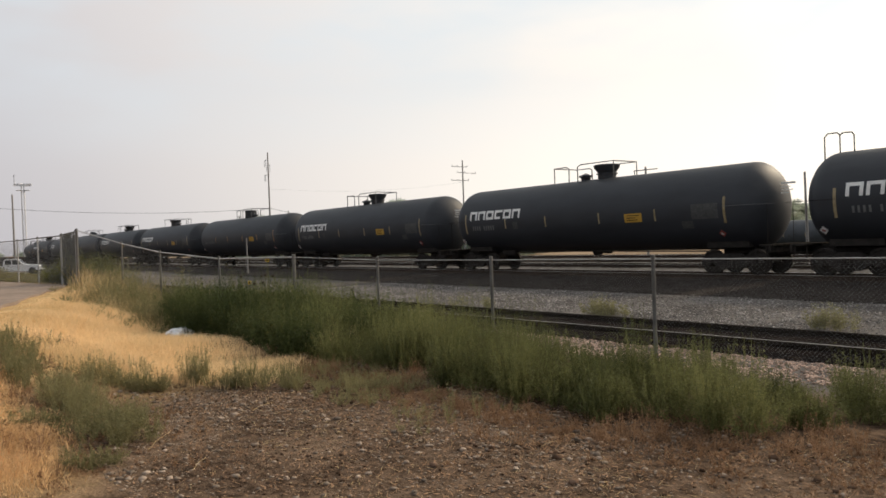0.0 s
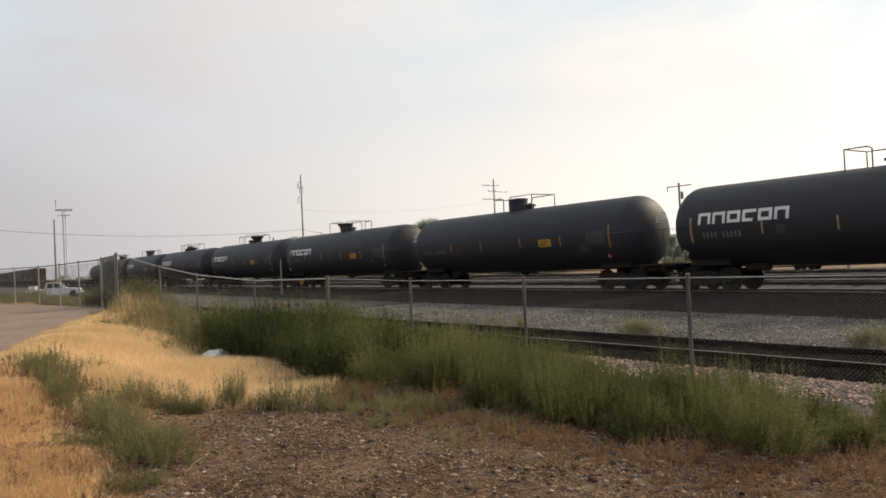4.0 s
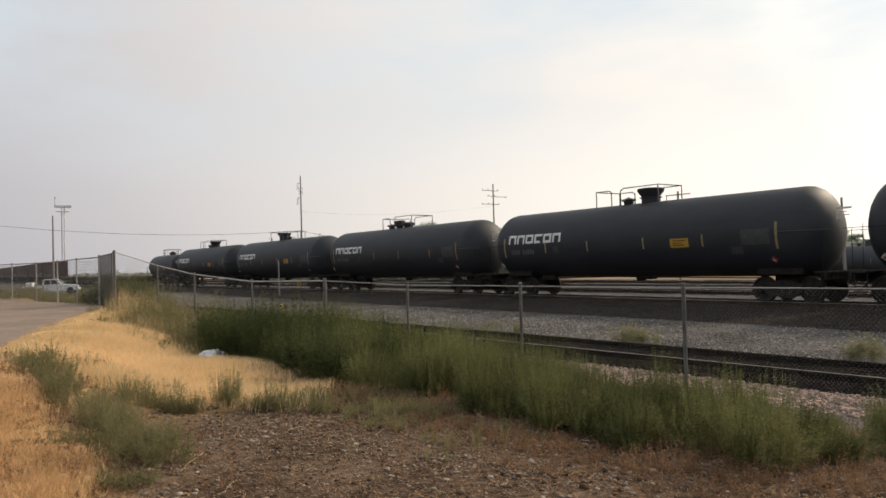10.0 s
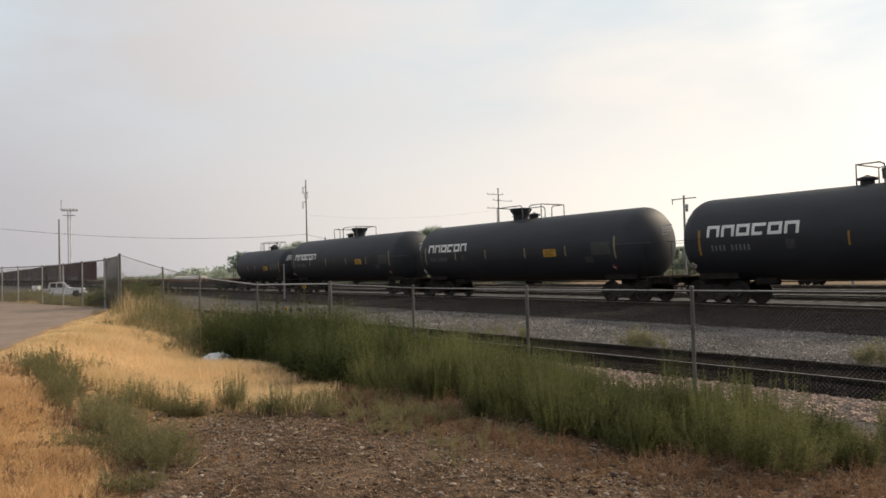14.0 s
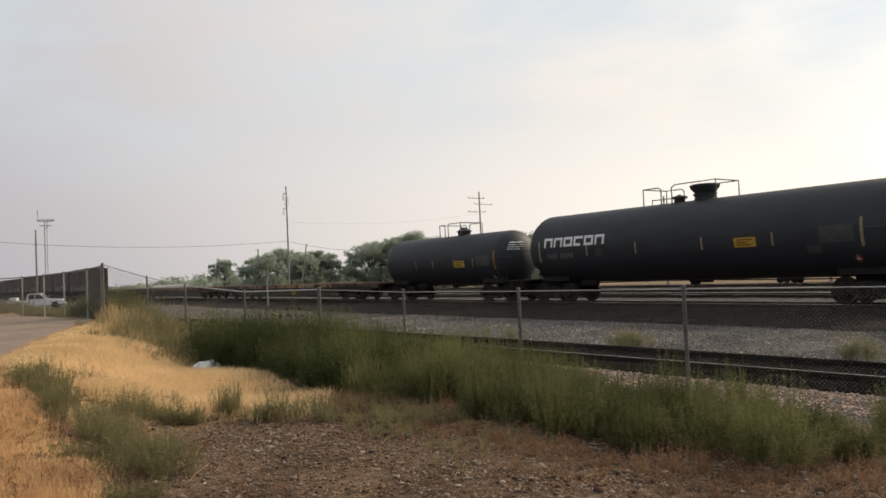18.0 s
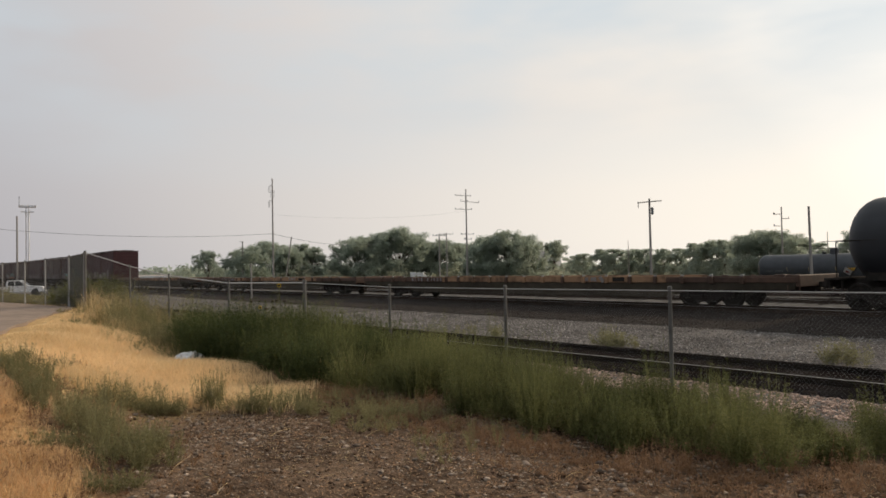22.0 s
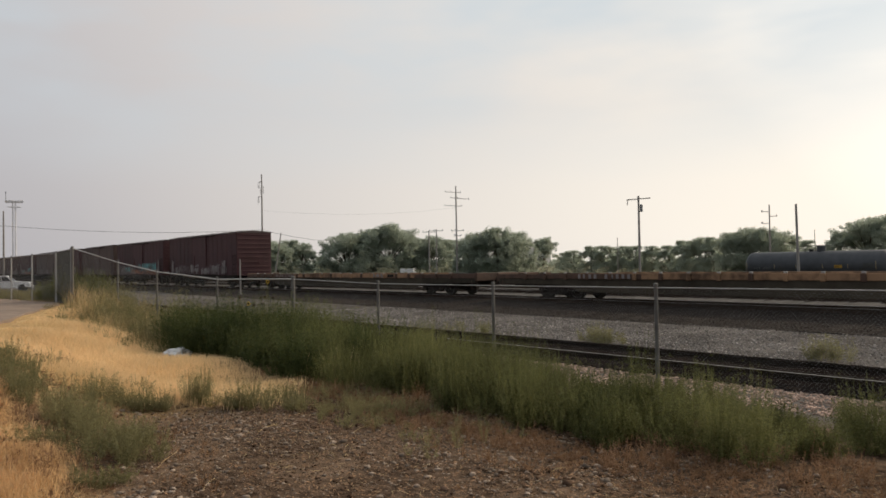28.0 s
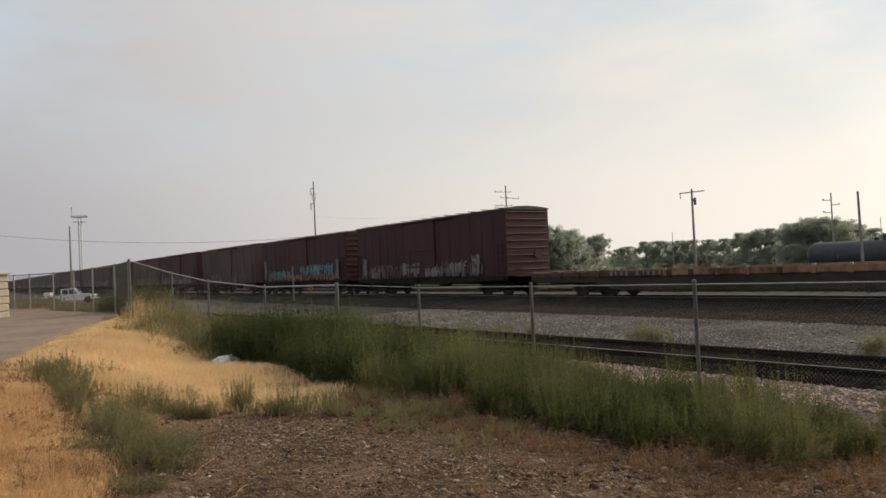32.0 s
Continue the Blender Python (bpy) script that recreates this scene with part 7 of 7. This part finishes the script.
    tagged(new("straw_litter", sheet("straw_litter", v, np.arange(4 * n).reshape(n, 4), M["straw"])), "bits of pale straw strewn over the dirt", "straw", kind="stuff")
    # twigs
    g_at = [(-6.75, 1.99, 146, 0.67), (-7.54, 3.3, 122, 0.4), (-5.97, 2.11, 144, 0.35), (-6.89, 4.09, 117, 0.38), (-4.43, 4.5, 84, 0.2)]
    for px, py, tn, lt in g_at:
        c, s2 = math.cos(radians(tn)), math.sin(radians(tn))
        z = float(height(px, py)) + 0.012
        g = Geo().tube([(px, py, z), (px + 0.33 * lt * c, py + 0.33 * lt * s2, z + 0.02), (px + 0.72 * lt * c - 0.02, py + 0.72 * lt * s2 + 0.03, z + 0.012), (px + lt * c, py + lt * s2, z)], 0.0021, 5)
        tagged(part("twig", g, M["straw"], None, "pale dry twig on the dirt"), category="twig", group="twigs")


M["clod"] = mat("brown_dirt_clod", (0.055, 0.034, 0.023), (0.16, 0.105, 0.073), 9, 0.95, bump=0.6, island=0.5, spec=0.0)
M["darkstone"] = mat("dark_ballast_stone", (0.030, 0.0255, 0.0225), (0.072, 0.061, 0.054), 5, 0.9, island=0.35, spec=0.05)
all_stones()


def plastic_bag():
    bm = bmesh.new()
    bmesh.ops.create_icosphere(bm, subdivisions=4, radius=1.0)
    for v in bm.verts:
        c = v.co.copy()
        k = 1 + 0.45 * noise.noise(c * 1.7 + Vector((3, 1, 7))) + 0.22 * noise.noise(c * 4.3)
        v.co = Vector((c.x * 0.27 * k, c.y * 0.18 * k, max(-0.3, c.z) * 0.13 * k + 0.05))
    me = bpy.data.meshes.new("plastic_bag")
    bm.to_mesh(me)
    bm.free()
    me.shade_smooth()
    me.materials.append(M["bag"])
    ob = new("plastic_bag", me)
    ob.matrix_basis = pose(-15.4, 5.16, float(height(-15.4, 5.16)), 0, 0, 55)
    tagged(ob, "crumpled white plastic bag in the dry grass", "plastic bag")


plastic_bag()


def sunflower(x, y, z, tall, seed):
    r = random.Random(seed)
    s = tagged(new("sunflower"), "small yellow wild sunflower on a thin stalk", "flower", "wild sunflowers")
    s.matrix_basis = pose(x, y, z, 0, 0, r.uniform(35, 75))
    part("stalk", Geo().tube([(0, 0, 0), (0.03, 0.01, tall * 0.5), (0, -0.02, tall)], 0.006, 5), M["weed"], s, "thin green stalk")
    pt = Geo()
    for k in range(12):
        a = k * math.tau / 12
        c, n = 0.6 * math.cos(a), 0.6 * math.sin(a)
        pt.add([(0.02 * c - 0.01 * n, -0.03, tall + 0.02 * n + 0.01 * c), (0.02 * c + 0.01 * n, -0.03, tall + 0.02 * n - 0.01 * c), (0.05 * c + 0.013 * n, -0.035, tall + 0.05 * n - 0.013 * c), (0.075 * c, -0.028, tall + 0.075 * n), (0.05 * c - 0.013 * n, -0.035, tall + 0.05 * n + 0.013 * c)], [(0, 1, 2, 3, 4)])
    h = part("petals", pt, M["petal"], s, "ring of yellow petals", smooth=False)
    part("flower_centre", Geo().lathe([(-0.045, 0.008), (-0.04, 0.026), (-0.02, 0.024)], "y", 10, (0, 0, tall)), M["seed"], h, "dark brown centre")


def seed_head(x, y, z, tall):
    """A spent flower: a bent stalk with a dark nodding head."""
    s = tagged(new("spent_sunflower"), "spent wild sunflower with a dark seed head", "flower", "wild sunflowers")
    s.matrix_basis = pose(x, y, z, 0, 0, x * 977 % 360)
    part("stalk", Geo().tube([(0, 0, 0), (0.03, 0.01, tall * 0.5), (0, -0.02, tall - 0.02)], 0.005, 5), M["weed"], s, "thin green stalk")
    part("seed_head", Geo().lathe([(tall - 0.035, 0.008), (tall - 0.02, 0.024), (tall, 0.03), (tall + 0.012, 0.02)], "z", 8, (0, -0.02, 0)), M["seed"], s, "dark brown seed head")


for k, (fx, fy, ft) in enumerate([(-14.22, 6.6, 1.53), (-15.11, 6.6, 1.06)]):
    sunflower(fx, fy, float(height(fx, fy)), ft, k)
for fx, fy, ft in [(-15.62, 6.6, 1.2), (-15.39, 6.5, 1.0), (-14.73, 6.55, 1.05), (-14.45, 6.6, 1.08), (-14.03, 6.65, 1.22), (-14.6, 6.7, 1.22), (-14.86, 6.75, 1.2)]:
    seed_head(fx, fy, float(height(fx, fy)), ft)


motions()
